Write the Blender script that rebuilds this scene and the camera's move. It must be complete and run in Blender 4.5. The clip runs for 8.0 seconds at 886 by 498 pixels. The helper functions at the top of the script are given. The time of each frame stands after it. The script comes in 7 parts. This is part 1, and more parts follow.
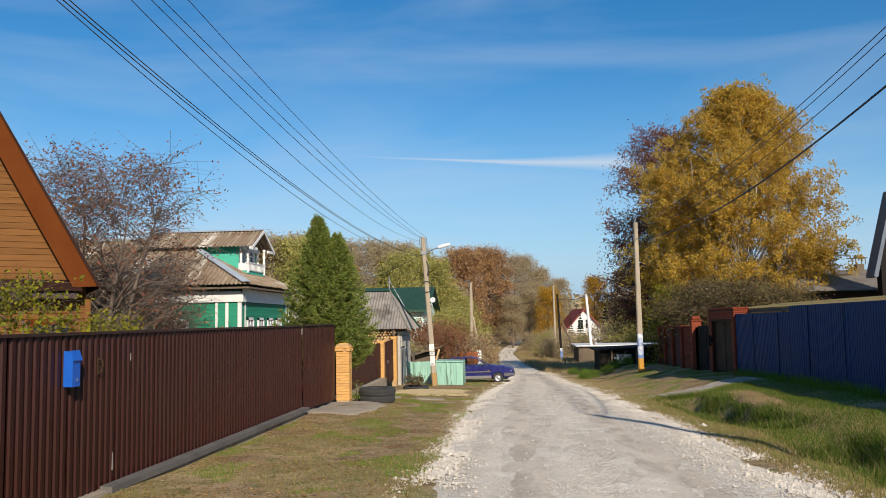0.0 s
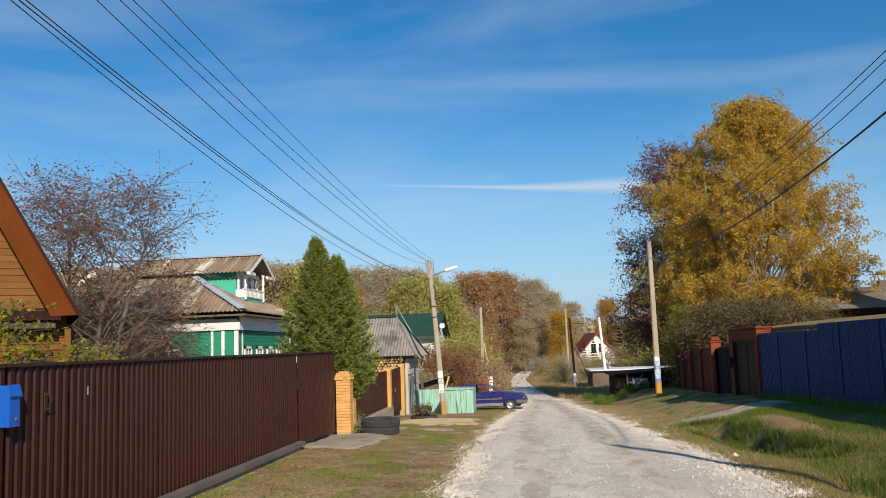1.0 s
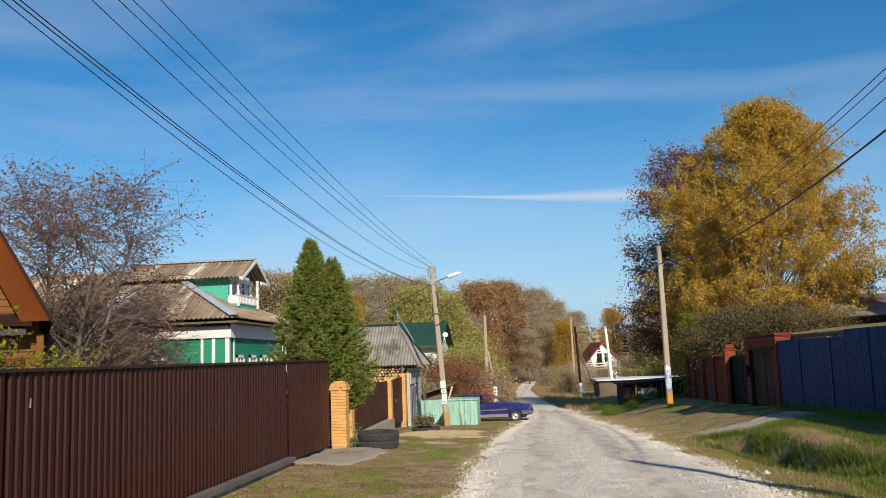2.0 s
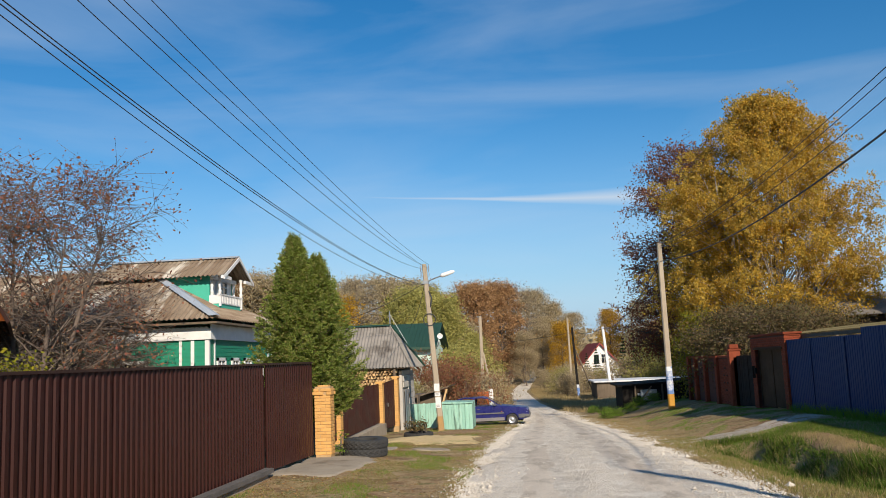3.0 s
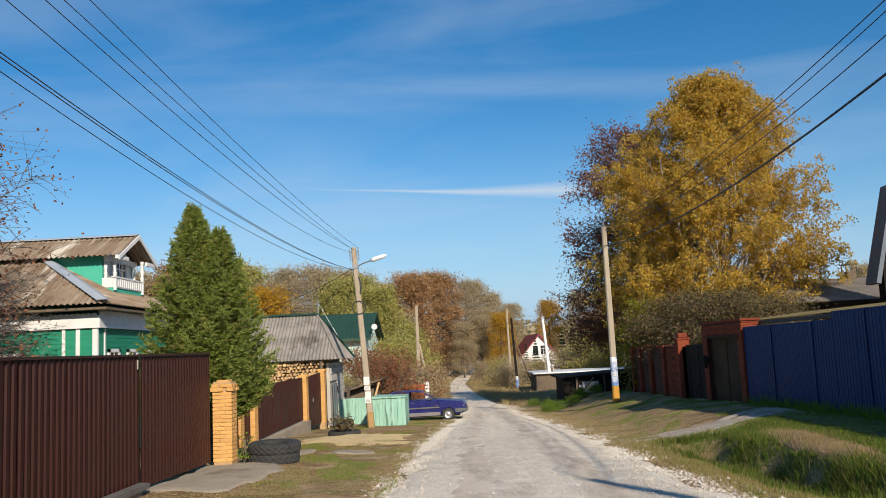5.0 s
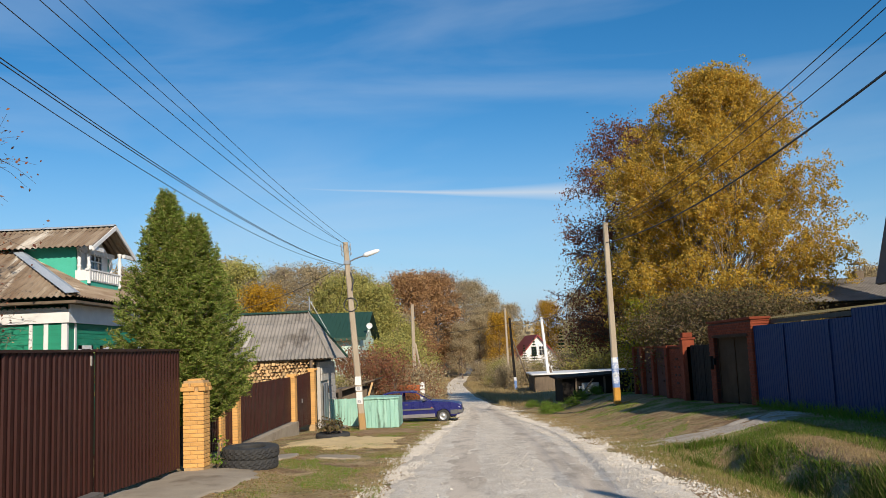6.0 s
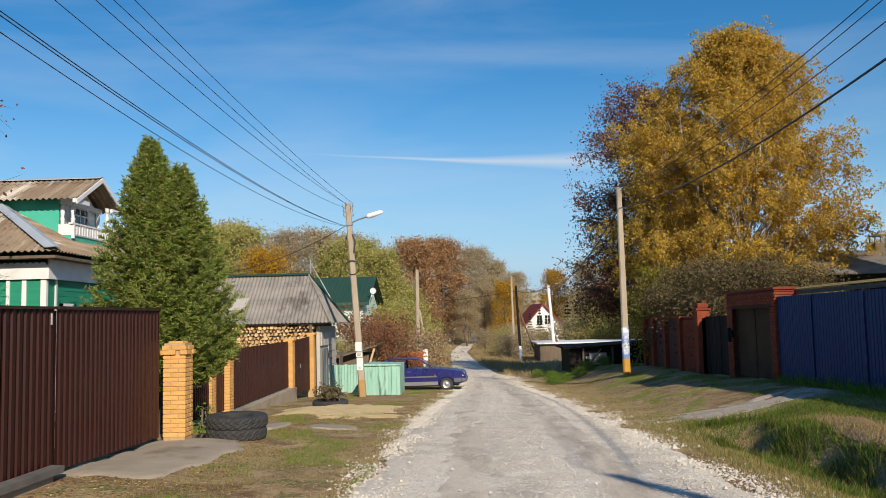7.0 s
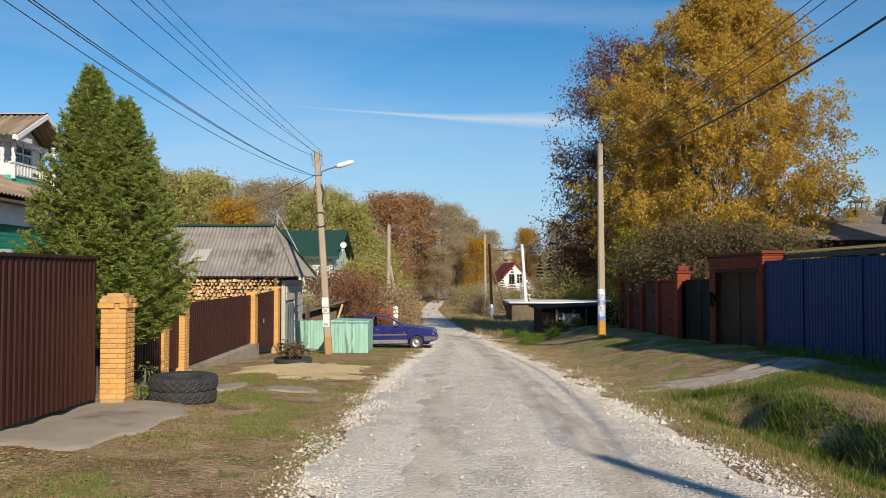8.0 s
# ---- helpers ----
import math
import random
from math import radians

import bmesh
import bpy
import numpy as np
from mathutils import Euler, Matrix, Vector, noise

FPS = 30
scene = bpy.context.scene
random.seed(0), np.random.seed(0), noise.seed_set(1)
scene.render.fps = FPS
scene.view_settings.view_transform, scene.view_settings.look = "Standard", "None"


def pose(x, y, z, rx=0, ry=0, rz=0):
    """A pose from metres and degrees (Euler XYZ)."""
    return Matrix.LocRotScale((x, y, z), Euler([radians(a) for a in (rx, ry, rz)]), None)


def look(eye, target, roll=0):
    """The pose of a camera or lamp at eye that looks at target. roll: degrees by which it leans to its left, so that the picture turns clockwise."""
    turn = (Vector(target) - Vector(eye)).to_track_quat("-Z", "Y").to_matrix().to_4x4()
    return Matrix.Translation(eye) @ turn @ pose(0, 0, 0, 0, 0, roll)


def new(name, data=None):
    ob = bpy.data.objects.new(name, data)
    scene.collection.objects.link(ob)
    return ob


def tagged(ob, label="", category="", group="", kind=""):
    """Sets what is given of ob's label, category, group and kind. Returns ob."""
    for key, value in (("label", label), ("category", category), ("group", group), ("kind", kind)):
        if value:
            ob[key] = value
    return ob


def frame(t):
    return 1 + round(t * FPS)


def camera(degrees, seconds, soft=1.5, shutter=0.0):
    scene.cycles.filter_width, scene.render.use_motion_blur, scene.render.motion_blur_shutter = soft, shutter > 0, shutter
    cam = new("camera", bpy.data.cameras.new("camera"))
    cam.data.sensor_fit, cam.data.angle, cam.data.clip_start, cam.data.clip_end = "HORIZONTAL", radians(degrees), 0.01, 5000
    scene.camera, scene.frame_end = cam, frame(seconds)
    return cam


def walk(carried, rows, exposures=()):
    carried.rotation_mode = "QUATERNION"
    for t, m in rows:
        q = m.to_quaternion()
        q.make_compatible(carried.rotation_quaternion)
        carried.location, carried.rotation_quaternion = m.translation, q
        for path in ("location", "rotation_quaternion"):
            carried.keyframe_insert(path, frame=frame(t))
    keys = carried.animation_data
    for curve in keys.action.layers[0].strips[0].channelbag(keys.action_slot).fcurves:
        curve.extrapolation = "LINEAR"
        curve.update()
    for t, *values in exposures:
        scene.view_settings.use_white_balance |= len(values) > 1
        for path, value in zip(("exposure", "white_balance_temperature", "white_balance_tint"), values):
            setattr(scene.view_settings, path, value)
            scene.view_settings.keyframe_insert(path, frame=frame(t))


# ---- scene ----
cam = camera(55.0, 8.0, soft=0.8)

PATH = [
    (0, (0.25, 1.283, 2.077), (0.069, 3.267, 2.252), -1.0),
    (0.5, (0.31, 1.97, 2.04), (0.121, 3.951, 2.239), -1.5),
    (1, (0.279, 2.665, 2.028), (0.076, 4.641, 2.266), -2.0),
    (1.5, (0.224, 3.359, 1.989), (0.013, 5.332, 2.244), -2.1),
    (3, (0.136, 5.436, 1.97), (-0.064, 7.408, 2.236), -2.4),
    (3.5, (0.133, 6.103, 1.96), (-0.017, 8.081, 2.217), -2.7),
    (4, (0.161, 6.8, 1.953), (0.019, 8.778, 2.211), -2.6),
    (4.5, (0.151, 7.524, 1.943), (0.077, 9.508, 2.185), -3.1),
    (6, (0.288, 9.542, 1.847), (0.23, 11.526, 2.091), -2.4),
    (6.5, (0.289, 10.196, 1.841), (0.211, 12.183, 2.059), -1.9),
    (7, (0.264, 10.899, 1.816), (0.188, 12.891, 1.985), -1.3),
    (7.5, (0.248, 11.574, 1.819), (0.195, 13.569, 1.943), -0.6),
    (8, (0.235, 12.246, 1.83), (0.221, 14.245, 1.897), 0.1),
]
walk(cam, [(t, look(eye, target, roll)) for t, eye, target, roll in PATH])

# ---- light ----
SUN = Vector((0.375 * math.cos(radians(28.5)), -0.927 * math.cos(radians(28.5)), math.sin(radians(28.5))))
sun = new("sun", bpy.data.lights.new("sun", "SUN"))
sun.data.energy, sun.data.angle, sun.data.color = 5.4, radians(0.55), (1.0, 0.885, 0.725)
sun.matrix_world = look(SUN * 200, (0, 0, 0))

world = bpy.data.worlds.new("sky")
scene.world = world
world.use_nodes = True
wn, wl = world.node_tree.nodes, world.node_tree.links
wn.clear()
sky = wn.new("ShaderNodeTexSky")
sky.sky_type, sky.sun_disc = "NISHITA", False
sky.sun_elevation, sky.sun_rotation = radians(28.5), math.atan2(0.375, -0.927)
sky.air_density, sky.dust_density, sky.ozone_density = 1.0, 0.1, 2.5
# thin cirrus streaks, drawn out sideways
wco = wn.new("ShaderNodeTexCoord")
wmap = wn.new("ShaderNodeMapping")
wmap.inputs["Rotation"].default_value = (0.0, 0.03, 0.0)
wmap.inputs["Scale"].default_value = (1.3, 1.3, 6.5)
wno = wn.new("ShaderNodeTexNoise")
wno.inputs["Scale"].default_value, wno.inputs["Detail"].default_value = 1.5, 8.0
wno.inputs["Roughness"].default_value, wno.inputs["Distortion"].default_value = 0.5, 0.5
wr = wn.new("ShaderNodeValToRGB")
wr.color_ramp.elements[0].position, wr.color_ramp.elements[0].color = 0.45, (0, 0, 0, 1)
wr.color_ramp.elements[1].position, wr.color_ramp.elements[1].color = 0.82, (0.40, 0.40, 0.40, 1)
wl.new(wco.outputs["Generated"], wmap.inputs["Vector"])
wl.new(wmap.outputs["Vector"], wno.inputs["Vector"])
wl.new(wno.outputs["Fac"], wr.inputs["Fac"])


def wmath(op, a, b=0.0, c=0.0):
    m = wn.new("ShaderNodeMath")
    m.operation = op
    for k, v in enumerate((a, b, c)):
        if isinstance(v, (int, float)):
            m.inputs[k].default_value = v
        else:
            wl.new(v, m.inputs[k])
    return m.outputs[0]


# one long thin streak of cloud low over the road's end
wsep = wn.new("ShaderNodeSeparateXYZ")
wl.new(wco.outputs["Generated"], wsep.inputs[0])
sx, sz = wsep.outputs["X"], wsep.outputs["Z"]
drift = wmath("MULTIPLY_ADD", wno.outputs["Fac"], 0.016, 0.178)
line = wmath("ABSOLUTE", wmath("SUBTRACT", sz, wmath("MULTIPLY_ADD", sx, -0.045, drift)))
thick = wmath("MULTIPLY_ADD", wmath("SMOOTH_MAX", sx, -0.05, 0.05), 0.062, 0.0055)
streak = wmath("SUBTRACT", 1.0, wmath("DIVIDE", line, thick))
streak = wmath("MAXIMUM", streak, 0.0)
ends = wmath("MULTIPLY", wmath("MINIMUM", wmath("MAXIMUM", wmath("MULTIPLY_ADD", sx, 5.0, 1.2), 0.0), 1.0), wmath("MINIMUM", wmath("MAXIMUM", wmath("MULTIPLY_ADD", sx, -12.0, 2.3), 0.0), 1.0))
streak = wmath("MULTIPLY", wmath("MULTIPLY", streak, ends), 0.8)
cover = wmath("MAXIMUM", wr.outputs["Color"], streak)
wmix = wn.new("ShaderNodeMix")
wmix.data_type = "RGBA"
wmix.inputs[7].default_value = (7.2, 8.2, 9.4, 1)
whue = wn.new("ShaderNodeHueSaturation")
whue.inputs["Saturation"].default_value, whue.inputs["Value"].default_value = 1.40, 1.32
wbg = wn.new("ShaderNodeBackground")
wbg.inputs["Strength"].default_value = 0.085
wout = wn.new("ShaderNodeOutputWorld")
wl.new(cover, wmix.inputs[0])
wl.new(sky.outputs["Color"], whue.inputs["Color"])
haze = wn.new("ShaderNodeMix")
haze.data_type = "RGBA"
haze.inputs[7].default_value = (3.5, 5.8, 8.9, 1)
wl.new(wmath("POWER", wmath("MINIMUM", wmath("MAXIMUM", wmath("MULTIPLY_ADD", sz, -3.6, 1.0), 0.0), 1.0), 1.6), haze.inputs[0])
wl.new(whue.outputs["Color"], haze.inputs[6])
wl.new(haze.outputs[2], wmix.inputs[6])
wl.new(wmix.outputs[2], wbg.inputs["Color"])
wl.new(wbg.outputs["Background"], wout.inputs["Surface"])


# ---- materials ----
def mat(name, a, b, scale=4.0, rough=0.8, metal=0.0, bump=0.2, fine=40.0, stain=None, stain_at=0.62, stretch=(1, 1, 1), vary=0.0, spec=0.5, fine_mix=0.35):
    """Two colours mixed by coarse and fine noise, optional stains, relief and a shift of tone from piece to piece."""
    m = bpy.data.materials.new(name)
    m.use_nodes = True
    n, l = m.node_tree.nodes, m.node_tree.links
    p = n["Principled BSDF"]
    p.inputs["Roughness"].default_value, p.inputs["Metallic"].default_value = rough, metal
    p.inputs["Specular IOR Level"].default_value = spec
    co = n.new("ShaderNodeTexCoord")
    mp = n.new("ShaderNodeMapping")
    mp.inputs["Scale"].default_value = stretch
    l.new(co.outputs["Object"], mp.inputs["Vector"])

    def noise_at(s, detail):
        t = n.new("ShaderNodeTexNoise")
        t.inputs["Scale"].default_value, t.inputs["Detail"].default_value = s, detail
        t.inputs["Roughness"].default_value = 0.62
        l.new(mp.outputs["Vector"], t.inputs["Vector"])
        return t.outputs["Fac"]

    def ramp(fac, lo, hi):
        r = n.new("ShaderNodeMapRange")
        r.inputs["From Min"].default_value, r.inputs["From Max"].default_value = lo, hi
        l.new(fac, r.inputs["Value"])
        return r.outputs["Result"]

    def mix(fac, c1, c2, blend="MIX"):
        x = n.new("ShaderNodeMix")
        x.data_type, x.blend_type = "RGBA", blend
        for sock, c in ((x.inputs[0], fac), (x.inputs[6], c1), (x.inputs[7], c2)):
            if isinstance(c, (int, float)):
                sock.default_value = c
            elif isinstance(c, tuple):
                sock.default_value = (*c, 1)
            else:
                l.new(c, sock)
        return x.outputs[2]

    coarse, small = noise_at(scale, 6), noise_at(fine, 4)
    col = mix(ramp(coarse, 0.32, 0.68), a, b)
    dark = tuple(c * 0.55 for c in a)
    fm = n.new("ShaderNodeMath")
    fm.operation = "MULTIPLY"
    fm.inputs[1].default_value = fine_mix
    l.new(ramp(small, 0.42, 0.75), fm.inputs[0])
    col = mix(fm.outputs[0], col, dark)
    if stain:
        col = mix(ramp(noise_at(scale * 0.37 + 0.11, 8), stain_at, stain_at + 0.1), col, stain)
    if vary:
        oi = n.new("ShaderNodeObjectInfo")
        hs = n.new("ShaderNodeHueSaturation")
        v = n.new("ShaderNodeMapRange")
        v.inputs["To Min"].default_value, v.inputs["To Max"].default_value = 1 - vary, 1 + vary
        l.new(oi.outputs["Random"], v.inputs["Value"])
        l.new(v.outputs["Result"], hs.inputs["Value"])
        l.new(col, hs.inputs["Color"])
        col = hs.outputs["Color"]
    l.new(col, p.inputs["Base Color"])
    rr = n.new("ShaderNodeMapRange")
    rr.inputs["To Min"].default_value, rr.inputs["To Max"].default_value = max(0.02, rough - 0.12), min(1, rough + 0.12)
    l.new(coarse, rr.inputs["Value"])
    l.new(rr.outputs["Result"], p.inputs["Roughness"])
    if bump:
        bp = n.new("ShaderNodeBump")
        bp.inputs["Strength"].default_value, bp.inputs["Distance"].default_value = bump, 0.02
        l.new(small, bp.inputs["Height"])
        l.new(bp.outputs["Normal"], p.inputs["Normal"])
    return m


def leafy(name, colours, through_light=0.35):
    """Leaves: a tone for each leaf from the list, matt, with light passing through."""
    m = bpy.data.materials.new(name)
    m.use_nodes = True
    n, l = m.node_tree.nodes, m.node_tree.links
    out = n["Material Output"]
    g = n.new("ShaderNodeNewGeometry")
    r = n.new("ShaderNodeValToRGB")
    r.color_ramp.interpolation = "LINEAR"
    while len(r.color_ramp.elements) < len(colours):
        r.color_ramp.elements.new(0.5)
    for i, c in enumerate(colours):
        r.color_ramp.elements[i].position = i / max(1, len(colours) - 1)
        r.color_ramp.elements[i].color = (*c, 1)
    l.new(g.outputs["Random Per Island"], r.inputs["Fac"])
    d, t, x = n.new("ShaderNodeBsdfDiffuse"), n.new("ShaderNodeBsdfTranslucent"), n.new("ShaderNodeMixShader")
    x.inputs["Fac"].default_value = through_light
    l.new(r.outputs["Color"], d.inputs["Color"])
    l.new(r.outputs["Color"], t.inputs["Color"])
    l.new(d.outputs["BSDF"], x.inputs[1])
    l.new(t.outputs["BSDF"], x.inputs[2])
    l.new(x.outputs["Shader"], out.inputs["Surface"])
    return m


def plain(name, c, rough=0.5, metal=0.0):
    m = bpy.data.materials.new(name)
    m.use_nodes = True
    p = m.node_tree.nodes["Principled BSDF"]
    p.inputs["Base Color"].default_value, p.inputs["Roughness"].default_value, p.inputs["Metallic"].default_value = (*c, 1), rough, metal
    return m


def ground_mat(name, layers, bump=0.6):
    """Soil and turf: layers of (colour, noise scale, threshold, softness) laid one over another."""
    m = bpy.data.materials.new(name)
    m.use_nodes = True
    n, l = m.node_tree.nodes, m.node_tree.links
    p = n["Principled BSDF"]
    p.inputs["Roughness"].default_value, p.inputs["Specular IOR Level"].default_value = 0.95, 0.15
    co = n.new("ShaderNodeTexCoord")
    col = None
    for i, (c, s, th, soft, *pull) in enumerate(layers):
        if col is None:
            rgb = n.new("ShaderNodeRGB")
            rgb.outputs[0].default_value = (*c, 1)
            col = rgb.outputs[0]
            continue
        mp = n.new("ShaderNodeMapping")
        mp.inputs["Location"].default_value = (i * 7.3, i * 3.1, i)
        mp.inputs["Scale"].default_value = (1, pull[0] if pull else 1, 1)
        l.new(co.outputs["Object"], mp.inputs["Vector"])
        t = n.new("ShaderNodeTexNoise")
        t.inputs["Scale"].default_value, t.inputs["Detail"].default_value, t.inputs["Roughness"].default_value = s, 8, 0.66
        l.new(mp.outputs["Vector"], t.inputs["Vector"])
        r = n.new("ShaderNodeMapRange")
        r.inputs["From Min"].default_value, r.inputs["From Max"].default_value = th - soft, th + soft
        l.new(t.outputs["Fac"], r.inputs["Value"])
        x = n.new("ShaderNodeMix")
        x.data_type = "RGBA"
        l.new(r.outputs["Result"], x.inputs[0])
        l.new(col, x.inputs[6])
        x.inputs[7].default_value = (*c, 1)
        col = x.outputs[2]
    l.new(col, p.inputs["Base Color"])
    t = n.new("ShaderNodeTexNoise")
    t.inputs["Scale"].default_value, t.inputs["Detail"].default_value = 22, 8
    l.new(co.outputs["Object"], t.inputs["Vector"])
    bp = n.new("ShaderNodeBump")
    bp.inputs["Strength"].default_value, bp.inputs["Distance"].default_value = bump, 0.05
    l.new(t.outputs["Fac"], bp.inputs["Height"])
    l.new(bp.outputs["Normal"], p.inputs["Normal"])
    return m


M_TURF = ground_mat("turf", [((0.34, 0.225, 0.12), 1, 0, 0), ((0.235, 0.205, 0.07), 0.35, 0.54, 0.09), ((0.46, 0.335, 0.18), 1.3, 0.55, 0.09),
                             ((0.14, 0.15, 0.042), 2.6, 0.58, 0.07), ((0.19, 0.108, 0.055), 0.8, 0.57, 0.06), ((0.50, 0.385, 0.22), 14, 0.60, 0.06), ((0.075, 0.053, 0.03), 30, 0.62, 0.05), ((0.54, 0.43, 0.27), 70, 0.62, 0.04)], 0.9)
M_ROAD = ground_mat("gravel", [((0.74, 0.645, 0.515), 1, 0, 0), ((0.56, 0.485, 0.385), 1.1, 0.5, 0.10, 0.10), ((0.79, 0.715, 0.60), 2.2, 0.56, 0.08),
                               ((0.46, 0.39, 0.305), 3.2, 0.60, 0.08, 0.35), ((0.84, 0.78, 0.69), 38, 0.58, 0.05), ((0.90, 0.85, 0.76), 75, 0.60, 0.03), ((0.38, 0.325, 0.255), 28, 0.63, 0.05), ((0.34, 0.29, 0.23), 55, 0.61, 0.05)], 0.7)
M_STONE = mat("limestone", (0.66, 0.60, 0.52), (0.48, 0.43, 0.36), 3, 0.9, bump=0.4)
M_CONCRETE = mat("concrete", (0.40, 0.335, 0.25), (0.31, 0.255, 0.19), 1.6, 0.92, bump=0.5, stain=(0.20, 0.155, 0.105), stain_at=0.55)
M_BROWN = mat("brown_sheet", (0.038, 0.0090, 0.0060), (0.031, 0.0074, 0.0050), 1.2, 0.45, spec=0.25, bump=0.05, stain=(0.066, 0.020, 0.014), stain_at=0.66, fine_mix=0.1)
M_BROWN_DARK = plain("brown_cap", (0.035, 0.012, 0.010), 0.45)
M_BLUE = mat("blue_sheet", (0.010, 0.036, 0.120), (0.013, 0.042, 0.135), 0.9, 0.6, spec=0.2, bump=0.05, stain=(0.010, 0.028, 0.105), stain_at=0.66, fine_mix=0.15)
M_BRICK = mat("yellow_brick", (0.60, 0.31, 0.085), (0.68, 0.38, 0.125), 9, 0.85, bump=0.35, vary=0.10, fine_mix=0.2)
M_MORTAR = mat("mortar", (0.50, 0.33, 0.16), (0.42, 0.27, 0.13), 12, 0.95, bump=0.3)
M_REDBRICK = mat("red_brick", (0.25, 0.058, 0.026), (0.19, 0.042, 0.020), 7, 0.9, spec=0.2, bump=0.35, vary=0.15)
M_REDMORTAR = mat("red_mortar", (0.085, 0.030, 0.020), (0.065, 0.024, 0.016), 9, 0.95)
M_ASBESTOS = mat("grey_slate", (0.32, 0.285, 0.245), (0.21, 0.19, 0.165), 1.4, 0.93, bump=0.5, stain=(0.12, 0.10, 0.08), stain_at=0.57)
M_RUSTSLATE = mat("lichened_slate", (0.34, 0.265, 0.185), (0.17, 0.105, 0.06), 0.9, 0.93, bump=0.5, stain=(0.58, 0.52, 0.43), stain_at=0.55, fine=9, stretch=(4.5, 0.7, 0.7), fine_mix=0.5)
M_MOSSROOF = mat("mossy_roof", (0.22, 0.16, 0.06), (0.15, 0.13, 0.05), 2.0, 0.95, bump=0.7, stain=(0.10, 0.09, 0.05))
M_PALE = mat("pale_patch", (0.47, 0.43, 0.38), (0.38, 0.35, 0.30), 2, 0.9)
M_ZINC = mat("zinc", (0.46, 0.50, 0.55), (0.38, 0.43, 0.48), 1.4, 0.55, metal=0.15, bump=0.1)
M_GREEN = mat("green_boards", (0.012, 0.27, 0.155), (0.010, 0.215, 0.125), 2, 0.62, bump=0.3, stretch=(0.25, 0.25, 9), stain=(0.03, 0.33, 0.21))
M_TURQ = mat("dormer_paint", (0.05, 0.42, 0.29), (0.07, 0.47, 0.34), 1.5, 0.65, bump=0.2, stain=(0.26, 0.55, 0.44), stain_at=0.6)
M_WHITE = mat("white_paint", (0.78, 0.77, 0.75), (0.69, 0.68, 0.66), 3, 0.6, bump=0.15, fine_mix=0.12)
M_MINT = mat("mint_plaster", (0.60, 0.72, 0.63), (0.53, 0.66, 0.57), 1, 0.8)
M_DKGREEN = mat("green_roof", (0.017, 0.056, 0.034), (0.022, 0.068, 0.042), 1, 0.6, bump=0.05)
M_GLASS = plain("window_glass", (0.02, 0.025, 0.03), 0.06)
M_CLEAR = plain("clear_glass", (0.80, 0.84, 0.86), 0.02)
M_CLEAR.node_tree.nodes["Principled BSDF"].inputs["Transmission Weight"].default_value = 1.0
M_CLEAR.node_tree.nodes["Principled BSDF"].inputs["IOR"].default_value = 1.1
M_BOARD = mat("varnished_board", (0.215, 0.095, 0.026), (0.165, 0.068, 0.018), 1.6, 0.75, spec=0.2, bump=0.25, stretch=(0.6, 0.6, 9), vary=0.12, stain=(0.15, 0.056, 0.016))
M_FASCIA = mat("orange_fascia", (0.145, 0.040, 0.008), (0.115, 0.030, 0.006), 1.2, 0.85, spec=0.1, bump=0.1)
M_BROWNROOF = mat("brown_roof", (0.035, 0.014, 0.010), (0.028, 0.011, 0.008), 1, 0.7, spec=0.15)
M_LOG = mat("cut_log", (0.68, 0.46, 0.23), (0.54, 0.34, 0.16), 6, 0.9, bump=0.4, vary=0.35)
M_GREYDOOR = mat("grey_metal_door", (0.15, 0.175, 0.20), (0.125, 0.145, 0.17), 2, 0.5, bump=0.1)
M_BLOCK = mat("grey_block", (0.52, 0.485, 0.43), (0.42, 0.39, 0.35), 2.2, 0.93, bump=0.5)
M_BIN = mat("turquoise_paint", (0.25, 0.48, 0.38), (0.38, 0.62, 0.50), 2.0, 0.7, bump=0.4, stain=(0.10, 0.17, 0.12), stain_at=0.54, stretch=(3, 3, 0.5))
M_POLE = mat("concrete_pole", (0.44, 0.36, 0.26), (0.35, 0.28, 0.20), 1.6, 0.93, bump=0.5, stretch=(2, 2, 0.5))
M_OCHRE = mat("ochre_paint", (0.55, 0.27, 0.03), (0.46, 0.22, 0.03), 4, 0.75)
M_BLUEWHITE = mat("peeling_blue", (0.12, 0.21, 0.45), (0.16, 0.26, 0.50), 5, 0.75, stain=(0.70, 0.70, 0.70), stain_at=0.46)
M_PAPER = mat("paper", (0.78, 0.77, 0.74), (0.70, 0.69, 0.66), 9, 0.8)
M_CURTAIN = mat("net_curtain", (0.52, 0.53, 0.54), (0.42, 0.43, 0.45), 6, 0.9, stretch=(6, 6, 0.6))
M_INK = plain("print_grey", (0.18, 0.18, 0.20), 0.8)
M_STEEL = mat("galvanised", (0.42, 0.43, 0.44), (0.34, 0.35, 0.36), 3, 0.4, metal=0.7)
M_WIRE = plain("wire", (0.04, 0.04, 0.045), 0.6)
M_LAMP = plain("lamp_glass", (0.80, 0.80, 0.80), 0.25)
M_RUBBER = mat("tyre_rubber", (0.026, 0.026, 0.027), (0.045, 0.043, 0.040), 4, 0.8, bump=0.3, stain=(0.10, 0.09, 0.075), stain_at=0.63)
M_BOXBLUE = mat("mailbox_blue", (0.012, 0.115, 0.55), (0.010, 0.10, 0.48), 3, 0.4, bump=0.05)
M_DARKGATE = mat("dark_gate", (0.066, 0.038, 0.020), (0.042, 0.026, 0.014), 1.4, 0.75, spec=0.15)
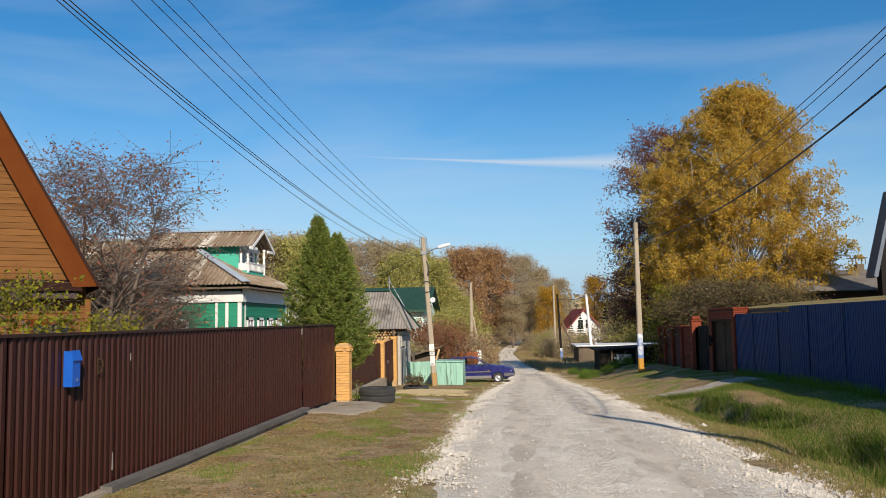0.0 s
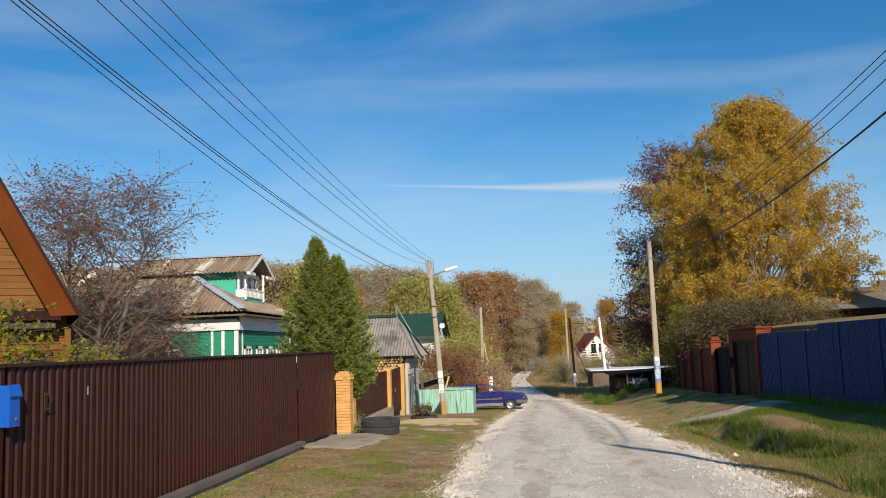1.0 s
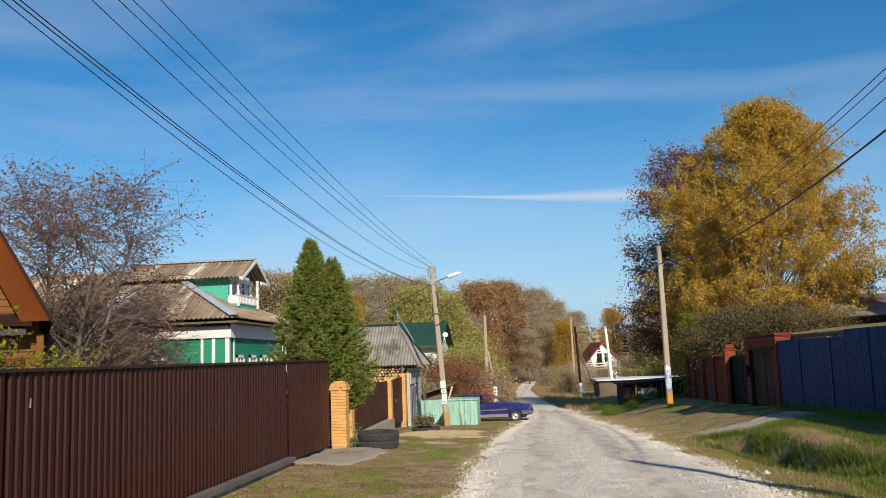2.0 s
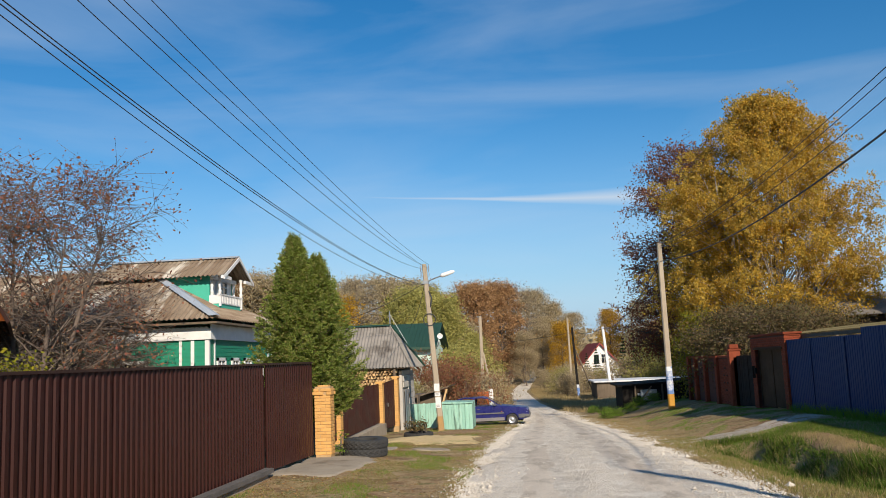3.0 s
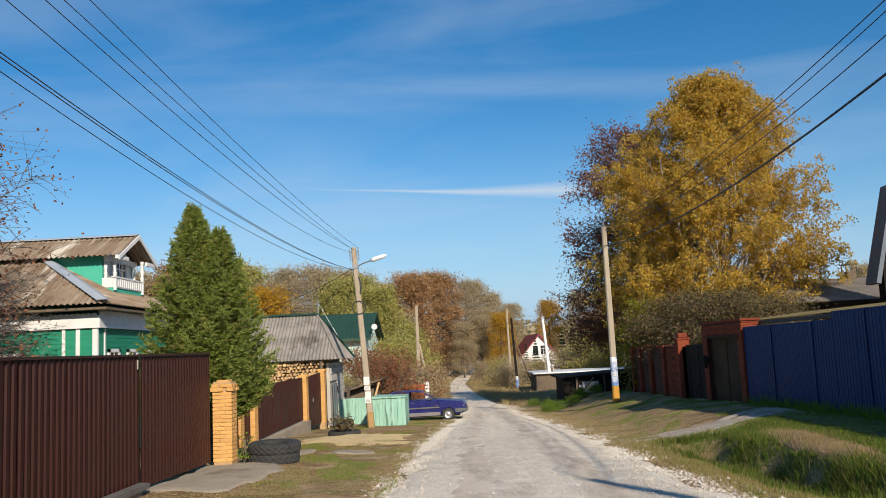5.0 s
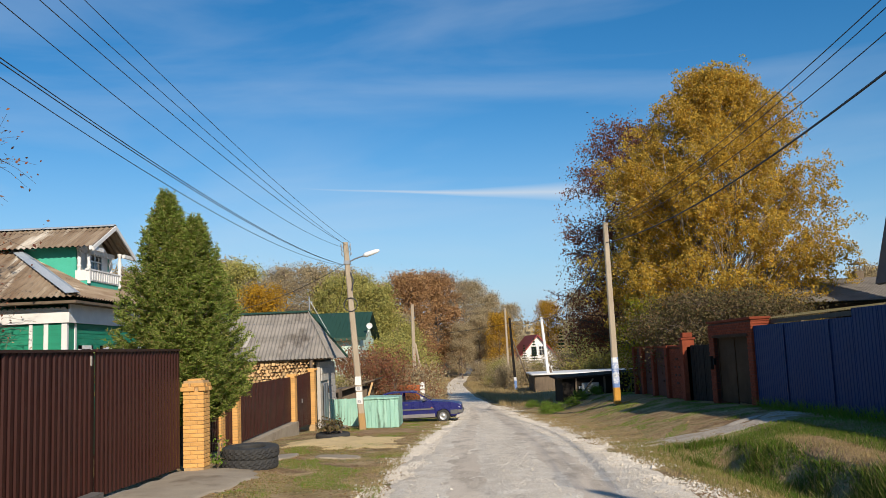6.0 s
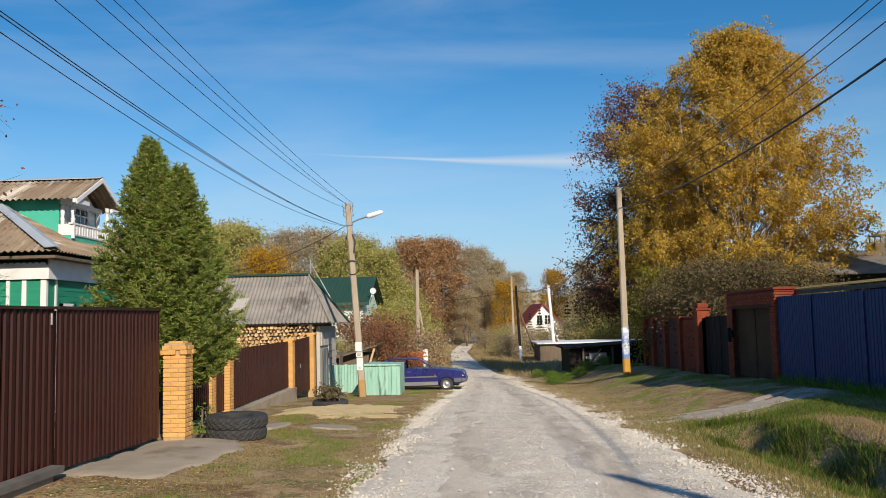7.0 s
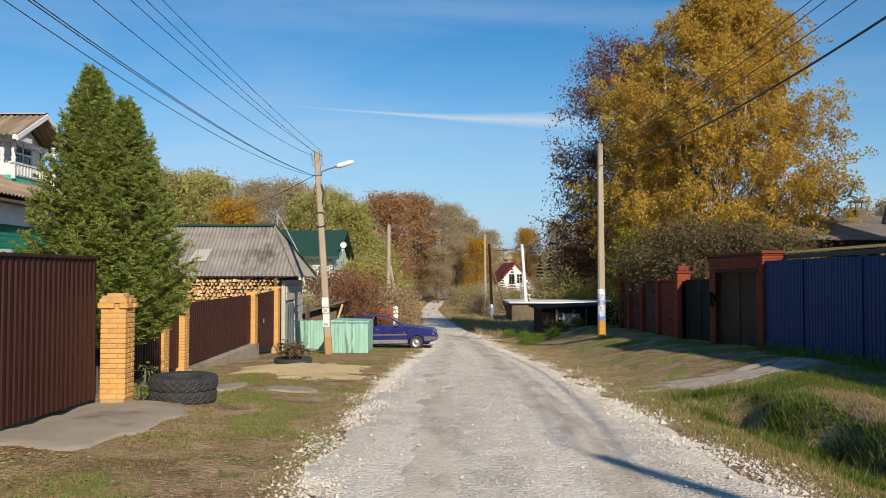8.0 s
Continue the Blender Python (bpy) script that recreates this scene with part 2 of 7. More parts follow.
M_BLACKWOOD = mat("blackened_boards", (0.022, 0.018, 0.016), (0.015, 0.013, 0.011), 2, 0.85, spec=0.15, stretch=(2, 2, 0.4))
M_OLDWOOD = mat("weathered_wood", (0.17, 0.125, 0.085), (0.12, 0.09, 0.06), 2, 0.9, stretch=(3, 3, 0.4), bump=0.4)
M_REDROOF = mat("red_roof", (0.32, 0.045, 0.04), (0.25, 0.035, 0.03), 0.6, 0.6)
M_CARBLUE = mat("blue_car_paint", (0.018, 0.020, 0.125), (0.020, 0.023, 0.14), 1.2, 0.28, bump=0.0, stain=(0.05, 0.05, 0.12), stain_at=0.66, fine_mix=0.0)
M_DUST = mat("dusty_sill", (0.24, 0.22, 0.22), (0.18, 0.17, 0.18), 5, 0.8)
M_BUMPER = mat("grey_bumper", (0.10, 0.10, 0.105), (0.14, 0.135, 0.13), 3, 0.6)
M_CHROME = plain("hubcap", (0.55, 0.55, 0.56), 0.35, 0.8)
M_LENS = plain("headlamp", (0.75, 0.77, 0.80), 0.1)
M_AMBER = plain("indicator", (0.65, 0.22, 0.03), 0.3)
M_SIGNRED = plain("sign_red", (0.58, 0.045, 0.035), 0.5)
M_BARK = mat("bark", (0.075, 0.058, 0.046), (0.11, 0.09, 0.075), 3, 0.95, bump=0.6, stretch=(3, 3, 0.7))
M_BIRCHBARK = mat("birch_bark", (0.46, 0.42, 0.37), (0.33, 0.29, 0.25), 3, 0.85, bump=0.3, stain=(0.05, 0.045, 0.04), stain_at=0.52)
M_TWIG = mat("twig", (0.135, 0.10, 0.08), (0.19, 0.145, 0.115), 5, 0.95, bump=0.2)
M_SAND = mat("sand", (0.72, 0.54, 0.27), (0.58, 0.43, 0.21), 2.5, 0.97, bump=0.7)
M_ORANGEWALL = mat("orange_plaster", (0.52, 0.13, 0.03), (0.45, 0.11, 0.03), 2, 0.85)

L_BIRCH = leafy("birch_leaf", [(0.52, 0.31, 0.045), (0.65, 0.41, 0.055), (0.56, 0.375, 0.07), (0.39, 0.29, 0.065), (0.70, 0.46, 0.09), (0.31, 0.245, 0.06), (0.60, 0.335, 0.05)], 0.48)
# rust, olive, tan, oak and gold are lightened to stand in for distance haze
L_RUST = leafy("rust_leaf", [(0.399, 0.216, 0.101), (0.319, 0.177, 0.101), (0.459, 0.278, 0.122), (0.259, 0.189, 0.115)])
L_PURPLE = leafy("purple_leaf", [(0.27, 0.10, 0.065), (0.18, 0.075, 0.06), (0.33, 0.15, 0.075), (0.12, 0.075, 0.06)])
L_OLIVE = leafy("olive_leaf", [(0.350, 0.330, 0.100), (0.430, 0.400, 0.125), (0.290, 0.285, 0.090), (0.520, 0.430, 0.130)])
L_TAN = leafy("tan_leaf", [(0.460, 0.366, 0.212), (0.376, 0.297, 0.187), (0.522, 0.418, 0.227), (0.314, 0.265, 0.195)])
L_OAK = leafy("oak_leaf", [(0.385, 0.225, 0.110), (0.470, 0.280, 0.130), (0.310, 0.175, 0.095), (0.520, 0.330, 0.150)])
L_GOLD = leafy("gold_leaf", [(0.576, 0.324, 0.024), (0.480, 0.276, 0.036), (0.396, 0.240, 0.036)])
L_THUJA = leafy("thuja_leaf", [(0.21, 0.285, 0.052), (0.28, 0.36, 0.07), (0.37, 0.42, 0.10), (0.14, 0.21, 0.045), (0.44, 0.45, 0.15), (0.40, 0.30, 0.12)], 0.52)
L_SPRUCE = leafy("spruce_leaf", [(0.018, 0.040, 0.020), (0.028, 0.055, 0.026), (0.012, 0.030, 0.016)], 0.15)
L_APPLE = leafy("apple_leaf", [(0.27, 0.12, 0.075), (0.36, 0.16, 0.09), (0.18, 0.11, 0.06), (0.31, 0.11, 0.085)])
L_SHRUB = leafy("shrub_leaf", [(0.20, 0.21, 0.03), (0.32, 0.29, 0.03), (0.14, 0.17, 0.03), (0.40, 0.33, 0.03)], 0.45)
L_BUSH = leafy("hedge_leaf", [(0.135, 0.115, 0.056), (0.175, 0.12, 0.066), (0.098, 0.098, 0.042), (0.22, 0.14, 0.072), (0.12, 0.125, 0.045)])
L_REDBUSH = leafy("red_bush_leaf", [(0.280, 0.105, 0.070), (0.350, 0.154, 0.084), (0.224, 0.119, 0.070), (0.308, 0.210, 0.084)])
L_GRASS = leafy("grass_blade", [(0.15, 0.185, 0.04), (0.23, 0.21, 0.06), (0.37, 0.28, 0.12), (0.17, 0.20, 0.045), (0.46, 0.36, 0.19)], 0.35)
L_GRASSGREEN = leafy("green_blade", [(0.135, 0.245, 0.026), (0.18, 0.285, 0.038), (0.105, 0.20, 0.025), (0.25, 0.28, 0.06)], 0.35)
# darker greens than the bank's, put in for the shade of the ditch
L_DITCH = leafy("ditch_blade_shaded", [(0.075, 0.135, 0.018), (0.11, 0.18, 0.026), (0.055, 0.10, 0.016), (0.16, 0.19, 0.04), (0.20, 0.17, 0.06)], 0.32)
L_STRAW = leafy("straw_blade", [(0.48, 0.37, 0.19), (0.40, 0.30, 0.15), (0.33, 0.25, 0.13), (0.25, 0.21, 0.09)], 0.3)
L_LITTER = leafy("fallen_leaf", [(0.29, 0.155, 0.065), (0.20, 0.105, 0.05), (0.40, 0.25, 0.095), (0.14, 0.08, 0.045), (0.50, 0.37, 0.19)], 0.1)


# ---- builders ----
class Geo:
    """Collects corners and faces of one mesh."""

    def __init__(self):
        self.v, self.f = [], []

    def add(self, verts, faces):
        k = len(self.v)
        self.v.extend([tuple(p) for p in verts])
        self.f.extend([tuple(i + k for i in q) for q in faces])
        return self

    def box(self, x0, x1, y0, y1, z0, z1, bevel=0.0):
        if bevel <= 0:
            v = [(x, y, z) for z in (z0, z1) for y in (y0, y1) for x in (x0, x1)]
            return self.add(v, [(0, 2, 3, 1), (4, 5, 7, 6), (0, 1, 5, 4), (2, 6, 7, 3), (0, 4, 6, 2), (1, 3, 7, 5)])
        bm = bmesh.new()
        bmesh.ops.create_cube(bm, size=1)
        for p in bm.verts:
            p.co = Vector(((x0 + x1) / 2 + p.co.x * (x1 - x0), (y0 + y1) / 2 + p.co.y * (y1 - y0), (z0 + z1) / 2 + p.co.z * (z1 - z0)))
        bmesh.ops.bevel(bm, geom=bm.edges[:], offset=bevel, segments=1, affect="EDGES")
        bm.verts.index_update()
        self.add([p.co[:] for p in bm.verts], [[q.index for q in f.verts] for f in bm.faces])
        bm.free()
        return self

    def tube(self, pts, radii, n=8, cap=True):
        """A round bar along points."""
        pts = [Vector(p) for p in pts]
        if isinstance(radii, (int, float)):
            radii = [radii] * len(pts)
        k, rings = len(self.v), []
        for i, p in enumerate(pts):
            d = (pts[min(i + 1, len(pts) - 1)] - pts[max(i - 1, 0)]).normalized()
            s = d.cross(Vector((0, 0, 1)) if abs(d.z) < 0.95 else Vector((1, 0, 0))).normalized()
            u = s.cross(d)
            for j in range(n):
                a = 2 * math.pi * j / n
                self.v.append(tuple(p + (s * math.cos(a) + u * math.sin(a)) * radii[i]))
        for i in range(len(pts) - 1):
            for j in range(n):
                a, b = k + i * n + j, k + i * n + (j + 1) % n
                self.f.append((a, b, b + n, a + n))
        if cap:
            self.f.append(tuple(k + j for j in range(n))[::-1])
            self.f.append(tuple(k + (len(pts) - 1) * n + j for j in range(n)))
        return self

    def slab(self, outline, direction):
        """A flat outline given thickness along a vector."""
        k, n, d = len(self.v), len(outline), Vector(direction)
        self.v.extend([tuple(p) for p in outline] + [tuple(Vector(p) + d) for p in outline])
        self.f.append(tuple(range(k, k + n))[::-1])
        self.f.append(tuple(range(k + n, k + 2 * n)))
        for i in range(n):
            j = (i + 1) % n
            self.f.append((k + i, k + j, k + n + j, k + n + i))
        return self

    def lathe(self, profile, n=32, centre=(0, 0, 0), axis="z"):
        k, m = len(self.v), len(profile)
        for i in range(n):
            a = 2 * math.pi * i / n
            for r, h in profile:
                p = (r * math.cos(a), r * math.sin(a), h) if axis == "z" else (r * math.cos(a), h, r * math.sin(a))
                self.v.append((p[0] + centre[0], p[1] + centre[1], p[2] + centre[2]))
        for i in range(n):
            for j in range(m - 1):
                a, b = k + i * m + j, k + ((i + 1) % n) * m + j
                self.f.append((a, b, b + 1, a + 1))
        return self

    def mesh(self, name, material, smooth=False):
        me = bpy.data.meshes.new(name)
        me.from_pydata(self.v, [], self.f)
        bm = bmesh.new()
        bm.from_mesh(me)
        if len(bm.faces) < 60000:
            bmesh.ops.recalc_face_normals(bm, faces=bm.faces[:])
        bm.to_mesh(me)
        bm.free()
        me.materials.append(material)
        if smooth:
            me.shade_smooth()
        return me


def part(name, geo, material, parent=None, label="", smooth=False):
    ob = new(name, geo if isinstance(geo, bpy.types.Mesh) else geo.mesh(name, material, smooth))
    if parent is not None:
        ob.parent = parent
    return tagged(ob, label)


def thing(name, label, category, group="", at=(0, 0, 0), kind=""):
    ob = new(name)
    ob.location = at
    ob.empty_display_size = 0.2
    return tagged(ob, label, category, group, kind)


def quads(name, corners, material):
    """Many loose leaves: corners is an array of n x 4 x 3."""
    me = bpy.data.meshes.new(name)
    n, k = corners.shape[0], corners.shape[1]
    me.vertices.add(n * k)
    me.vertices.foreach_set("co", corners.reshape(-1).astype(np.float32))
    me.loops.add(n * k)
    me.loops.foreach_set("vertex_index", np.arange(n * k, dtype=np.int32))
    me.polygons.add(n)
    me.polygons.foreach_set("loop_start", np.arange(0, n * k, k, dtype=np.int32))
    me.polygons.foreach_set("loop_total", np.full(n, k, dtype=np.int32))
    me.update(calc_edges=True)
    me.materials.append(material)
    return me


def leaf_quads(rng, centres, size, droop=0.3, slim=0.6):
    """A small bent lozenge at each centre, turned at random."""
    n = len(centres)
    d = rng.normal(size=(n, 3))
    d[:, 2] -= droop
    d /= np.linalg.norm(d, axis=1)[:, None]
    e = np.cross(d, rng.normal(size=(n, 3)))
    e /= np.linalg.norm(e, axis=1)[:, None] + 1e-9
    s = size * rng.uniform(0.6, 1.35, (n, 1))
    a, b = d * s, e * s * slim
    return np.stack([centres - a * 0.5, centres - a * 0.05 + b * 0.5, centres + a * 0.5, centres + a * 0.05 - b * 0.5], axis=1)


def leaf_tris(rng, centres, size, droop=0.3, slim=0.8):
    """A small pointed three-cornered leaf at each centre, turned at random."""
    return leaf_quads(rng, centres, size, droop, slim * 1.5)[:, [0, 1, 2]]


# ---- lie of the land ----
def along(y, pts):
    ys, zs = [p[0] for p in pts], [p[1] for p in pts]
    return sum(np.interp(np.asarray(y, float) + o, ys, zs) for o in (-3, -1.5, 0, 1.5, 3)) / 5


def step(a, b, x):
    t = np.clip((np.asarray(x, float) - a) / (b - a), 0, 1)
    return t * t * (3 - 2 * t)


ROAD_Z = [(-400, 6), (-60, 1.6), (1, 0.36), (12.2, 0.14), (25, -0.22), (35, -0.58), (47, -1.10), (60, -1.5), (85, -1.9), (120, -1.9), (160, -0.9), (260, 3.5), (500, 9), (3000, 12)]
LEFT_Z = [(-60, -0.1), (12, -0.11), (21, 0.08), (25, 0.20), (33, 0.0), (44, 0.02), (80, 0), (120, 0.4)]
RIGHT_Z = [(-60, 0.3), (15, 0.30), (23, 0.42), (28, 0.55), (34, 0.58), (40, 0.62), (50, 0.85), (70, 0.5), (90, 0.1), (120, 0.3)]
ROAD_L = [(-400, -0.8), (10, -0.85), (16, -0.92), (22, -1.08), (30, -1.15), (38, -0.95), (48, -0.55), (60, -0.5), (80, -1.9), (111, -2.9), (150, -1.6), (220, 2)]
ROAD_R = [(-400, 3.5), (10, 3.42), (16, 3.30), (20, 3.22), (25, 3.08), (32, 2.95), (40, 2.72), (46, 2.5), (58, 2.1), (80, 0.5), (111, -1.1), (150, 0.2), (220, 3.6)]


def height(x, y):
    x, y = np.asarray(x, float), np.asarray(y, float)
    z = along(y, ROAD_Z)
    z = z + along(y, LEFT_Z) * step(1.3, 4.8, -x) + along(y, RIGHT_Z) * step(4.0, 7.6, x)
    mid = 5.30 - 0.055 * (y - 20) * step(16, 22, y) + 0.13 * np.sin(y * 1.15) + 0.08 * np.sin(y * 2.9 + 1.0)
    deep = 0.22 + 0.78 * step(18.4, 20.2, y) + 0.6 * (1 - step(14.4, 16.2, y))
    z = z - (0.56 + 0.10 * np.sin(y * 1.7 + 0.5)) * deep * np.exp(-(np.abs(x - mid) / np.where(x < mid, 0.78, 0.34)) ** 2.4) * step(6, 9, y) * (1 - step(25.4, 27.2, y))
    z = z + 0.025 * np.sin(x * 2.1 + y * 0.7) * np.sin(y * 1.3 - x * 0.4) * (1 - step(-1.8, -1.2, x) * (1 - step(3.4, 4.2, x)))
    return z


def H(x, y):
    return float(height(x, y))


# ---- ground and road ----
def spread(lo, hi, fine_lo, fine_hi, fine, grow=1.22):
    a = list(np.arange(fine_lo, fine_hi + 1e-6, fine))
    s, p = fine, a[0]
    while p > lo:
        s *= grow
        p -= s
        a.insert(0, max(p, lo))
    s, p = fine, a[-1]
    while p < hi:
        s *= grow
        p += s
        a.append(min(p, hi))
    return np.array(a)


def sheet(name, xs, ys, zfun, material):
    X, Y = np.meshgrid(xs, ys)
    Z = zfun(X, Y)
    nx, ny = len(xs), len(ys)
    me = bpy.data.meshes.new(name)
    idx = np.arange(nx * ny).reshape(ny, nx)
    f = np.stack([idx[:-1, :-1], idx[:-1, 1:], idx[1:, 1:], idx[1:, :-1]], axis=-1).reshape(-1, 4)
    me.from_pydata(np.stack([X, Y, Z], -1).reshape(-1, 3).tolist(), [], f.tolist())
    me.materials.append(material)
    me.shade_smooth()
    return me


ground = new("ground", sheet("ground", spread(-2500, 2500, -6, 8.5, 0.17), spread(-1500, 3000, 8, 46, 0.26), height, M_TURF))
tagged(ground, "autumn verge of short dry grass, bare soil and fallen leaves", "ground", kind="structure")

ys = spread(-60, 215, 6, 60, 0.3, 1.1)
us = np.linspace(-0.09, 1.09, 30)
rv = []
for y in ys:
    l, r = float(along(y, ROAD_L)), float(along(y, ROAD_R))
    for u in us:
        x = l + (r - l) * u
        e = max(0.0, abs(u - 0.5) - 0.40) / 0.16
        rut = 0.018 * (math.exp(-((u - 0.26) / 0.08) ** 2) + math.exp(-((u - 0.72) / 0.08) ** 2))
        n = noise.noise(Vector((x * 0.9, y * 0.55, 3.0)))
        rv.append((x, y, H(x, y) + 0.045 - rut - 0.075 * e ** 1.3 + 0.035 * n * min(1, e * 2 + 0.12) + 0.02 * noise.noise(Vector((x * 4, y * 3, 9))) * min(1, e * 2)))
nu = len(us)
rf = [(i * nu + j, i * nu + j + 1, (i + 1) * nu + j + 1, (i + 1) * nu + j) for i in range(len(ys) - 1) for j in range(nu - 1)]
road = part("road", Geo().add(rv, rf), M_ROAD, smooth=True)
tagged(road, "pale crushed limestone village road with worn wheel tracks", "road", kind="structure")


def stones(name, n, place, size, label, seed):
    """Loose crushed stones, each an uneven four to five sided pebble."""
    r = np.random.default_rng(seed)
    base = np.array([(1, 0, 0), (0, 1, 0), (-1, 0, 0), (0, -1, 0), (0.2, 0.1, 0.75), (0, 0, -0.6)], float)
    tri = np.array([(0, 1, 4), (1, 2, 4), (2, 3, 4), (3, 0, 4), (1, 0, 5), (2, 1, 5), (3, 2, 5), (0, 3, 5)])
    x, y = place(r, n)
    n = len(x)
    l, w = along(y, ROAD_L), along(y, ROAD_R) - along(y, ROAD_L)
    e = np.maximum(0, np.abs((x - l) / w - 0.5) - 0.40) / 0.16
    z = height(x, y) + np.maximum(0, 0.045 - 0.075 * e ** 1.3)
    s = size * r.lognormal(0, 0.45, n)
    a = r.uniform(0, 6.28, n)
    v = base[None] * r.uniform(0.6, 1.2, (n, 6, 1)) * s[:, None, None]
    c, d = np.cos(a)[:, None], np.sin(a)[:, None]
    vx, vy = v[..., 0] * c - v[..., 1] * d, v[..., 0] * d + v[..., 1] * c
    v = np.stack([vx + x[:, None], vy + y[:, None], v[..., 2] + z[:, None] + s[:, None] * 0.25], -1)
    f = (tri[None] + 6 * np.arange(n)[:, None, None]).reshape(-1, 3)
    me = bpy.data.meshes.new(name)
    me.from_pydata(v.reshape(-1, 3).tolist(), [], f.tolist())
    me.materials.append(M_STONE)
    return tagged(new(name, me), label, "gravel", kind="stuff")


def margin(edge, w):
    def place(r, n):
        y = 9 + 55 * r.uniform(0, 1, n * 3) ** 1.5
        x = along(y, edge) + r.normal(0, w, n * 3)
        k = np.array([noise.noise(Vector((float(a) * 1.6, float(b) * 0.7, 6.0))) > r.uniform(-0.35, 0.25) for a, b in zip(x, y)])
        return x[k][:n], y[k][:n]
    return place


def allover(r, n):
    y = 10 + 44 * r.uniform(0, 1, n) ** 1.6
    lane = r.choice(4, n, p=(0.42, 0.30, 0.14, 0.14))
    u = np.where(lane == 0, r.normal(0.48, 0.08, n), np.where(lane == 1, r.normal(0.90, 0.07, n), np.where(lane == 2, r.normal(0.10, 0.07, n), r.uniform(0, 1, n))))
    return along(y, ROAD_L) * (1 - u) + along(y, ROAD_R) * u, y


stones("gravel_margin", 17000, margin([(a, b - 0.02) for a, b in ROAD_L], 0.20), 0.013, "white crushed stone heaped along the road edge", 1)
stones("gravel_margin", 17000, margin([(a, b + 0.0) for a, b in ROAD_R], 0.38), 0.013, "white crushed stone scattered along the road edge", 2)
stones("gravel_margin", 2200, margin([(a, b + 0.08) for a, b in ROAD_R], 0.30), 0.019, "larger white stones along the road edge", 5)
stones("gravel_margin", 1500, margin([(a, b - 0.05) for a, b in ROAD_L], 0.22), 0.018, "larger white stones along the road edge", 6)
gravel = stones("gravel_scatter", 22000, allover, 0.0072, "small loose stones on the road", 3)


# ---- profiled sheet fences ----
def profile_sheet(length, pitch=0.145, depth=0.022):
    """Offsets (distance, depth) of a trapezoid profile."""
    out, s = [], 0.0
    while s < length - 1e-6:
        for f, d in ((0, 0), (0.36, 0), (0.46, 1), (0.90, 1)):
            if s + f * pitch < length:
                out.append((s + f * pitch, d * depth))
        s += pitch
    out.append((length, 0))
    return out


def fence_panels(parent, x, y0, y1, zb, zt, material, side, width=1.16, name="panel", dx=0.0, depth=0.022):
    """Sheets along y in the plane x, ribs towards side; zb and zt are functions of y."""
    n = max(1, round((y1 - y0) / width))
    w = (y1 - y0) / n
    for i in range(n):
        a = y0 + i * w
        g = Geo()
        pr = profile_sheet(w + 0.03, depth=depth)
        line = lambda y: x + dx * (y - y0) / (y1 - y0)
        for back in (0, -0.0015 * side):
            for s, d in pr:
                y = a + s
                g.v += [(line(y) + side * d + back, y, zb(y)), (line(y) + side * d + back, y, zt(y))]
        m = len(pr)
        g.f = [(2 * j, 2 * j + 2, 2 * j + 3, 2 * j + 1) for j in range(m - 1)]
        g.f += [(2 * m + 2 * j + 1, 2 * m + 2 * j + 3, 2 * m + 2 * j + 2, 2 * m + 2 * j) for j in range(m - 1)]
        part(name, g, material, parent)


def lin(y0, z0, y1, z1):
    return lambda y: z0 + (z1 - z0) * (y - y0) / (y1 - y0)


ftop, fbot = lin(9.5, 2.02, 24.8, 2.10), lin(9.5, 0.12, 24.8, 0.06)
fence = thing("metal_fence", "dark brown corrugated sheet metal fence on a low concrete plinth", "fence")
fence_panels(fence, -5.02, -8.0, 21.35, fbot, ftop, M_BROWN, 1)
g = Geo()
for a, b in ((-8.0, 21.35),):
    g.slab([(-5.05, a, ftop(a) - 0.01), (-4.975, a, ftop(a) - 0.01), (-4.97, a, ftop(a) + 0.025), (-5.055, a, ftop(a) + 0.025)], (0, b - a, ftop(b) - ftop(a)))
part("cap_rail", g, M_BROWN_DARK, fence)
for y in np.arange(-6.6, 21, 2.5):
    part("post", Geo().box(-5.12, -5.06, y - 0.03, y + 0.03, H(-5.1, y) - 0.2, ftop(y) - 0.05), M_BROWN_DARK, fence)
g = Geo()
g.slab([(-5.16, -8, -0.5), (-4.86, -8, -0.5), (-4.86, -8, 0.10), (-5.16, -8, 0.10)], (0, 29.1, 0.02))
part("plinth", g, M_CONCRETE, fence, "weathered concrete strip")
g = Geo().slab([(-4.96, 11.5, 0.085), (-4.80, 11.5, 0.075), (-4.80, 11.5, 0.155), (-4.96, 11.5, 0.165)], (0, 9.75, 0.015))
part("beam", g, mat("grey_beam", (0.16, 0.145, 0.13), (0.10, 0.09, 0.085), 3, 0.7), fence, "dark grey steel beam along the foot")
# scuffs on the sheets
g = Geo()
g.slab([(-4.993, 11.86, 0.30), (-4.993, 11.90, 0.30), (-4.993, 11.885, 0.52), (-4.993, 11.87, 0.52)], (0.002, 0, 0))
part("scratch", g, M_PALE, fence, "pale scratch in the paint")
g = Geo()
g.slab([(-4.993, 12.33, 1.66), (-4.993, 12.36, 1.66), (-4.993, 12.36, 1.76), (-4.993, 12.34, 1.76)], (0.002, 0, 0))
part("scratch", g, M_PALE, fence, "pale scratch in the paint")

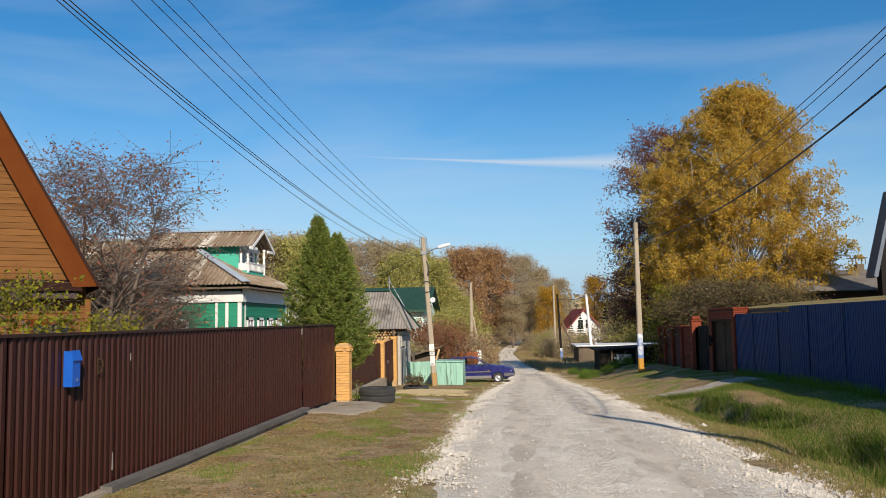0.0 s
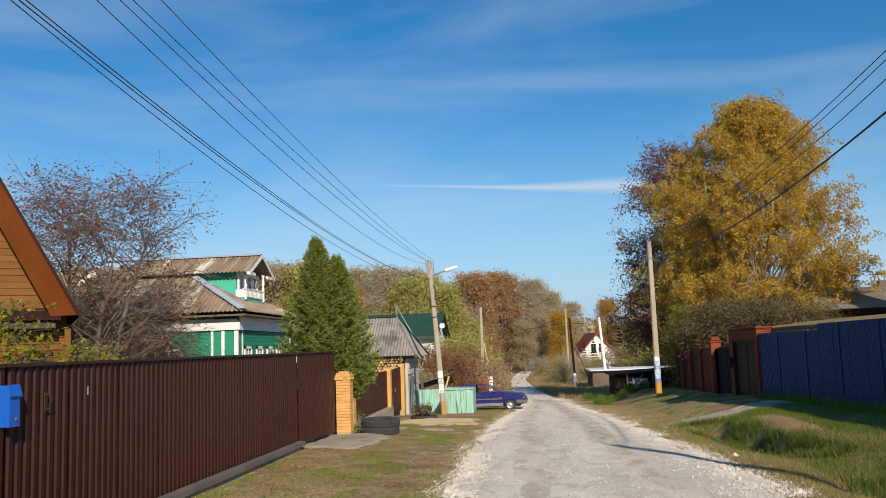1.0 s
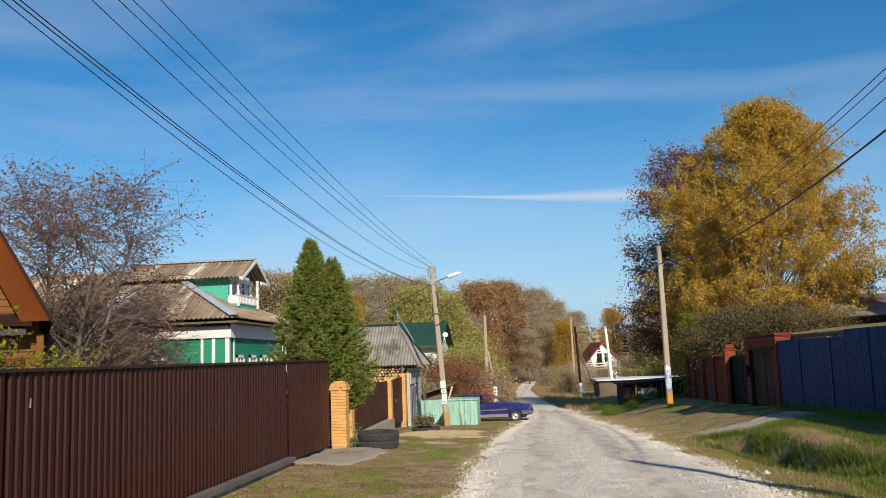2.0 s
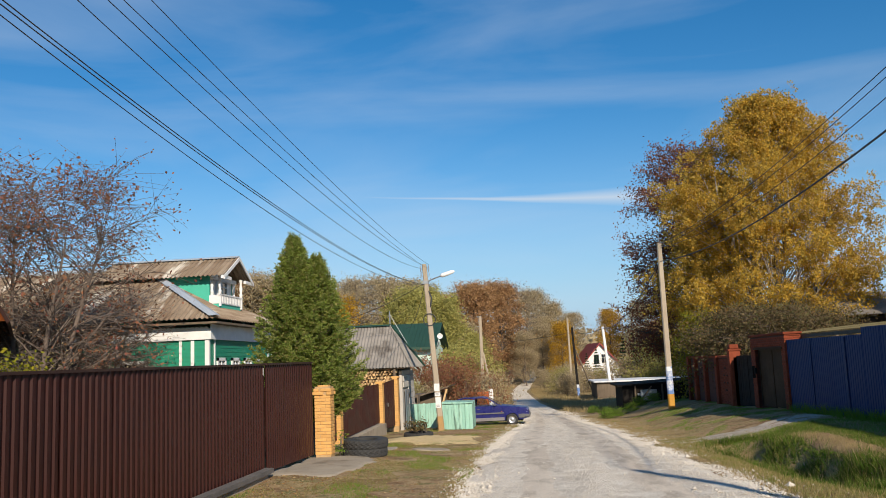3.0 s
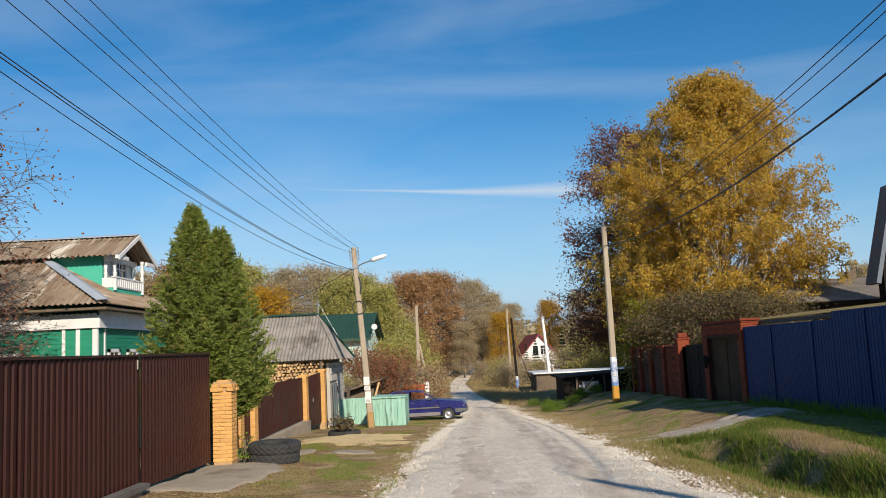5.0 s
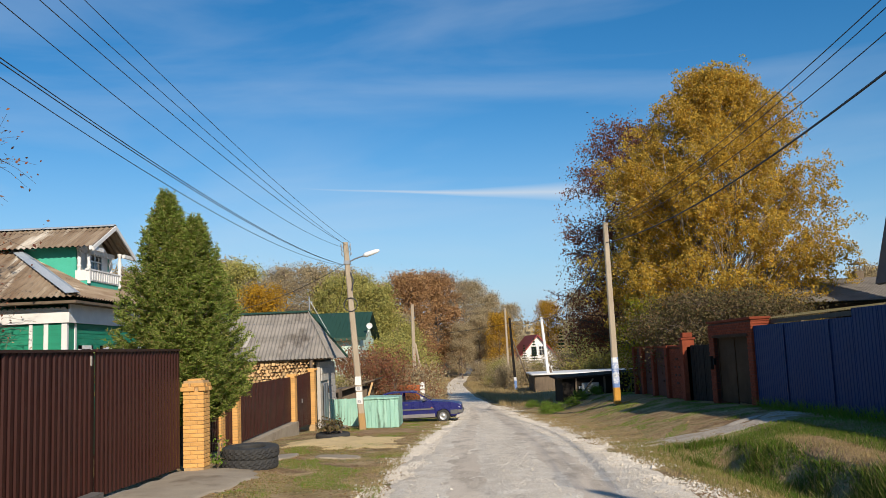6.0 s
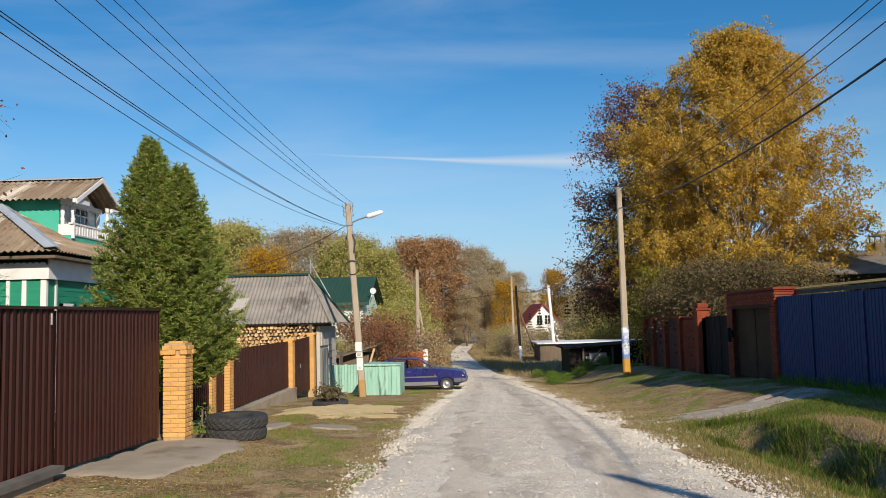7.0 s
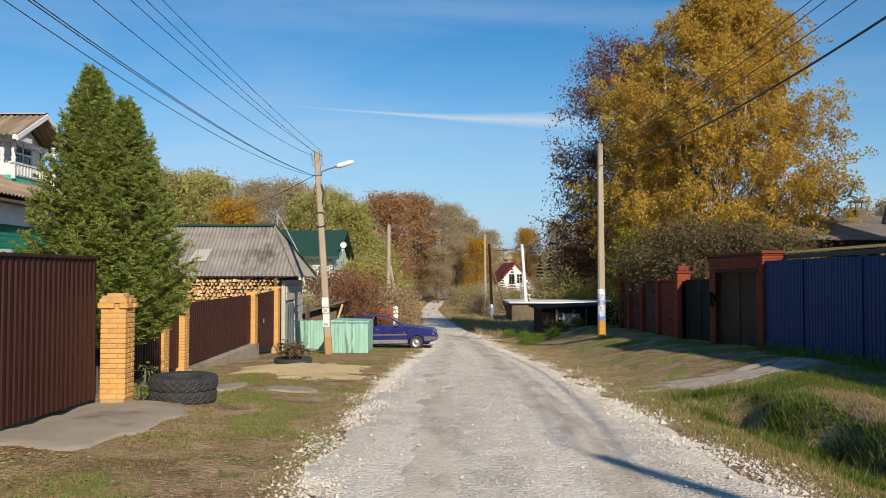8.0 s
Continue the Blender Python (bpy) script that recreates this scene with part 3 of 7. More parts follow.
gate = thing("sliding_gate", "dark brown corrugated sheet metal driveway gate", "gate")
fence_panels(gate, -5.0, 21.4, 24.78, lin(21.4, 0.08, 24.8, 0.03), ftop, M_BROWN, 1, 1.12)
g = Geo().slab([(-5.03, 21.38, ftop(21.4) - 0.01), (-4.955, 21.38, ftop(21.4) - 0.01), (-4.95, 21.38, ftop(21.4) + 0.03), (-5.035, 21.38, ftop(21.4) + 0.03)], (0, 3.4, 0.018))
part("top_rail", g, M_BROWN_DARK, gate)
for y in (21.42, 23.1, 24.74):
    part("upright", Geo().box(-5.09, -5.03, y - 0.03, y + 0.03, 0.06, 2.06), M_BROWN_DARK, gate)
part("tag", Geo().box(-4.975, -4.965, 21.20, 21.235, 1.88, 2.02), M_PALE, gate, "pale strip of tape")

g = Geo().tube([(-4.99, 11.47, 1.55), (-4.94, 11.47, 1.56), (-4.93, 11.47, 1.63), (-4.94, 11.47, 1.70), (-4.99, 11.47, 1.71)], 0.011)
g.box(-4.998, -4.985, 11.44, 11.50, 1.52, 1.74, 0.004)
part("door_handle", g, M_DARKGATE, fence, "dark worn steel pull handle")

box = thing("mailbox", "bright blue metal mailbox hung on the brown fence", "mailbox")
g = Geo().slab([(-4.99, 10.66, 1.43), (-4.88, 10.66, 1.43), (-4.88, 10.66, 1.73), (-4.90, 10.66, 1.83), (-4.99, 10.66, 1.84)], (0, 0.17, 0))
part("case", g, M_BOXBLUE, box)
part("flap", Geo().slab([(-4.862, 10.65, 1.72), (-4.857, 10.65, 1.73), (-4.895, 10.65, 1.845), (-4.902, 10.65, 1.838)], (0, 0.19, 0)), M_BOXBLUE, box)
part("keyhole", Geo().box(-4.871, -4.862, 10.735, 10.755, 1.49, 1.52), M_STEEL, box, "small steel lock")


# ---- brick pillars ----
def brick_mesh(name, lx, ly, lz, material, bevel=0.006):
    return Geo().box(-lx / 2, lx / 2, -ly / 2, ly / 2, -lz / 2, lz / 2, bevel).mesh(name, material)


YB = brick_mesh("brick", 0.25, 0.12, 0.066, M_BRICK)
YC = brick_mesh("cap_brick", 0.25, 0.12, 0.075, M_BRICK)


def lay(parent, mesh, x, y, z, turn=0.0, name="brick"):
    o = new(name, mesh)
    o.location, o.rotation_euler = (x, y, z), (0, 0, turn)
    o.parent = parent
    return o


def ring(parent, mesh, x, y, z, half, flip, name="brick"):
    """Four bricks laid round a square, in a pinwheel."""
    a, b = half - 0.06, half - 0.125
    s = -1 if flip else 1
    for i in range(4):
        t = i * math.pi / 2
        u, w = s * (b - a * 0), -a
        px, py = -s * (half - 0.125), -(half - 0.06)
        lay(parent, mesh, x + px * math.cos(t) - py * math.sin(t), y + px * math.sin(t) + py * math.cos(t), z, t, name)


def pillar(x, y, z0, courses, label):
    """A square pillar one and a half bricks wide, with a stepped cap."""
    p = thing("brick_pillar", label, "pillar", "yellow brick pillars", (x, y, z0))
    part("core", Geo().box(-0.178, 0.178, -0.178, 0.178, -0.3, courses * 0.0755 + 0.19), M_MORTAR, p)
    for c in range(courses):
        ring(p, YB, 0, 0, (c + 0.5) * 0.0755, 0.19, c % 2)
    z = courses * 0.0755
    ring(p, YC, 0, 0, z + 0.038, 0.225, 0, "cap_brick")
    ring(p, YB, 0, 0, z + 0.112, 0.205, 1, "cap_brick")
    for i in (-1, 1):
        lay(p, YC, 0, i * 0.062, z + 0.185, 0, "cap_brick")
    return p


pillar(-4.80, 25.19, 0.0, 18, "large yellow brick gate pillar with a stepped cap beside the tyres")


def small_pillar(x, y, z0, courses, label):
    """A pillar one brick across and one and a half deep."""
    p = thing("brick_pillar", label, "pillar", "yellow brick pillars", (x, y, z0))
    part("core", Geo().box(-0.115, 0.115, -0.18, 0.18, -0.3, courses * 0.0755 + 0.1), M_MORTAR, p)
    for c in range(courses):
        z = (c + 0.5) * 0.0755
        if c % 2:
            for i in (-1, 0, 1):
                lay(p, YB, 0, i * 0.13, z)
        else:
            lay(p, YB, 0, -0.13, z)
            for i in (-1, 1):
                lay(p, YB, i * 0.065, 0.065, z, math.pi / 2)
    z = courses * 0.0755
    for i in (-1, 0, 1):
        lay(p, YC, 0.0, i * 0.155, z + 0.038, 0, "cap_brick")
        lay(p, YC, 0.055, i * 0.145, z + 0.112, 0, "cap_brick")
        lay(p, YC, -0.05, i * 0.145, z + 0.1125, 0, "cap_brick")
    return p


PX = lambda y: -6.42 + 0.028 * (y - 33)
PILLARS = [(32.05, -0.42, 22), (33.45, -0.52, 23), (40.25, -0.62, 24), (43.55, -0.70, 27)]
for y, z, n in PILLARS:
    small_pillar(PX(y), y, z, n, "yellow brick fence pillar with a stepped cap")

side_fence = thing("metal_fence", "brown sheet metal fence between yellow brick pillars", "fence")
fence_panels(side_fence, PX(33.66) - 0.03, 33.66, 40.05, lin(33.6, -0.42, 40.1, -0.30), lin(33.6, 1.18, 40.1, 1.25), M_BROWN, 1, 1.07, dx=0.18)
g = Geo().slab([(PX(33.6) - 0.15, 33.6, -1.0), (PX(33.6) + 0.20, 33.6, -1.0), (PX(33.6) + 0.20, 33.6, -0.48), (PX(33.6) - 0.15, 33.6, -0.46)], (0.19, 6.7, 0.14))
part("plinth", g, M_CONCRETE, side_fence, "grey concrete plinth")
fence_panels(side_fence, PX(32.7) - 0.02, 32.27, 33.25, lin(32, -0.35, 34, -0.4), lin(32, 1.2, 34, 1.18), M_BROWN, 1, 1.07)
back_fence = thing("metal_fence", "shaded brown sheet metal fence set back from the drive", "fence")
fence_panels(back_fence, -6.40, 25.4, 31.8, lin(25, -0.15, 32, -0.4), lin(25, 1.62, 32, 1.15), M_BROWN, 1)
part("post", Geo().box(-6.46, -6.41, 25.36, 25.42, -0.3, 1.6), M_BROWN_DARK, back_fence)
mb = thing("mailbox", "dark blue metal mailbox in the shade of the thuja", "mailbox")
part("case", Geo().box(-6.37, -6.27, 29.7, 30.0, 0.55, 0.95, 0.01), M_BOXBLUE, mb)
part("flap", Geo().box(-6.275, -6.262, 29.69, 30.01, 0.86, 0.92), M_BOXBLUE, mb)
side_gate = thing("wicket_gate", "brown sheet metal wicket gate between brick pillars", "gate")
fence_panels(side_gate, PX(40.5) - 0.03, 40.5, 43.28, lin(40, -0.62, 44, -0.66), lin(40, 1.22, 44, 1.38), M_BROWN, 1, 1.4, dx=0.08)
part("latch", Geo().box(PX(42) + 0.0, PX(42) + 0.03, 41.6, 41.68, 0.25, 0.4), M_STEEL, side_gate)


# ---- corrugated roofs ----
def wavy_face(origin, across, up, length, lo, hi, pitch=0.15, amp=0.022, row=1.25):
    """A wavy sheeted slope: for each s along the eave the sheets run from lo(s) to hi(s) up the slope, lapped row over row."""
    o, a, u = Vector(origin), Vector(across).normalized(), Vector(up).normalized()
    nrm = a.cross(u).normalized()
    if nrm.z < 0:
        nrm = -nrm
    g, n = Geo(), int(length / pitch * 6)
    top = max(hi(i / n * length) for i in range(n + 1))
    r = 0
    while r * row < top:
        for i in range(n):
            s0, s1 = i / n * length, (i + 1) / n * length
            q = []
            for s in (s0, s1):
                b, t = max(lo(s), r * row), min(hi(s), (r + 1) * row + 0.08)
                w = amp * math.sin(2 * math.pi * s / pitch)
                if t - b > 0.005:
                    q.append((o + a * s + u * b + nrm * (w + 0.014), o + a * s + u * t + nrm * (w + 0.001)))
            if len(q) == 2:
                g.add([q[0][0], q[1][0], q[1][1], q[0][1]], [(0, 1, 2, 3)])
                g.add([q[0][0] - nrm * 0.008, q[1][0] - nrm * 0.008, q[1][1] - nrm * 0.008, q[0][1] - nrm * 0.008], [(3, 2, 1, 0)])
        r += 1
    return g


def gable_window(parent, x, y, z, w, h, face="x", side=1, name="window", curtain=False):
    """A small white framed window standing out from a wall."""
    win = new(name)
    win.location, win.parent = (x, y, z), parent
    if face == "y":
        win.rotation_euler = (0, 0, -math.pi / 2 if side < 0 else math.pi / 2)
    elif side < 0:
        win.rotation_euler = (0, 0, math.pi)
    part("pane", Geo().box(-0.01, 0.012, -w / 2 + 0.06, w / 2 - 0.06, -h / 2 + 0.06, h / 2 - 0.06), M_GLASS, win)
    g = Geo()
    for a, b, c, d in ((-w / 2, w / 2, h / 2 - 0.09, h / 2), (-w / 2, w / 2, -h / 2, -h / 2 + 0.09), (-w / 2, -w / 2 + 0.09, -h / 2, h / 2), (w / 2 - 0.09, w / 2, -h / 2, h / 2)):
        g.box(-0.02, 0.045, a, b, c, d)
    if curtain:
        part("curtain", Geo().box(0.013, 0.016, -w / 2 + 0.09, w / 2 - 0.09, -h / 2 + 0.09, h * 0.30), M_CURTAIN, win, "pale net curtain")
    part("window_frame", g, M_WHITE, win)
    g = Geo().box(0, 0.03, -0.02, 0.02, -h / 2 + 0.08, h / 2 - 0.08).box(0, 0.03, -w / 2 + 0.08, w / 2 - 0.08, h * 0.12, h * 0.12 + 0.04)
    part("glazing_bar", g, M_WHITE, win)
    return win


# ---- green house with a dormer ----
gh = thing("green_house", "green timber house with white trim, slate roof and balcony dormer", "house")
X1, Y1, Y2, X0 = -9.15, 29.15, 35.0, -21.0
for nm, g in (("wall", Geo().box(X0, X1, Y1, Y1 + 0.2, -0.3, 3.30)), ("wall", Geo().box(X1 - 0.2, X1, Y1 + 0.2, Y2 - 0.2, -0.3, 3.30)),
              ("wall", Geo().box(X0, X1, Y2 - 0.2, Y2, -0.3, 3.30)), ("wall", Geo().box(X0, X0 + 0.2, Y1 + 0.2, Y2 - 0.2, -0.3, 3.30))):
    part(nm, g, M_GREEN, gh)
g = Geo()
for k in range(22):
    z = 0.2 + k * 0.125
    g.box(X0, X1 - 0.55, Y1 - 0.012, Y1, z, z + 0.113)
    g.box(X1, X1 + 0.012, Y1 + 0.5, Y2 - 0.3, z, z + 0.113)
part("board", g, M_GREEN, gh)
for x0, x1 in ((X1 - 0.85, X1 - 0.77), (X1 - 0.50, X1 - 0.40), (X1 - 0.08, X1 + 0.024)):
    part("corner_trim", Geo().box(x0, x1, Y1 - 0.055, Y1 - 0.02, -0.2, 2.92), M_WHITE, gh)
for a, b in ((Y1 - 0.055, Y1 + 0.03), (Y1 + 0.36, Y1 + 0.44), (Y2 - 0.45, Y2 - 0.38), (Y2 - 0.06, Y2 + 0.01)):
    part("corner_trim", Geo().box(X1 + 0.025, X1 + 0.05, a, b, -0.2, 2.92), M_WHITE, gh)
g = Geo().box(X1 - 0.77, X1 - 0.02, Y1 - 0.03, Y1 - 0.013, -0.2, 2.92).box(X1 + 0.013, X1 + 0.025, Y1 + 0.03, Y1 + 0.36, -0.2, 2.92)
part("corner_board", g, M_GREEN, gh)
# white frieze with a scalloped upper edge
g = Geo()
g.box(X0 - 0.1, X1 + 0.12, Y1 - 0.10, Y1 - 0.056, 2.93, 3.24)
for i in range(int((X1 + 0.12 - X0) / 0.14)):
    x = X0 + i * 0.14
    g.slab([(x, Y1 - 0.10, 3.24), (x + 0.14, Y1 - 0.10, 3.24), (x + 0.12, Y1 - 0.10, 3.285), (x + 0.07, Y1 - 0.10, 3.30), (x + 0.02, Y1 - 0.10, 3.285)], (0, 0.03, 0))
g.box(X1 + 0.076, X1 + 0.12, Y1 - 0.056, Y2 + 0.1, 2.93, 3.42)
part("frieze", g, M_WHITE, gh)
g = Geo().box(X0 - 0.4, X1 + 0.42, Y1 - 0.42, Y1 - 0.104, 3.36, 3.42).box(X1 + 0.124, X1 + 0.42, Y1 - 0.104, Y2 + 0.4, 3.36, 3.42)
part("soffit", g, M_OLDWOOD, gh)
for y in (Y1 + 0.95, Y1 + 2.15, Y1 + 3.3, Y1 + 4.4):
    gable_window(gh, X1 + 0.02, y, 2.02, 0.70, 0.78, curtain=True)
gable_window(gh, X1 - 2.25, Y1 - 0.02, 1.92, 0.95, 0.95, "y", -1)
gable_window(gh, X1 - 5.2, Y1 - 0.02, 1.92, 0.95, 0.95, "y", -1)
# hipped roof
EX, EY0, EY1, EZ = X1 + 0.42, Y1 - 0.45, Y2 + 0.42, 3.50
RY, RZ = (EY0 + EY1) / 2, 5.42
RXE = EX - 3.6
half = RY - EY0
slope = math.hypot(half, RZ - EZ)
L = EX - (X0 - 0.4)
part("near_slope", wavy_face((EX, EY0, EZ), (-1, 0, 0), (0, half, RZ - EZ), L, lambda s: 0, lambda s: slope * min(1, s / 3.6)), M_RUSTSLATE, gh)
part("far_slope", wavy_face((EX, EY1, EZ), (-1, 0, 0), (0, -half, RZ - EZ), L, lambda s: 0, lambda s: slope * min(1, s / 3.6)), M_RUSTSLATE, gh)
W = EY1 - EY0
hs = math.hypot(3.6, RZ - EZ)
part("hip_slope", wavy_face((EX, EY0, EZ), (0, 1, 0), (-3.6, 0, RZ - EZ), W, lambda s: 0, lambda s: hs * (1 - abs(s - W / 2) / (W / 2))), M_RUSTSLATE, gh)
hipd = Vector((-3.6, half, RZ - EZ))
off = Vector((0, 0, 0.05))
for nm, c in (("hip_flashing", 1),):
    p0, p1 = Vector((EX + 0.03, EY0 - 0.03, EZ + 0.02)), Vector((EX, EY0, EZ)) + hipd * 0.74
    w1, w2 = Vector((-0.24, -0.0, 0.02)), Vector((0.0, 0.24, 0.02))
    g = Geo().add([p0 + w1 + off, p0 + off * 1.6, p0 + w2 + off, p1 + w2 + off, p1 + off * 1.6, p1 + w1 + off], [(0, 1, 4, 5), (1, 2, 3, 4)])
    g.add([Vector(v) - Vector((0, 0, 0.012)) for v in g.v], [(5, 4, 1, 0), (4, 3, 2, 1)])
    part(nm, g, M_ZINC, gh, "light grey sheet metal hip cover")
g = Geo().tube([(RXE, RY, RZ + 0.04), (X0, RY, RZ + 0.04)], 0.07, 8)
part("ridge_cap", g, M_ZINC, gh)
# dormer
DX, DYC, DZ, DP = -9.95, 32.32, 5.0, 5.66
dw = 1.02
part("dormer_wall", Geo().box(-13.0, DX, DYC - dw, DYC - dw + 0.08, 3.6, 5.02), M_TURQ, gh, "turquoise painted dormer boards")
part("dormer_wall", Geo().box(-13.0, DX, DYC + dw - 0.08, DYC + dw, 3.6, 5.02), M_TURQ, gh, "turquoise painted dormer boards")
g = Geo().box(DX - 0.06, DX, DYC - dw + 0.08, DYC + dw - 0.08, 3.8, 5.0)
g.slab([(DX, DYC - dw, 5.0), (DX, DYC + dw, 5.0), (DX, DYC, DP - 0.06)], (-0.06, 0, 0))
part("dormer_front", g, M_WHITE, gh)
gable_window(gh, DX + 0.03, DYC, 4.62, 0.95, 0.72, name="dormer_window")
dr = math.hypot(dw + 0.38, DP - DZ + 0.05)
for sgn, nm in ((-1, "dormer_slope"), (1, "dormer_slope")):
    part(nm, wavy_face((-9.36, DYC + sgn * (dw + 0.38), DZ - 0.03), (-1, 0, 0), (0, -sgn * (dw + 0.38), DP - DZ + 0.05), 4.3, lambda s: 0, lambda s: dr), M_RUSTSLATE, gh)
g = Geo().slab([(-9.33, DYC - 0.12, DP + 0.035), (-9.33, DYC, DP + 0.085), (-9.33, DYC + 0.12, DP + 0.035), (-9.33, DYC + 0.12, DP + 0.02), (-9.33, DYC, DP + 0.07), (-9.33, DYC - 0.12, DP + 0.02)], (-6.5, 0, -0.0))
part("dormer_ridge", g, M_ZINC, gh)
g = Geo()
for sgn in (-1, 1):
    e, p = (DYC + sgn * (dw + 0.40), DZ - 0.05), (DYC, DP + 0.04)
    g.slab([(-9.34, e[0], e[1]), (-9.34, p[0], p[1]), (-9.34, p[0], p[1] - 0.12), (-9.34, e[0] - sgn * 0.02, e[1] - 0.10)], (0.035, 0, 0))
g.box(-9.42, -9.345, DYC + dw - 0.35, DYC + dw + 0.40, DZ - 0.12, DZ - 0.02)
g.box(-9.42, -9.345, DYC - dw - 0.40, DYC - dw + 0.35, DZ - 0.12, DZ - 0.02)
part("bargeboard", g, M_WHITE, gh, "white carved gable boards")
g = Geo()
for i in range(22):
    y = DYC - dw - 0.15 + i * 0.105
    g.slab([(DX + 0.09, y, 5.03), (DX + 0.09, y + 0.1, 5.03), (DX + 0.09, y + 0.09, 4.93), (DX + 0.09, y + 0.05, 4.89), (DX + 0.09, y + 0.01, 4.93)], (0.03, 0, 0))
part("lace_trim", g, M_WHITE, gh)
# balcony
for y in (DYC - dw + 0.05, DYC + dw - 0.05):
    for x in (DX + 0.07, -9.62):
        part("balcony_post", Geo().lathe([(0.05, 4.05), (0.05, 4.5), (0.065, 4.53), (0.035, 4.58), (0.06, 4.75), (0.035, 4.92), (0.06, 4.98), (0.06, 5.04)], 10, (x, y, 0)), M_WHITE, gh, smooth=True)
g = Geo().box(-9.66, -9.61, DYC - dw, DYC + dw, 4.13, 4.40).box(DX, -9.66, DYC - dw - 0.02, DYC - dw + 0.03, 4.13, 4.40).box(-9.69, -9.58, DYC - dw - 0.04, DYC + dw + 0.04, 4.40, 4.44)
for i in range(14):
    y = DYC - dw + 0.1 + i * 0.145
    g.box(-9.605, -9.59, y - 0.03, y + 0.03, 4.16, 4.38)
part("balustrade", g, M_WHITE, gh)
part("balcony_base", Geo().box(DX, -9.64, DYC - dw - 0.01, DYC + dw + 0.01, 3.85, 4.125), M_TURQ, gh)
# lean-to at the far side
part("annex", Geo().box(-14, -9.6, 35.1, 37.2, -0.6, 2.9), M_OLDWOOD, gh, "grey weathered board annex")

# ---- varnished timber house ----
th = thing("timber_house", "varnished orange timber house with a steep gable", "house")
GX, GY, GZ = -9.62, 20.4, 3.15
RUN, RISE = 3.4, 3.4 * 1.80
bm_x = GX - 0.22
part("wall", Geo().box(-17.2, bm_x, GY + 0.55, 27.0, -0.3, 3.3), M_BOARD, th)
k = 0
z = 0.1
while z < 2.75:
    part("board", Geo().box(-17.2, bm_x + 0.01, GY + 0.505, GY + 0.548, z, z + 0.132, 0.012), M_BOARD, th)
    z += 0.14
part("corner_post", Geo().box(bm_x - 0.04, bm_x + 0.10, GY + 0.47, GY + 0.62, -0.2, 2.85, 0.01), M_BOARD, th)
z = GZ + 0.1
while z < GZ + RISE - 0.3:
    x1 = GX - 0.45 - (z - GZ) / 1.80
    x0 = GX - 2 * RUN + 0.45 + (z - GZ) / 1.80
    if x1 - x0 > 0.2:
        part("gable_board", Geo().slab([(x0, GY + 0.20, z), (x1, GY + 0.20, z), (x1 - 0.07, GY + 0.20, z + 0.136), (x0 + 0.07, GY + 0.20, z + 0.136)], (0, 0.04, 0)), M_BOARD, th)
    z += 0.145
part("gable_backing", Geo().slab([(GX - 0.5, GY + 0.25, GZ), (GX - 2 * RUN + 0.5, GY + 0.25, GZ), (GX - RUN, GY + 0.25, GZ + RISE - 0.7)], (0, 0.1, 0)), M_OLDWOOD, th)
pk = (GX - RUN, GZ + RISE)
for sgn in (1, -1):
    ex = GX - RUN + sgn * RUN
    part("rake_board", Geo().slab([(ex + sgn * 0.0, GY - 0.02, GZ - 0.06), (pk[0], GY - 0.02, pk[1]), (pk[0], GY - 0.02, pk[1] - 0.85), (ex - sgn * 0.55, GY - 0.02, GZ - 0.08)], (0, 0.06, 0)), M_FASCIA, th, "orange varnished rake board")
    part("roof", Geo().slab([(ex + sgn * 0.06, GY - 0.07, GZ - 0.07), (pk[0], GY - 0.07, pk[1] + 0.06), (pk[0], GY - 0.07, pk[1] + 0.005), (ex + sgn * 0.01, GY - 0.07, GZ - 0.11)], (0, 7.2, 0)), M_BROWNROOF, th)
g = Geo()
for i in range(46):
    x = GX - 0.35 - i * 0.145
    g.slab([(x, GY - 0.10, GZ - 0.16), (x - 0.075, GY - 0.10, GZ - 0.14), (x - 0.145, GY - 0.10, GZ - 0.16), (x - 0.145, GY + 0.24, GZ + 0.10), (x - 0.075, GY + 0.24, GZ + 0.12), (x, GY + 0.24, GZ + 0.10)], (0, 0, -0.02))
part("pent_roof", g, M_BROWNROOF, th, "dark brown metal skirt roof")
part("soffit", Geo().box(GX - 2 * RUN, GX - 0.45, GY + 0.0, GY + 0.54, GZ - 0.34, GZ - 0.2), M_BROWN_DARK, th)
win = new("window")
win.parent, win.location = th, (bm_x - 0.75, GY + 0.49, 1.72)
part("window_frame", Geo().box(-0.5, -0.38, -0.05, 0.02, -0.6, 0.6).box(0.38, 0.5, -0.05, 0.02, -0.6, 0.6).box(-0.5, 0.5, -0.05, 0.02, 0.5, 0.62), M_FASCIA, win)
part("pane", Geo().box(-0.38, 0.38, -0.01, 0.01, -0.6, 0.5), M_GLASS, win)

th.matrix_basis = Matrix.Translation((GX, GY, 0)) @ Matrix.Rotation(radians(32), 4, "Z") @ Matrix.Translation((-GX, -GY, 0))

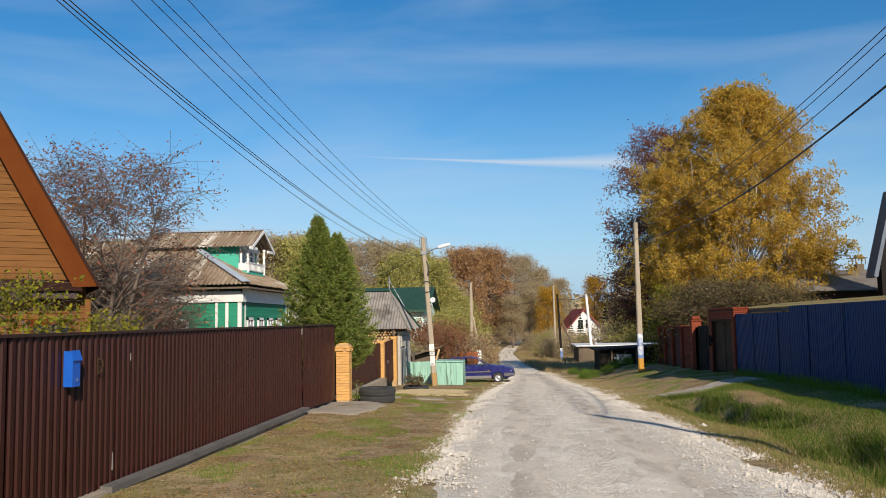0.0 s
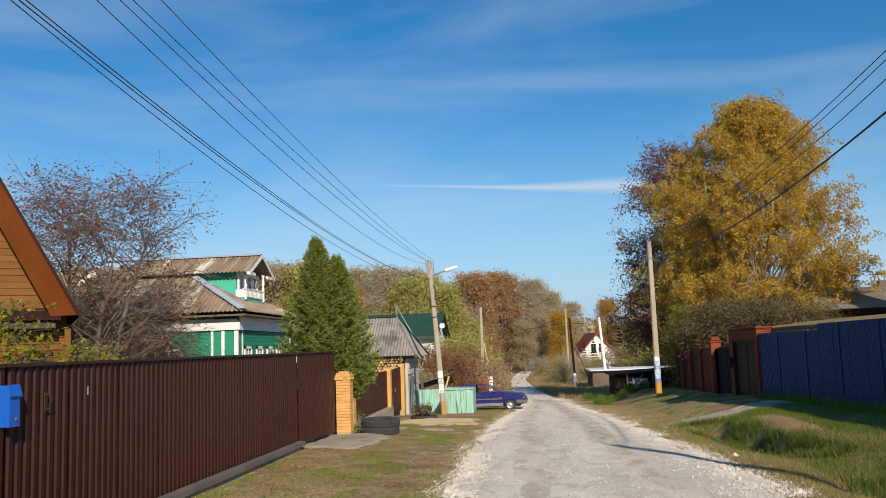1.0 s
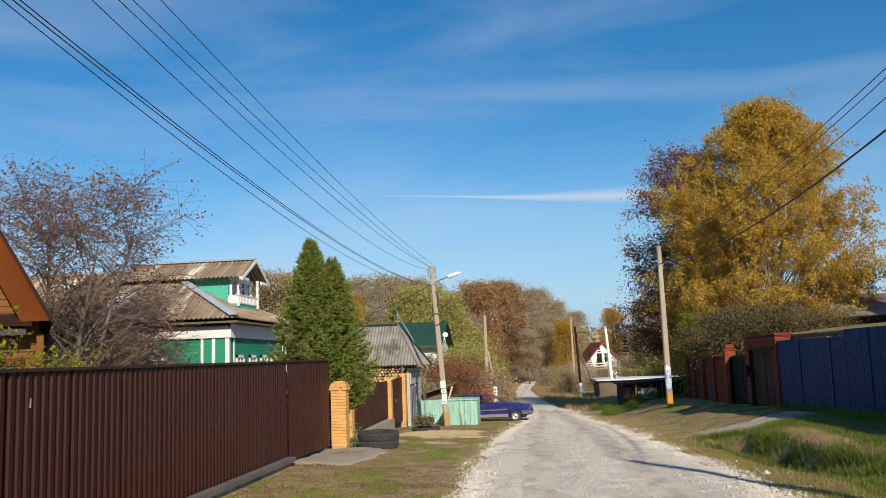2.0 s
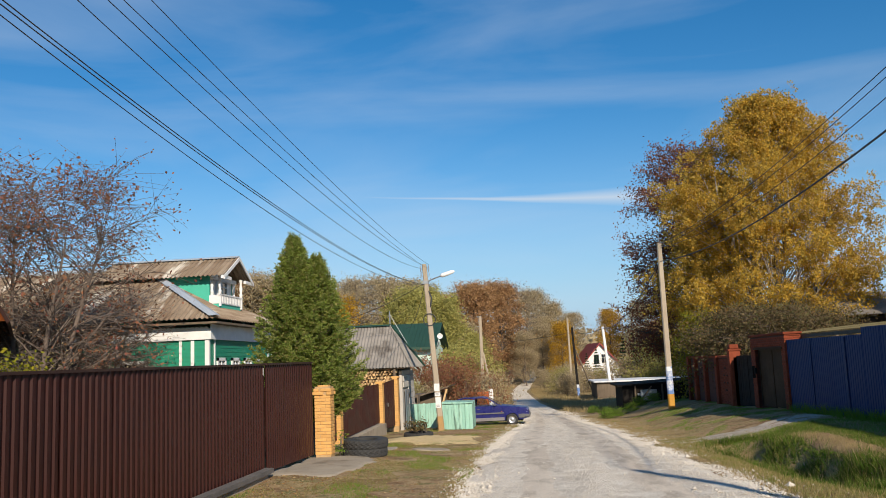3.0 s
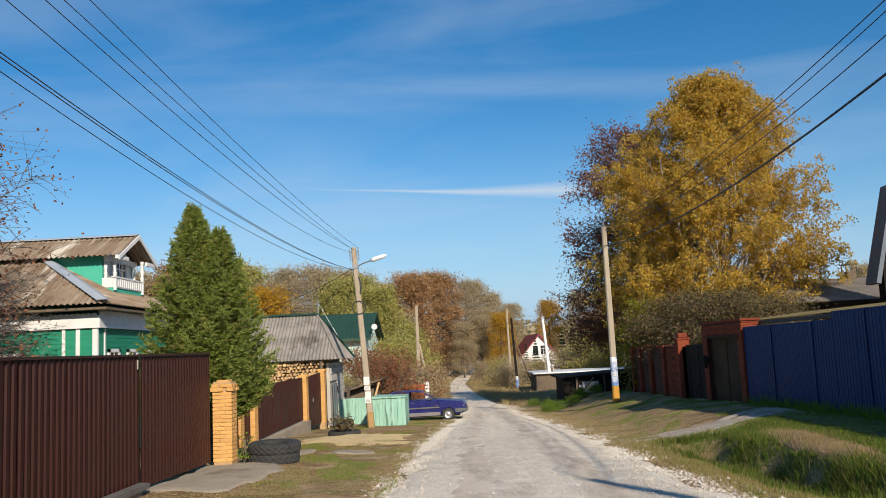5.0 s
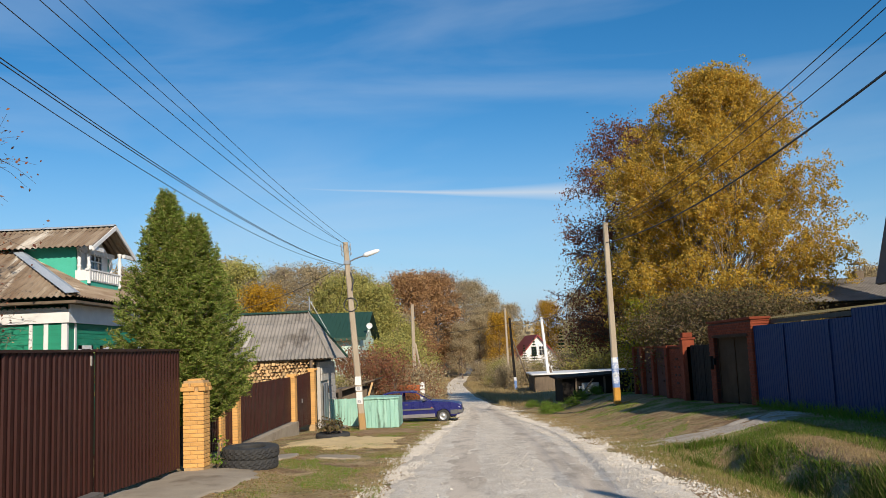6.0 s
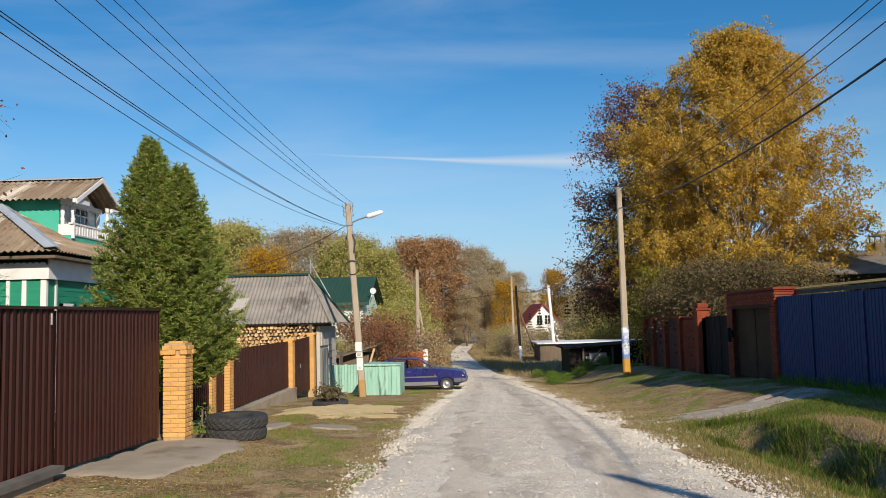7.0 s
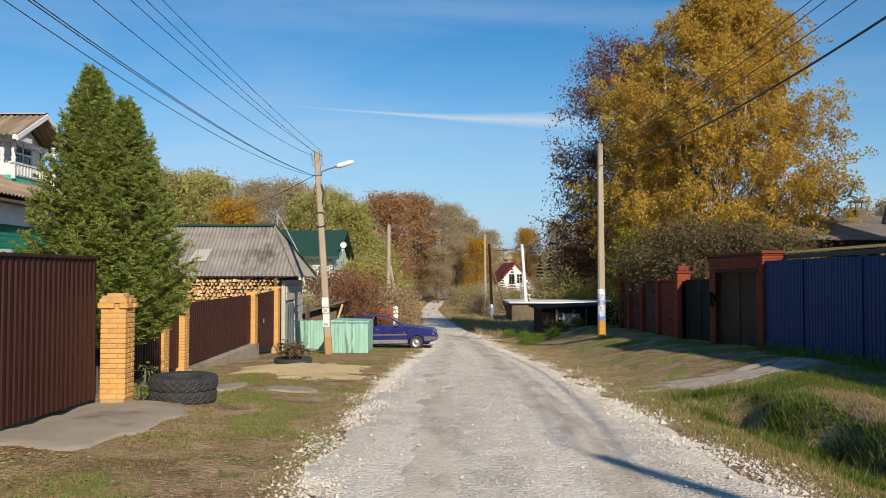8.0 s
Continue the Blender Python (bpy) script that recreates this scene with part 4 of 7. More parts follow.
# ---- woodshed ----
sh = thing("woodshed", "block woodshed with a grey corrugated slate roof and open front", "shed")
SY0, SY1, SEZ, SRZ, SX = 43.75, 48.35, 1.86, 3.86, -5.45
srun = (SY1 - SY0) / 2
ss = math.hypot(srun, SRZ - SEZ)
hipx = 1.25
part("near_slope", wavy_face((SX, SY0, SEZ), (-1, 0, 0), (0, srun, SRZ - SEZ), 9.0, lambda s: 0, lambda s: ss * min(1, s / hipx)), M_ASBESTOS, sh)
part("far_slope", wavy_face((SX, SY1, SEZ), (-1, 0, 0), (0, -srun, SRZ - SEZ), 9.0, lambda s: 0, lambda s: ss * min(1, s / hipx)), M_ASBESTOS, sh)
part("hip_slope", wavy_face((SX, SY0, SEZ), (0, 1, 0), (-hipx, 0, SRZ - SEZ), 2 * srun, lambda s: 0, lambda s: math.hypot(hipx, SRZ - SEZ) * (1 - abs(s - srun) / srun)), M_ASBESTOS, sh)
part("ridge_cap", Geo().slab([(SX - hipx, SY0 + srun - 0.15, SRZ + 0.0), (SX - hipx, SY0 + srun, SRZ + 0.08), (SX - hipx, SY0 + srun + 0.15, SRZ + 0.0)], (-7.8, 0, 0)), M_DKGREEN, sh, "green metal ridge")
hv = Vector((-hipx, srun, SRZ - SEZ))
p0 = Vector((SX + 0.04, SY1 + 0.04, SEZ + 0.04))
part("hip_trim", Geo().tube([p0, Vector((SX - hipx, SY0 + srun, SRZ + 0.05))], 0.06, 6), M_DKGREEN, sh, "green metal hip trim")
q0, q1 = Vector((SX + 0.03, SY0 - 0.03, SEZ + 0.03)), Vector((SX - hipx, SY0 + srun, SRZ + 0.03))
part("hip_strip", Geo().tube([q0, q1], 0.035, 6), M_ASBESTOS, sh)
part("patch", Geo().slab([(-9.62, SY0 + 0.55, SEZ + 0.54), (-8.95, SY0 + 0.58, SEZ + 0.56), (-8.85, SY0 + 1.12, SEZ + 1.04), (-9.45, SY0 + 1.06, SEZ + 0.99)], (0, -0.02, 0.03)), M_PALE, sh, "pale patch on the slate")
g = Geo()
for i in range(6):
    for j in range(10):
        if j >= 8 and i == 5:
            continue
        o = 0.2 if j % 2 else 0.0
        a, b = SY0 + 0.62 + i * 0.60 - o, SY0 + 0.62 + i * 0.60 + 0.585 - o
        a, b = max(a, SY0 + 0.62), min(b, SY1 - 0.35)
        if b - a > 0.05 and not (j * 0.27 - 1.25 < 0.75 and a < SY0 + 2.05 and b > SY0 + 0.95):
            g.box(-5.93, -5.87, a, b, -1.25 + j * 0.275, -1.25 + j * 0.275 + 0.262, 0.012)
part("block", g, M_BLOCK, sh)
part("wall", Geo().box(-6.08, -5.94, SY0 + 0.60, SY1 - 0.3, -1.4, 1.72).box(-13.5, -6.09, SY1 - 0.45, SY1 - 0.3, -1.4, 2.05).box(-13.5, -13.35, SY0 + 0.6, SY1 - 0.46, -1.4, 1.8), M_BLOCK, sh)
d = part("door", Geo().box(-5.885, -5.85, SY0 + 1.0, SY0 + 2.0, -1.0, 0.83, 0.006), M_GREYDOOR, sh, "grey painted steel double door")
part("seam", Geo().box(-5.852, -5.842, SY0 + 1.47, SY0 + 1.53, -0.98, 0.8), M_STEEL, d)
part("hinge", Geo().tube([(-5.845, SY0 + 1.97, 0.45), (-5.845, SY0 + 1.97, 0.62)], 0.025, 8), M_DARKGATE, d)
part("hinge", Geo().tube([(-5.845, SY0 + 1.97, -0.8), (-5.845, SY0 + 1.97, -0.63)], 0.025, 8), M_DARKGATE, d)
part("doorstep", Geo().box(-5.86, -5.1, SY0 + 0.6, SY0 + 2.3, -1.35, -0.98, 0.03), M_CONCRETE, sh)
part("beam", Geo().tube([(-13.4, SY0 + 0.12, 1.86), (-5.7, SY0 + 0.12, 1.86)], 0.06, 8), M_OLDWOOD, sh)
for x in (-13.0, -6.2):
    part("post", Geo().tube([(x, SY0 + 0.08, H(x, 44) - 0.1), (x, SY0 + 0.08, 1.80)], 0.06, 8), M_OLDWOOD, sh)

# stacked firewood, split ends towards the street
LOGS = []
for s in range(9):
    rr = random.Random(s)
    n = rr.choice((3, 3, 4, 5))
    rad = [rr.uniform(0.055, 0.10) for _ in range(n)]
    a0 = rr.uniform(0, 6)
    ring_pts = [(rad[i] * math.cos(a0 + 2 * math.pi * i / n), 0, rad[i] * math.sin(a0 + 2 * math.pi * i / n)) for i in range(n)]
    LOGS.append(Geo().slab(ring_pts, (0, 0.38, 0)).mesh("log", M_LOG))
wood = thing("firewood_stack", "tall stack of split pale birch firewood under the shed roof", "firewood", at=(0, SY0 + 0.26, 0))
part("backing", Geo().box(-12.6, -6.2, 0.3, 0.5, -1.0, 1.95), M_OLDWOOD, wood)
rr = random.Random(8)
for j in range(9):
    for i in range(38):
        o = new("log", LOGS[rr.randrange(9)])
        o.parent = wood
        o.location = (-12.0 + i * 0.155 + (j % 2) * 0.075 + rr.uniform(-0.02, 0.02), rr.uniform(-0.10, 0.03), 0.76 + j * 0.135 + rr.uniform(-0.015, 0.015))
        o.rotation_euler = (0, rr.uniform(0, 6.28), 0)
part("lower_stack", Geo().box(-12.1, -6.25, 0.0, 0.3, -1.0, 0.69), M_LOG, wood)

# ---- far mint house with a green roof ----
mh = thing("mint_house", "pale mint house with a dark green metal roof behind the shed", "house")
part("wall", Geo().box(-22, -7.6, 69.6, 78, -2, 3.25), M_MINT, mh)
g = Geo()
for i in range(50):
    x = -22.6 + i * 0.31
    g.slab([(x, 69.0, 3.2), (x + 0.30, 69.0, 3.2), (x + 0.30, 73.8, 5.2), (x, 73.8, 5.2)], (0, 0, 0.04))
    g.slab([(x, 78.6, 3.2), (x + 0.30, 78.6, 3.2), (x + 0.30, 73.8, 5.2), (x, 73.8, 5.2)], (0, 0, 0.04))
    g.box(x + 0.285, x + 0.315, 69.0, 69.06, 3.23, 3.30)
part("roof", g, M_DKGREEN, mh)
part("gable_wall", Geo().slab([(-7.62, 69.7, 3.1), (-7.62, 77.9, 3.1), (-7.62, 73.8, 5.1)], (-0.1, 0, 0)), M_MINT, mh)
part("fascia", Geo().box(-22.6, -7.1, 68.95, 69.05, 3.04, 3.22), M_DKGREEN, mh)
dsh = thing("satellite_dish", "white satellite dish on the corner of the mint house", "dish")
part("bowl", Geo().lathe([(0.0, 0.07), (0.10, 0.055), (0.18, 0.015), (0.215, -0.02), (0.18, 0.0), (0.10, 0.04), (0.0, 0.055)], 20, (-6.85, 69.3, 4.0), "y"), M_WHITE, dsh, smooth=True)
part("arm", Geo().tube([(-7.1, 69.5, 3.2), (-6.95, 69.4, 3.6), (-6.85, 69.42, 3.95)], 0.04, 6), M_STEEL, dsh)
mast = thing("antenna_mast", "thin steel antenna mast with guy wires by the shed", "antenna")
part("mast", Geo().tube([(-7.2, 49.0, 0.0), (-7.2, 49.0, 4.75)], 0.035, 6), M_STEEL, mast)
part("guy_wire", Geo().tube([(-7.2, 49.0, 4.6), (-6.0, 48.4, 2.6)], 0.012, 4), M_STEEL, mast)
part("cross_bar", Geo().tube([(-7.3, 49.0, 4.5), (-7.1, 49.0, 4.5)], 0.02, 6), M_STEEL, mast)

# small dark shed, gate and turquoise fence past the woodshed
sm = thing("small_shed", "low brown wooden outbuilding with a sagging felt roof", "shed")
part("wall", Geo().box(-6.6, -4.9, 51.2, 54.0, -1.6, 0.35), M_OLDWOOD, sm)
part("roof", Geo().slab([(-7.2, 50.6, -0.05), (-4.45, 50.6, 0.72), (-4.42, 50.6, 0.80), (-7.2, 50.6, 0.05)], (0, 3.8, 0)), M_OLDWOOD, sm)
part("end_board", Geo().slab([(-4.62, 50.7, 0.62), (-4.52, 50.7, 0.62), (-4.85, 50.7, -0.4), (-4.95, 50.7, -0.4)], (0, 0.05, 0)), M_LOG, sm)
sg = thing("board_gate", "narrow dark brown board gate beside the shed", "gate")
for i in range(6):
    part("board", Geo().box(-5.86, -5.82, 48.45 + i * 0.14, 48.57 + i * 0.14, -1.2, 0.45), M_OLDWOOD, sg)
tf = thing("turquoise_fence", "turquoise painted board fence behind the utility pole", "fence")
for i in range(17):
    x = -6.05 + i * 0.125
    part("board", Geo().box(x, x + 0.115, 46.4, 46.43, -1.12, 0.10 + random.uniform(-0.02, 0.02)), M_BIN, tf)
part("rail", Geo().box(-6.05, -3.95, 46.44, 46.49, -0.2, -0.12), M_BIN, tf)

# ---- container ----
bn = thing("waste_container", "large turquoise painted metal waste container with peeling paint", "container")
BX0, BX1, BY0, BY1, BZ0, BZ1 = -4.12, -2.72, 43.5, 45.6, -0.95, 0.20
part("case", Geo().box(BX0 + 0.02, BX1 - 0.02, BY0 + 0.02, BY1, BZ0, BZ1), M_BIN, bn)
for i in range(9):
    w = (BX1 - BX0) / 9
    part("panel", Geo().box(BX0 + i * w + 0.006, BX0 + (i + 1) * w - 0.006, BY0, BY0 + 0.022, BZ0 + 0.01, BZ1 - 0.03, 0.004), M_BIN, bn)
for x in (BX0 + 0.62, BX1 - 0.3):
    part("post", Geo().box(x - 0.03, x + 0.03, BY0 - 0.035, BY0 - 0.002, BZ0, BZ1, 0.005), M_BIN, bn)
part("rim", Geo().box(BX0 - 0.04, BX1 + 0.03, BY0 - 0.06, BY0 + 0.03, BZ1 - 0.03, BZ1 + 0.035, 0.01), M_BIN, bn)
part("lid", Geo().slab([(BX0 + 0.02, BY0 - 0.02, BZ1 + 0.035), (BX1 - 0.02, BY0 - 0.02, BZ1 - 0.01), (BX1 - 0.03, BY1, BZ1 - 0.02), (BX0 + 0.02, BY1, BZ1 + 0.02)], (0, 0, 0.025)), M_BIN, bn)
part("skid", Geo().box(BX0 + 0.3, BX1 - 0.05, BY0 + 0.05, BY0 + 0.15, BZ0 - 0.09, BZ0), M_BLACKWOOD, bn)


# ---- tyres ----
def tyre_geo(R=0.53, w=0.205, rim=0.27, n=72):
    prof = [(rim, -w * 0.36), (rim + 0.02, -w * 0.46), (R * 0.80, -w * 0.52), (R * 0.93, -w * 0.50), (R * 0.975, -w * 0.42), (R, -w * 0.25), (R, -0.01), (R, 0.01), (R, w * 0.25), (R * 0.975, w * 0.42), (R * 0.93, w * 0.50), (R * 0.80, w * 0.52), (rim + 0.02, w * 0.46), (rim, w * 0.36), (rim, -w * 0.36)]
    g = Geo().lathe(prof, n)
    m = len(prof)
    for i in range(n):
        for j in range(4, 10):
            if (i + j) % 3 == 0:
                x, y, z = g.v[i * m + j]
                g.v[i * m + j] = (x * 0.965, y * 0.965, z)
    return g


TYRE = tyre_geo().mesh("tyre", M_RUBBER)
tz = -0.11
for k, (dx, lab) in enumerate(((0.0, "worn black truck tyre lying flat under another"), (0.02, "worn black truck tyre stacked on another"))):
    t = tagged(new("tyre", TYRE), lab, "tyre", "stacked tyres")
    t.location = (-3.97 + dx, 25.72, tz + 0.085 + k * 0.203)
    t.rotation_euler = (radians(1.5), radians(-1.5 * k), k * 1.1)
t = tagged(new("tyre_planter", TYRE), "old tyre used as a flower bed by the roadside", "planter")
t.location, t.rotation_euler = (-4.15, 36.3, H(-4.15, 36.3) + 0.07), (0.03, 0, 0.4)


# ---- slabs, sand, bare earth ----
def patch(name, cx, cy, rx, ry, rise, material, label, cat, seed, square=2.0, ragged=0.12, bumpy=0.008, base=None, n=44, kind=""):
    """A flat spread on the ground with an uneven outline, its rim sunk into the soil. square: 2 for an ellipse, more for a slab."""
    g = Geo()
    zf = base or H
    g.v.append((cx, cy, zf(cx, cy) + rise))
    rings = (0.2, 0.4, 0.6, 0.78, 0.9, 0.97, 1.04)
    for r in rings:
        for k in range(n):
            t = k / n * 2 * math.pi
            c, s = math.cos(t), math.sin(t)
            q = (abs(c) ** square + abs(s) ** square) ** (-1 / square) * r * (1 + ragged * noise.noise(Vector((c * 2.2, s * 2.2, seed))) + ragged * 0.5 * noise.noise(Vector((c * 7, s * 7, seed))))
            x, y = cx + q * rx * c, cy + q * ry * s
            up = (rise if square > 2.5 else rise * (1.04 - r * r)) if r < 0.95 else ((rise * 0.6 if square > 2.5 else rise * 0.1) if r < 1.0 else -0.06)
            g.v.append((x, y, zf(x, y) + up + bumpy * noise.noise(Vector((x * 2.5, y * 2.5, seed)))))
    g.f = [(0, 1 + k, 1 + (k + 1) % n) for k in range(n)]
    for m in range(len(rings) - 1):
        g.f += [(1 + m * n + k, 1 + (m + 1) * n + k, 1 + (m + 1) * n + (k + 1) % n, 1 + m * n + (k + 1) % n) for k in range(n)]
    return tagged(part(name, g, material, smooth=True), label, cat, kind=kind)


M_EARTH = ground_mat("bare_earth", [((0.36, 0.24, 0.13), 1, 0, 0), ((0.27, 0.17, 0.09), 1.2, 0.5, 0.1), ((0.44, 0.31, 0.18), 4, 0.58, 0.08), ((0.16, 0.12, 0.07), 20, 0.62, 0.06)])
M_TRACK = ground_mat("pale_track", [((0.50, 0.43, 0.345), 1, 0, 0), ((0.38, 0.32, 0.25), 1.5, 0.52, 0.1), ((0.60, 0.54, 0.46), 9, 0.6, 0.06), ((0.24, 0.20, 0.14), 25, 0.63, 0.06)])
patch("driveway_slab", -4.34, 23.55, 0.80, 2.12, 0.030, M_CONCRETE, "cracked grey concrete driveway slab in front of the gate", "slab", 3, 3.6, 0.34, 0.02)
patch("paving_slab", -3.98, 28.25, 0.30, 1.05, 0.04, M_CONCRETE, "broken concrete slab sunk in the verge", "slab", 5, 4.0, 0.10)
patch("paving_slab", -2.72, 28.3, 0.50, 0.32, 0.035, M_CONCRETE, "flat concrete slab sunk in the grass", "slab", 7, 3.0, 0.16)
patch("sand_spread", -3.5, 34.4, 1.75, 2.1, 0.10, M_SAND, "low spread of yellow sand on the verge", "sand", 9, 2.0, 0.4, 0.07)
patch("sand_spread", -2.7, 31.8, 1.1, 0.8, 0.035, M_SAND, "thin yellow sand trodden into the verge", "sand", 10, 2.0, 0.45, 0.05)
patch("bare_soil", -3.0, 40.2, 1.7, 2.6, 0.03, M_EARTH, "bare trodden soil in front of the container", "soil", 11, 2.0, 0.25, 0.03, kind="structure")
patch("side_track", 5.6, 29.2, 2.2, 0.95, 0.016, M_TRACK, "pale gravel track leading to the brick gateway", "track", 14, 2.4, 0.35, 0.05, kind="structure")
patch("bare_soil", 6.0, 23.4, 0.30, 2.4, 0.018, M_EARTH, "raw brown soil on the bank", "soil", 15, 2.0, 0.3, 0.05, kind="structure")
# darker compacted wheel tracks in the gravel
M_RUT = ground_mat("rut", [((0.60, 0.51, 0.405), 1, 0, 0), ((0.70, 0.605, 0.485), 1.4, 0.50, 0.1, 0.2), ((0.44, 0.37, 0.29), 2.4, 0.55, 0.08, 0.3), ((0.74, 0.66, 0.56), 40, 0.61, 0.05), ((0.36, 0.30, 0.24), 60, 0.62, 0.05)], 0.5)
for c, w in ((0.27, 0.11), (0.70, 0.13)):
    g = Geo()
    yy = list(np.arange(3.0, 62.0, 0.25))
    us2 = np.linspace(-1, 1, 9)
    for y in yy:
        l, r_ = float(along(y, ROAD_L)), float(along(y, ROAD_R))
        ws = w * (1 + 0.35 * noise.noise(Vector((c * 9, y * 0.35, 1))))
        for u in us2:
            x = l + (r_ - l) * (c + ws * u)
            uu = c + ws * u
            rut = 0.018 * (math.exp(-((uu - 0.26) / 0.08) ** 2) + math.exp(-((uu - 0.72) / 0.08) ** 2))
            g.v.append((x, y, H(x, y) + 0.053 - rut - 0.030 * abs(u) ** 2.5 + 0.014 * noise.noise(Vector((x * 3.5, y * 1.2, 4))) + 0.008 * noise.noise(Vector((x * 9, y * 6, 2)))))
    g.f = [(i * 9 + k, i * 9 + k + 1, (i + 1) * 9 + k + 1, (i + 1) * 9 + k) for i in range(len(yy) - 1) for k in range(8)]
    tagged(part("wheel_track", g, M_RUT, smooth=True), "darker compacted wheel track in the gravel road", "road", kind="structure")


# ---- utility poles ----
def pole(x, y, top, lean, label, paint=None, r0=0.125, r1=0.095, material=None, name="utility_pole"):
    z0 = H(x, y)
    p = thing(name, label, "pole", "utility poles", (x, y, z0))
    hgt = top - z0
    at = lambda z: Vector((lean[0] * z / hgt, lean[1] * z / hgt, z))
    rad = lambda z: r0 + (r1 - r0) * z / hgt

    def seg(nm, za, zb, m, extra=0.0, lab=""):
        a, b, k = at(za), at(zb), 0.8
        g = Geo()
        for q, z in ((a, za), (b, zb)):
            r = rad(z) + extra
            g.v += [(q.x + sx * r - sx * c * r * 0.35, q.y + sy * r - sy * (1 - c) * r * 0.35, q.z) for sx, sy, cs in ((-1, -1, (0, 1)), (1, -1, (1, 0)), (1, 1, (0, 1)), (-1, 1, (1, 0))) for c in cs]
        g.f = [(i, (i + 1) % 8, 8 + (i + 1) % 8, 8 + i) for i in range(8)] + [tuple(range(7, -1, -1)), tuple(range(8, 16))]
        return part(nm, g, m, p, lab)
    seg("shaft", -0.4, hgt, material or M_POLE)
    for za, zb, m, lab in paint or ():
        seg("painted_band", za, zb, m, 0.004, lab)
    return p, at, rad, z0


pl, at, rad, z0 = pole(-3.98, 42.2, 6.32, (-0.50, 0.2), "concrete utility pole with street lamp and pasted notices",
                       [(0.0, 0.62, mat("ochre_stain", (0.42, 0.25, 0.09), (0.36, 0.24, 0.12), 3, 0.9), "ochre stained foot")])
for za, zb in ((0.98, 1.42), (1.47, 1.62), (1.68, 2.0)):
    q = at((za + zb) / 2)
    pp = part("notice", Geo().box(q.x - 0.115, q.x + 0.115, q.y - rad(za) - 0.014, q.y - rad(za) - 0.006, za, zb), M_PAPER, pl, "white paper notice")
    if zb < 1.7:
        for k in range(3):
            part("print_bar", Geo().box(q.x - 0.08, q.x + 0.06, q.y - rad(za) - 0.017, q.y - rad(za) - 0.013, za + 0.04 + k * 0.035, za + 0.055 + k * 0.035), M_INK, pp)
lamp_z = 6.45
b = at(lamp_z)
arm = part("lamp_arm", Geo().tube([b + Vector((0.05, -0.1, -0.05)), b + Vector((0.35, -0.12, 0.08)), b + Vector((0.75, -0.15, 0.20))], 0.028, 8), M_STEEL, pl)
part("lamp_head", Geo().tube([b + Vector((0.66, -0.15, 0.17)), b + Vector((0.76, -0.15, 0.21)), b + Vector((1.18, -0.17, 0.33)), b + Vector((1.3, -0.18, 0.36))], [0.05, 0.10, 0.085, 0.03], 12), M_LAMP, pl, "pale street lamp head", smooth=True)
part("clamp", Geo().box(b.x - 0.12, b.x + 0.12, b.y - 0.13, b.y + 0.12, b.z - 0.12, b.z + 0.02), M_STEEL, pl)
for k, zz in enumerate((6.72, 6.90, 7.05)):
    q = at(zz)
    for sx in (-1, 1):
        part("insulator", Geo().tube([q + Vector((0, 0, -0.08)), q + Vector((sx * 0.14, 0, -0.06)), q + Vector((sx * 0.18, 0, 0.0)), q + Vector((sx * 0.18, 0, 0.1))], [0.012, 0.012, 0.03, 0.02], 6), M_STEEL, pl)
q = at(4.75)
lp = Geo()
lp.tube([q + Vector((0.26 * math.cos(a), -0.13, 0.26 * math.sin(a))) for a in np.linspace(0, 2 * math.pi, 25)], 0.022, 6, False)
part("cable_coil", lp, M_WIRE, pl, "coil of spare black cable", smooth=True)
part("bracket", Geo().tube([at(5.3) + Vector((0.1, -0.1, 0)), at(5.6) + Vector((0.18, -0.12, 0.1)), at(6.0) + Vector((0.1, -0.1, 0))], 0.03, 6), M_WIRE, pl)

pr, at2, rad2, z02 = pole(6.22, 45.7, 7.16, (0.02, 0.3), "slim concrete utility pole with blue, white and ochre painted foot",
                          [(0.0, 0.68, M_OCHRE, "ochre painted foot"), (0.68, 1.92, M_BLUEWHITE, "peeling blue and white band")], 0.14, 0.10)
part("pin", Geo().tube([at2(7.75), at2(7.75) + Vector((0, 0, 0.2))], 0.03, 6), M_STEEL, pr)
part("meter_box", Geo().box(0.06, 0.16, 0.30, 0.42, 4.2, 4.6), M_STEEL, pr)
np_, at4, rad4, z04 = pole(7.3, 7.75, 7.95, (0.1, 0.0), "concrete utility pole by the blue fence")
for dx in (-0.06, 0.06):
    part("pin", Geo().tube([at4(7.2) + Vector((dx, 0, 0)), at4(7.2) + Vector((dx, 0, 0.6))], 0.012, 5), M_STEEL, np_)
pole(-4.6, 1.5, 8.7, (0.0, 0.0), "concrete utility pole by the brown fence")
wp, at3, rad3, z03 = pole(7.05, 86.5, 4.75, (-0.45, 0), "white painted utility pole with a strut at its foot", None, 0.14, 0.11, M_WHITE)
part("strut", Geo().tube([(0.9, 0, -0.2), (-0.02, 0, 2.0)], 0.10, 8), M_OLDWOOD, wp)
dp, *_ = pole(4.3, 92, 5.0, (-0.3, 0), "dark wooden utility pole with a blue painted foot", [(0, 1.2, M_BLUEWHITE, "blue painted foot")], 0.13, 0.1, M_BLACKWOOD)
part("strut", Geo().tube([(1.5, 0.3, 0.2), (-0.2, 0, 5.0)], 0.07, 6), M_OLDWOOD, dp)
pole(3.9, 97, 6.2, (-0.1, 0), "tall pale utility pole far down the road", None, 0.12, 0.09)
fp, *_ = pole(-3.6, 66.5, 5.2, (0.0, 0), "wooden utility pole with a leaning strut and white foot", [(0.0, 1.2, M_WHITE, "whitewashed foot")], 0.13, 0.1, M_POLE)
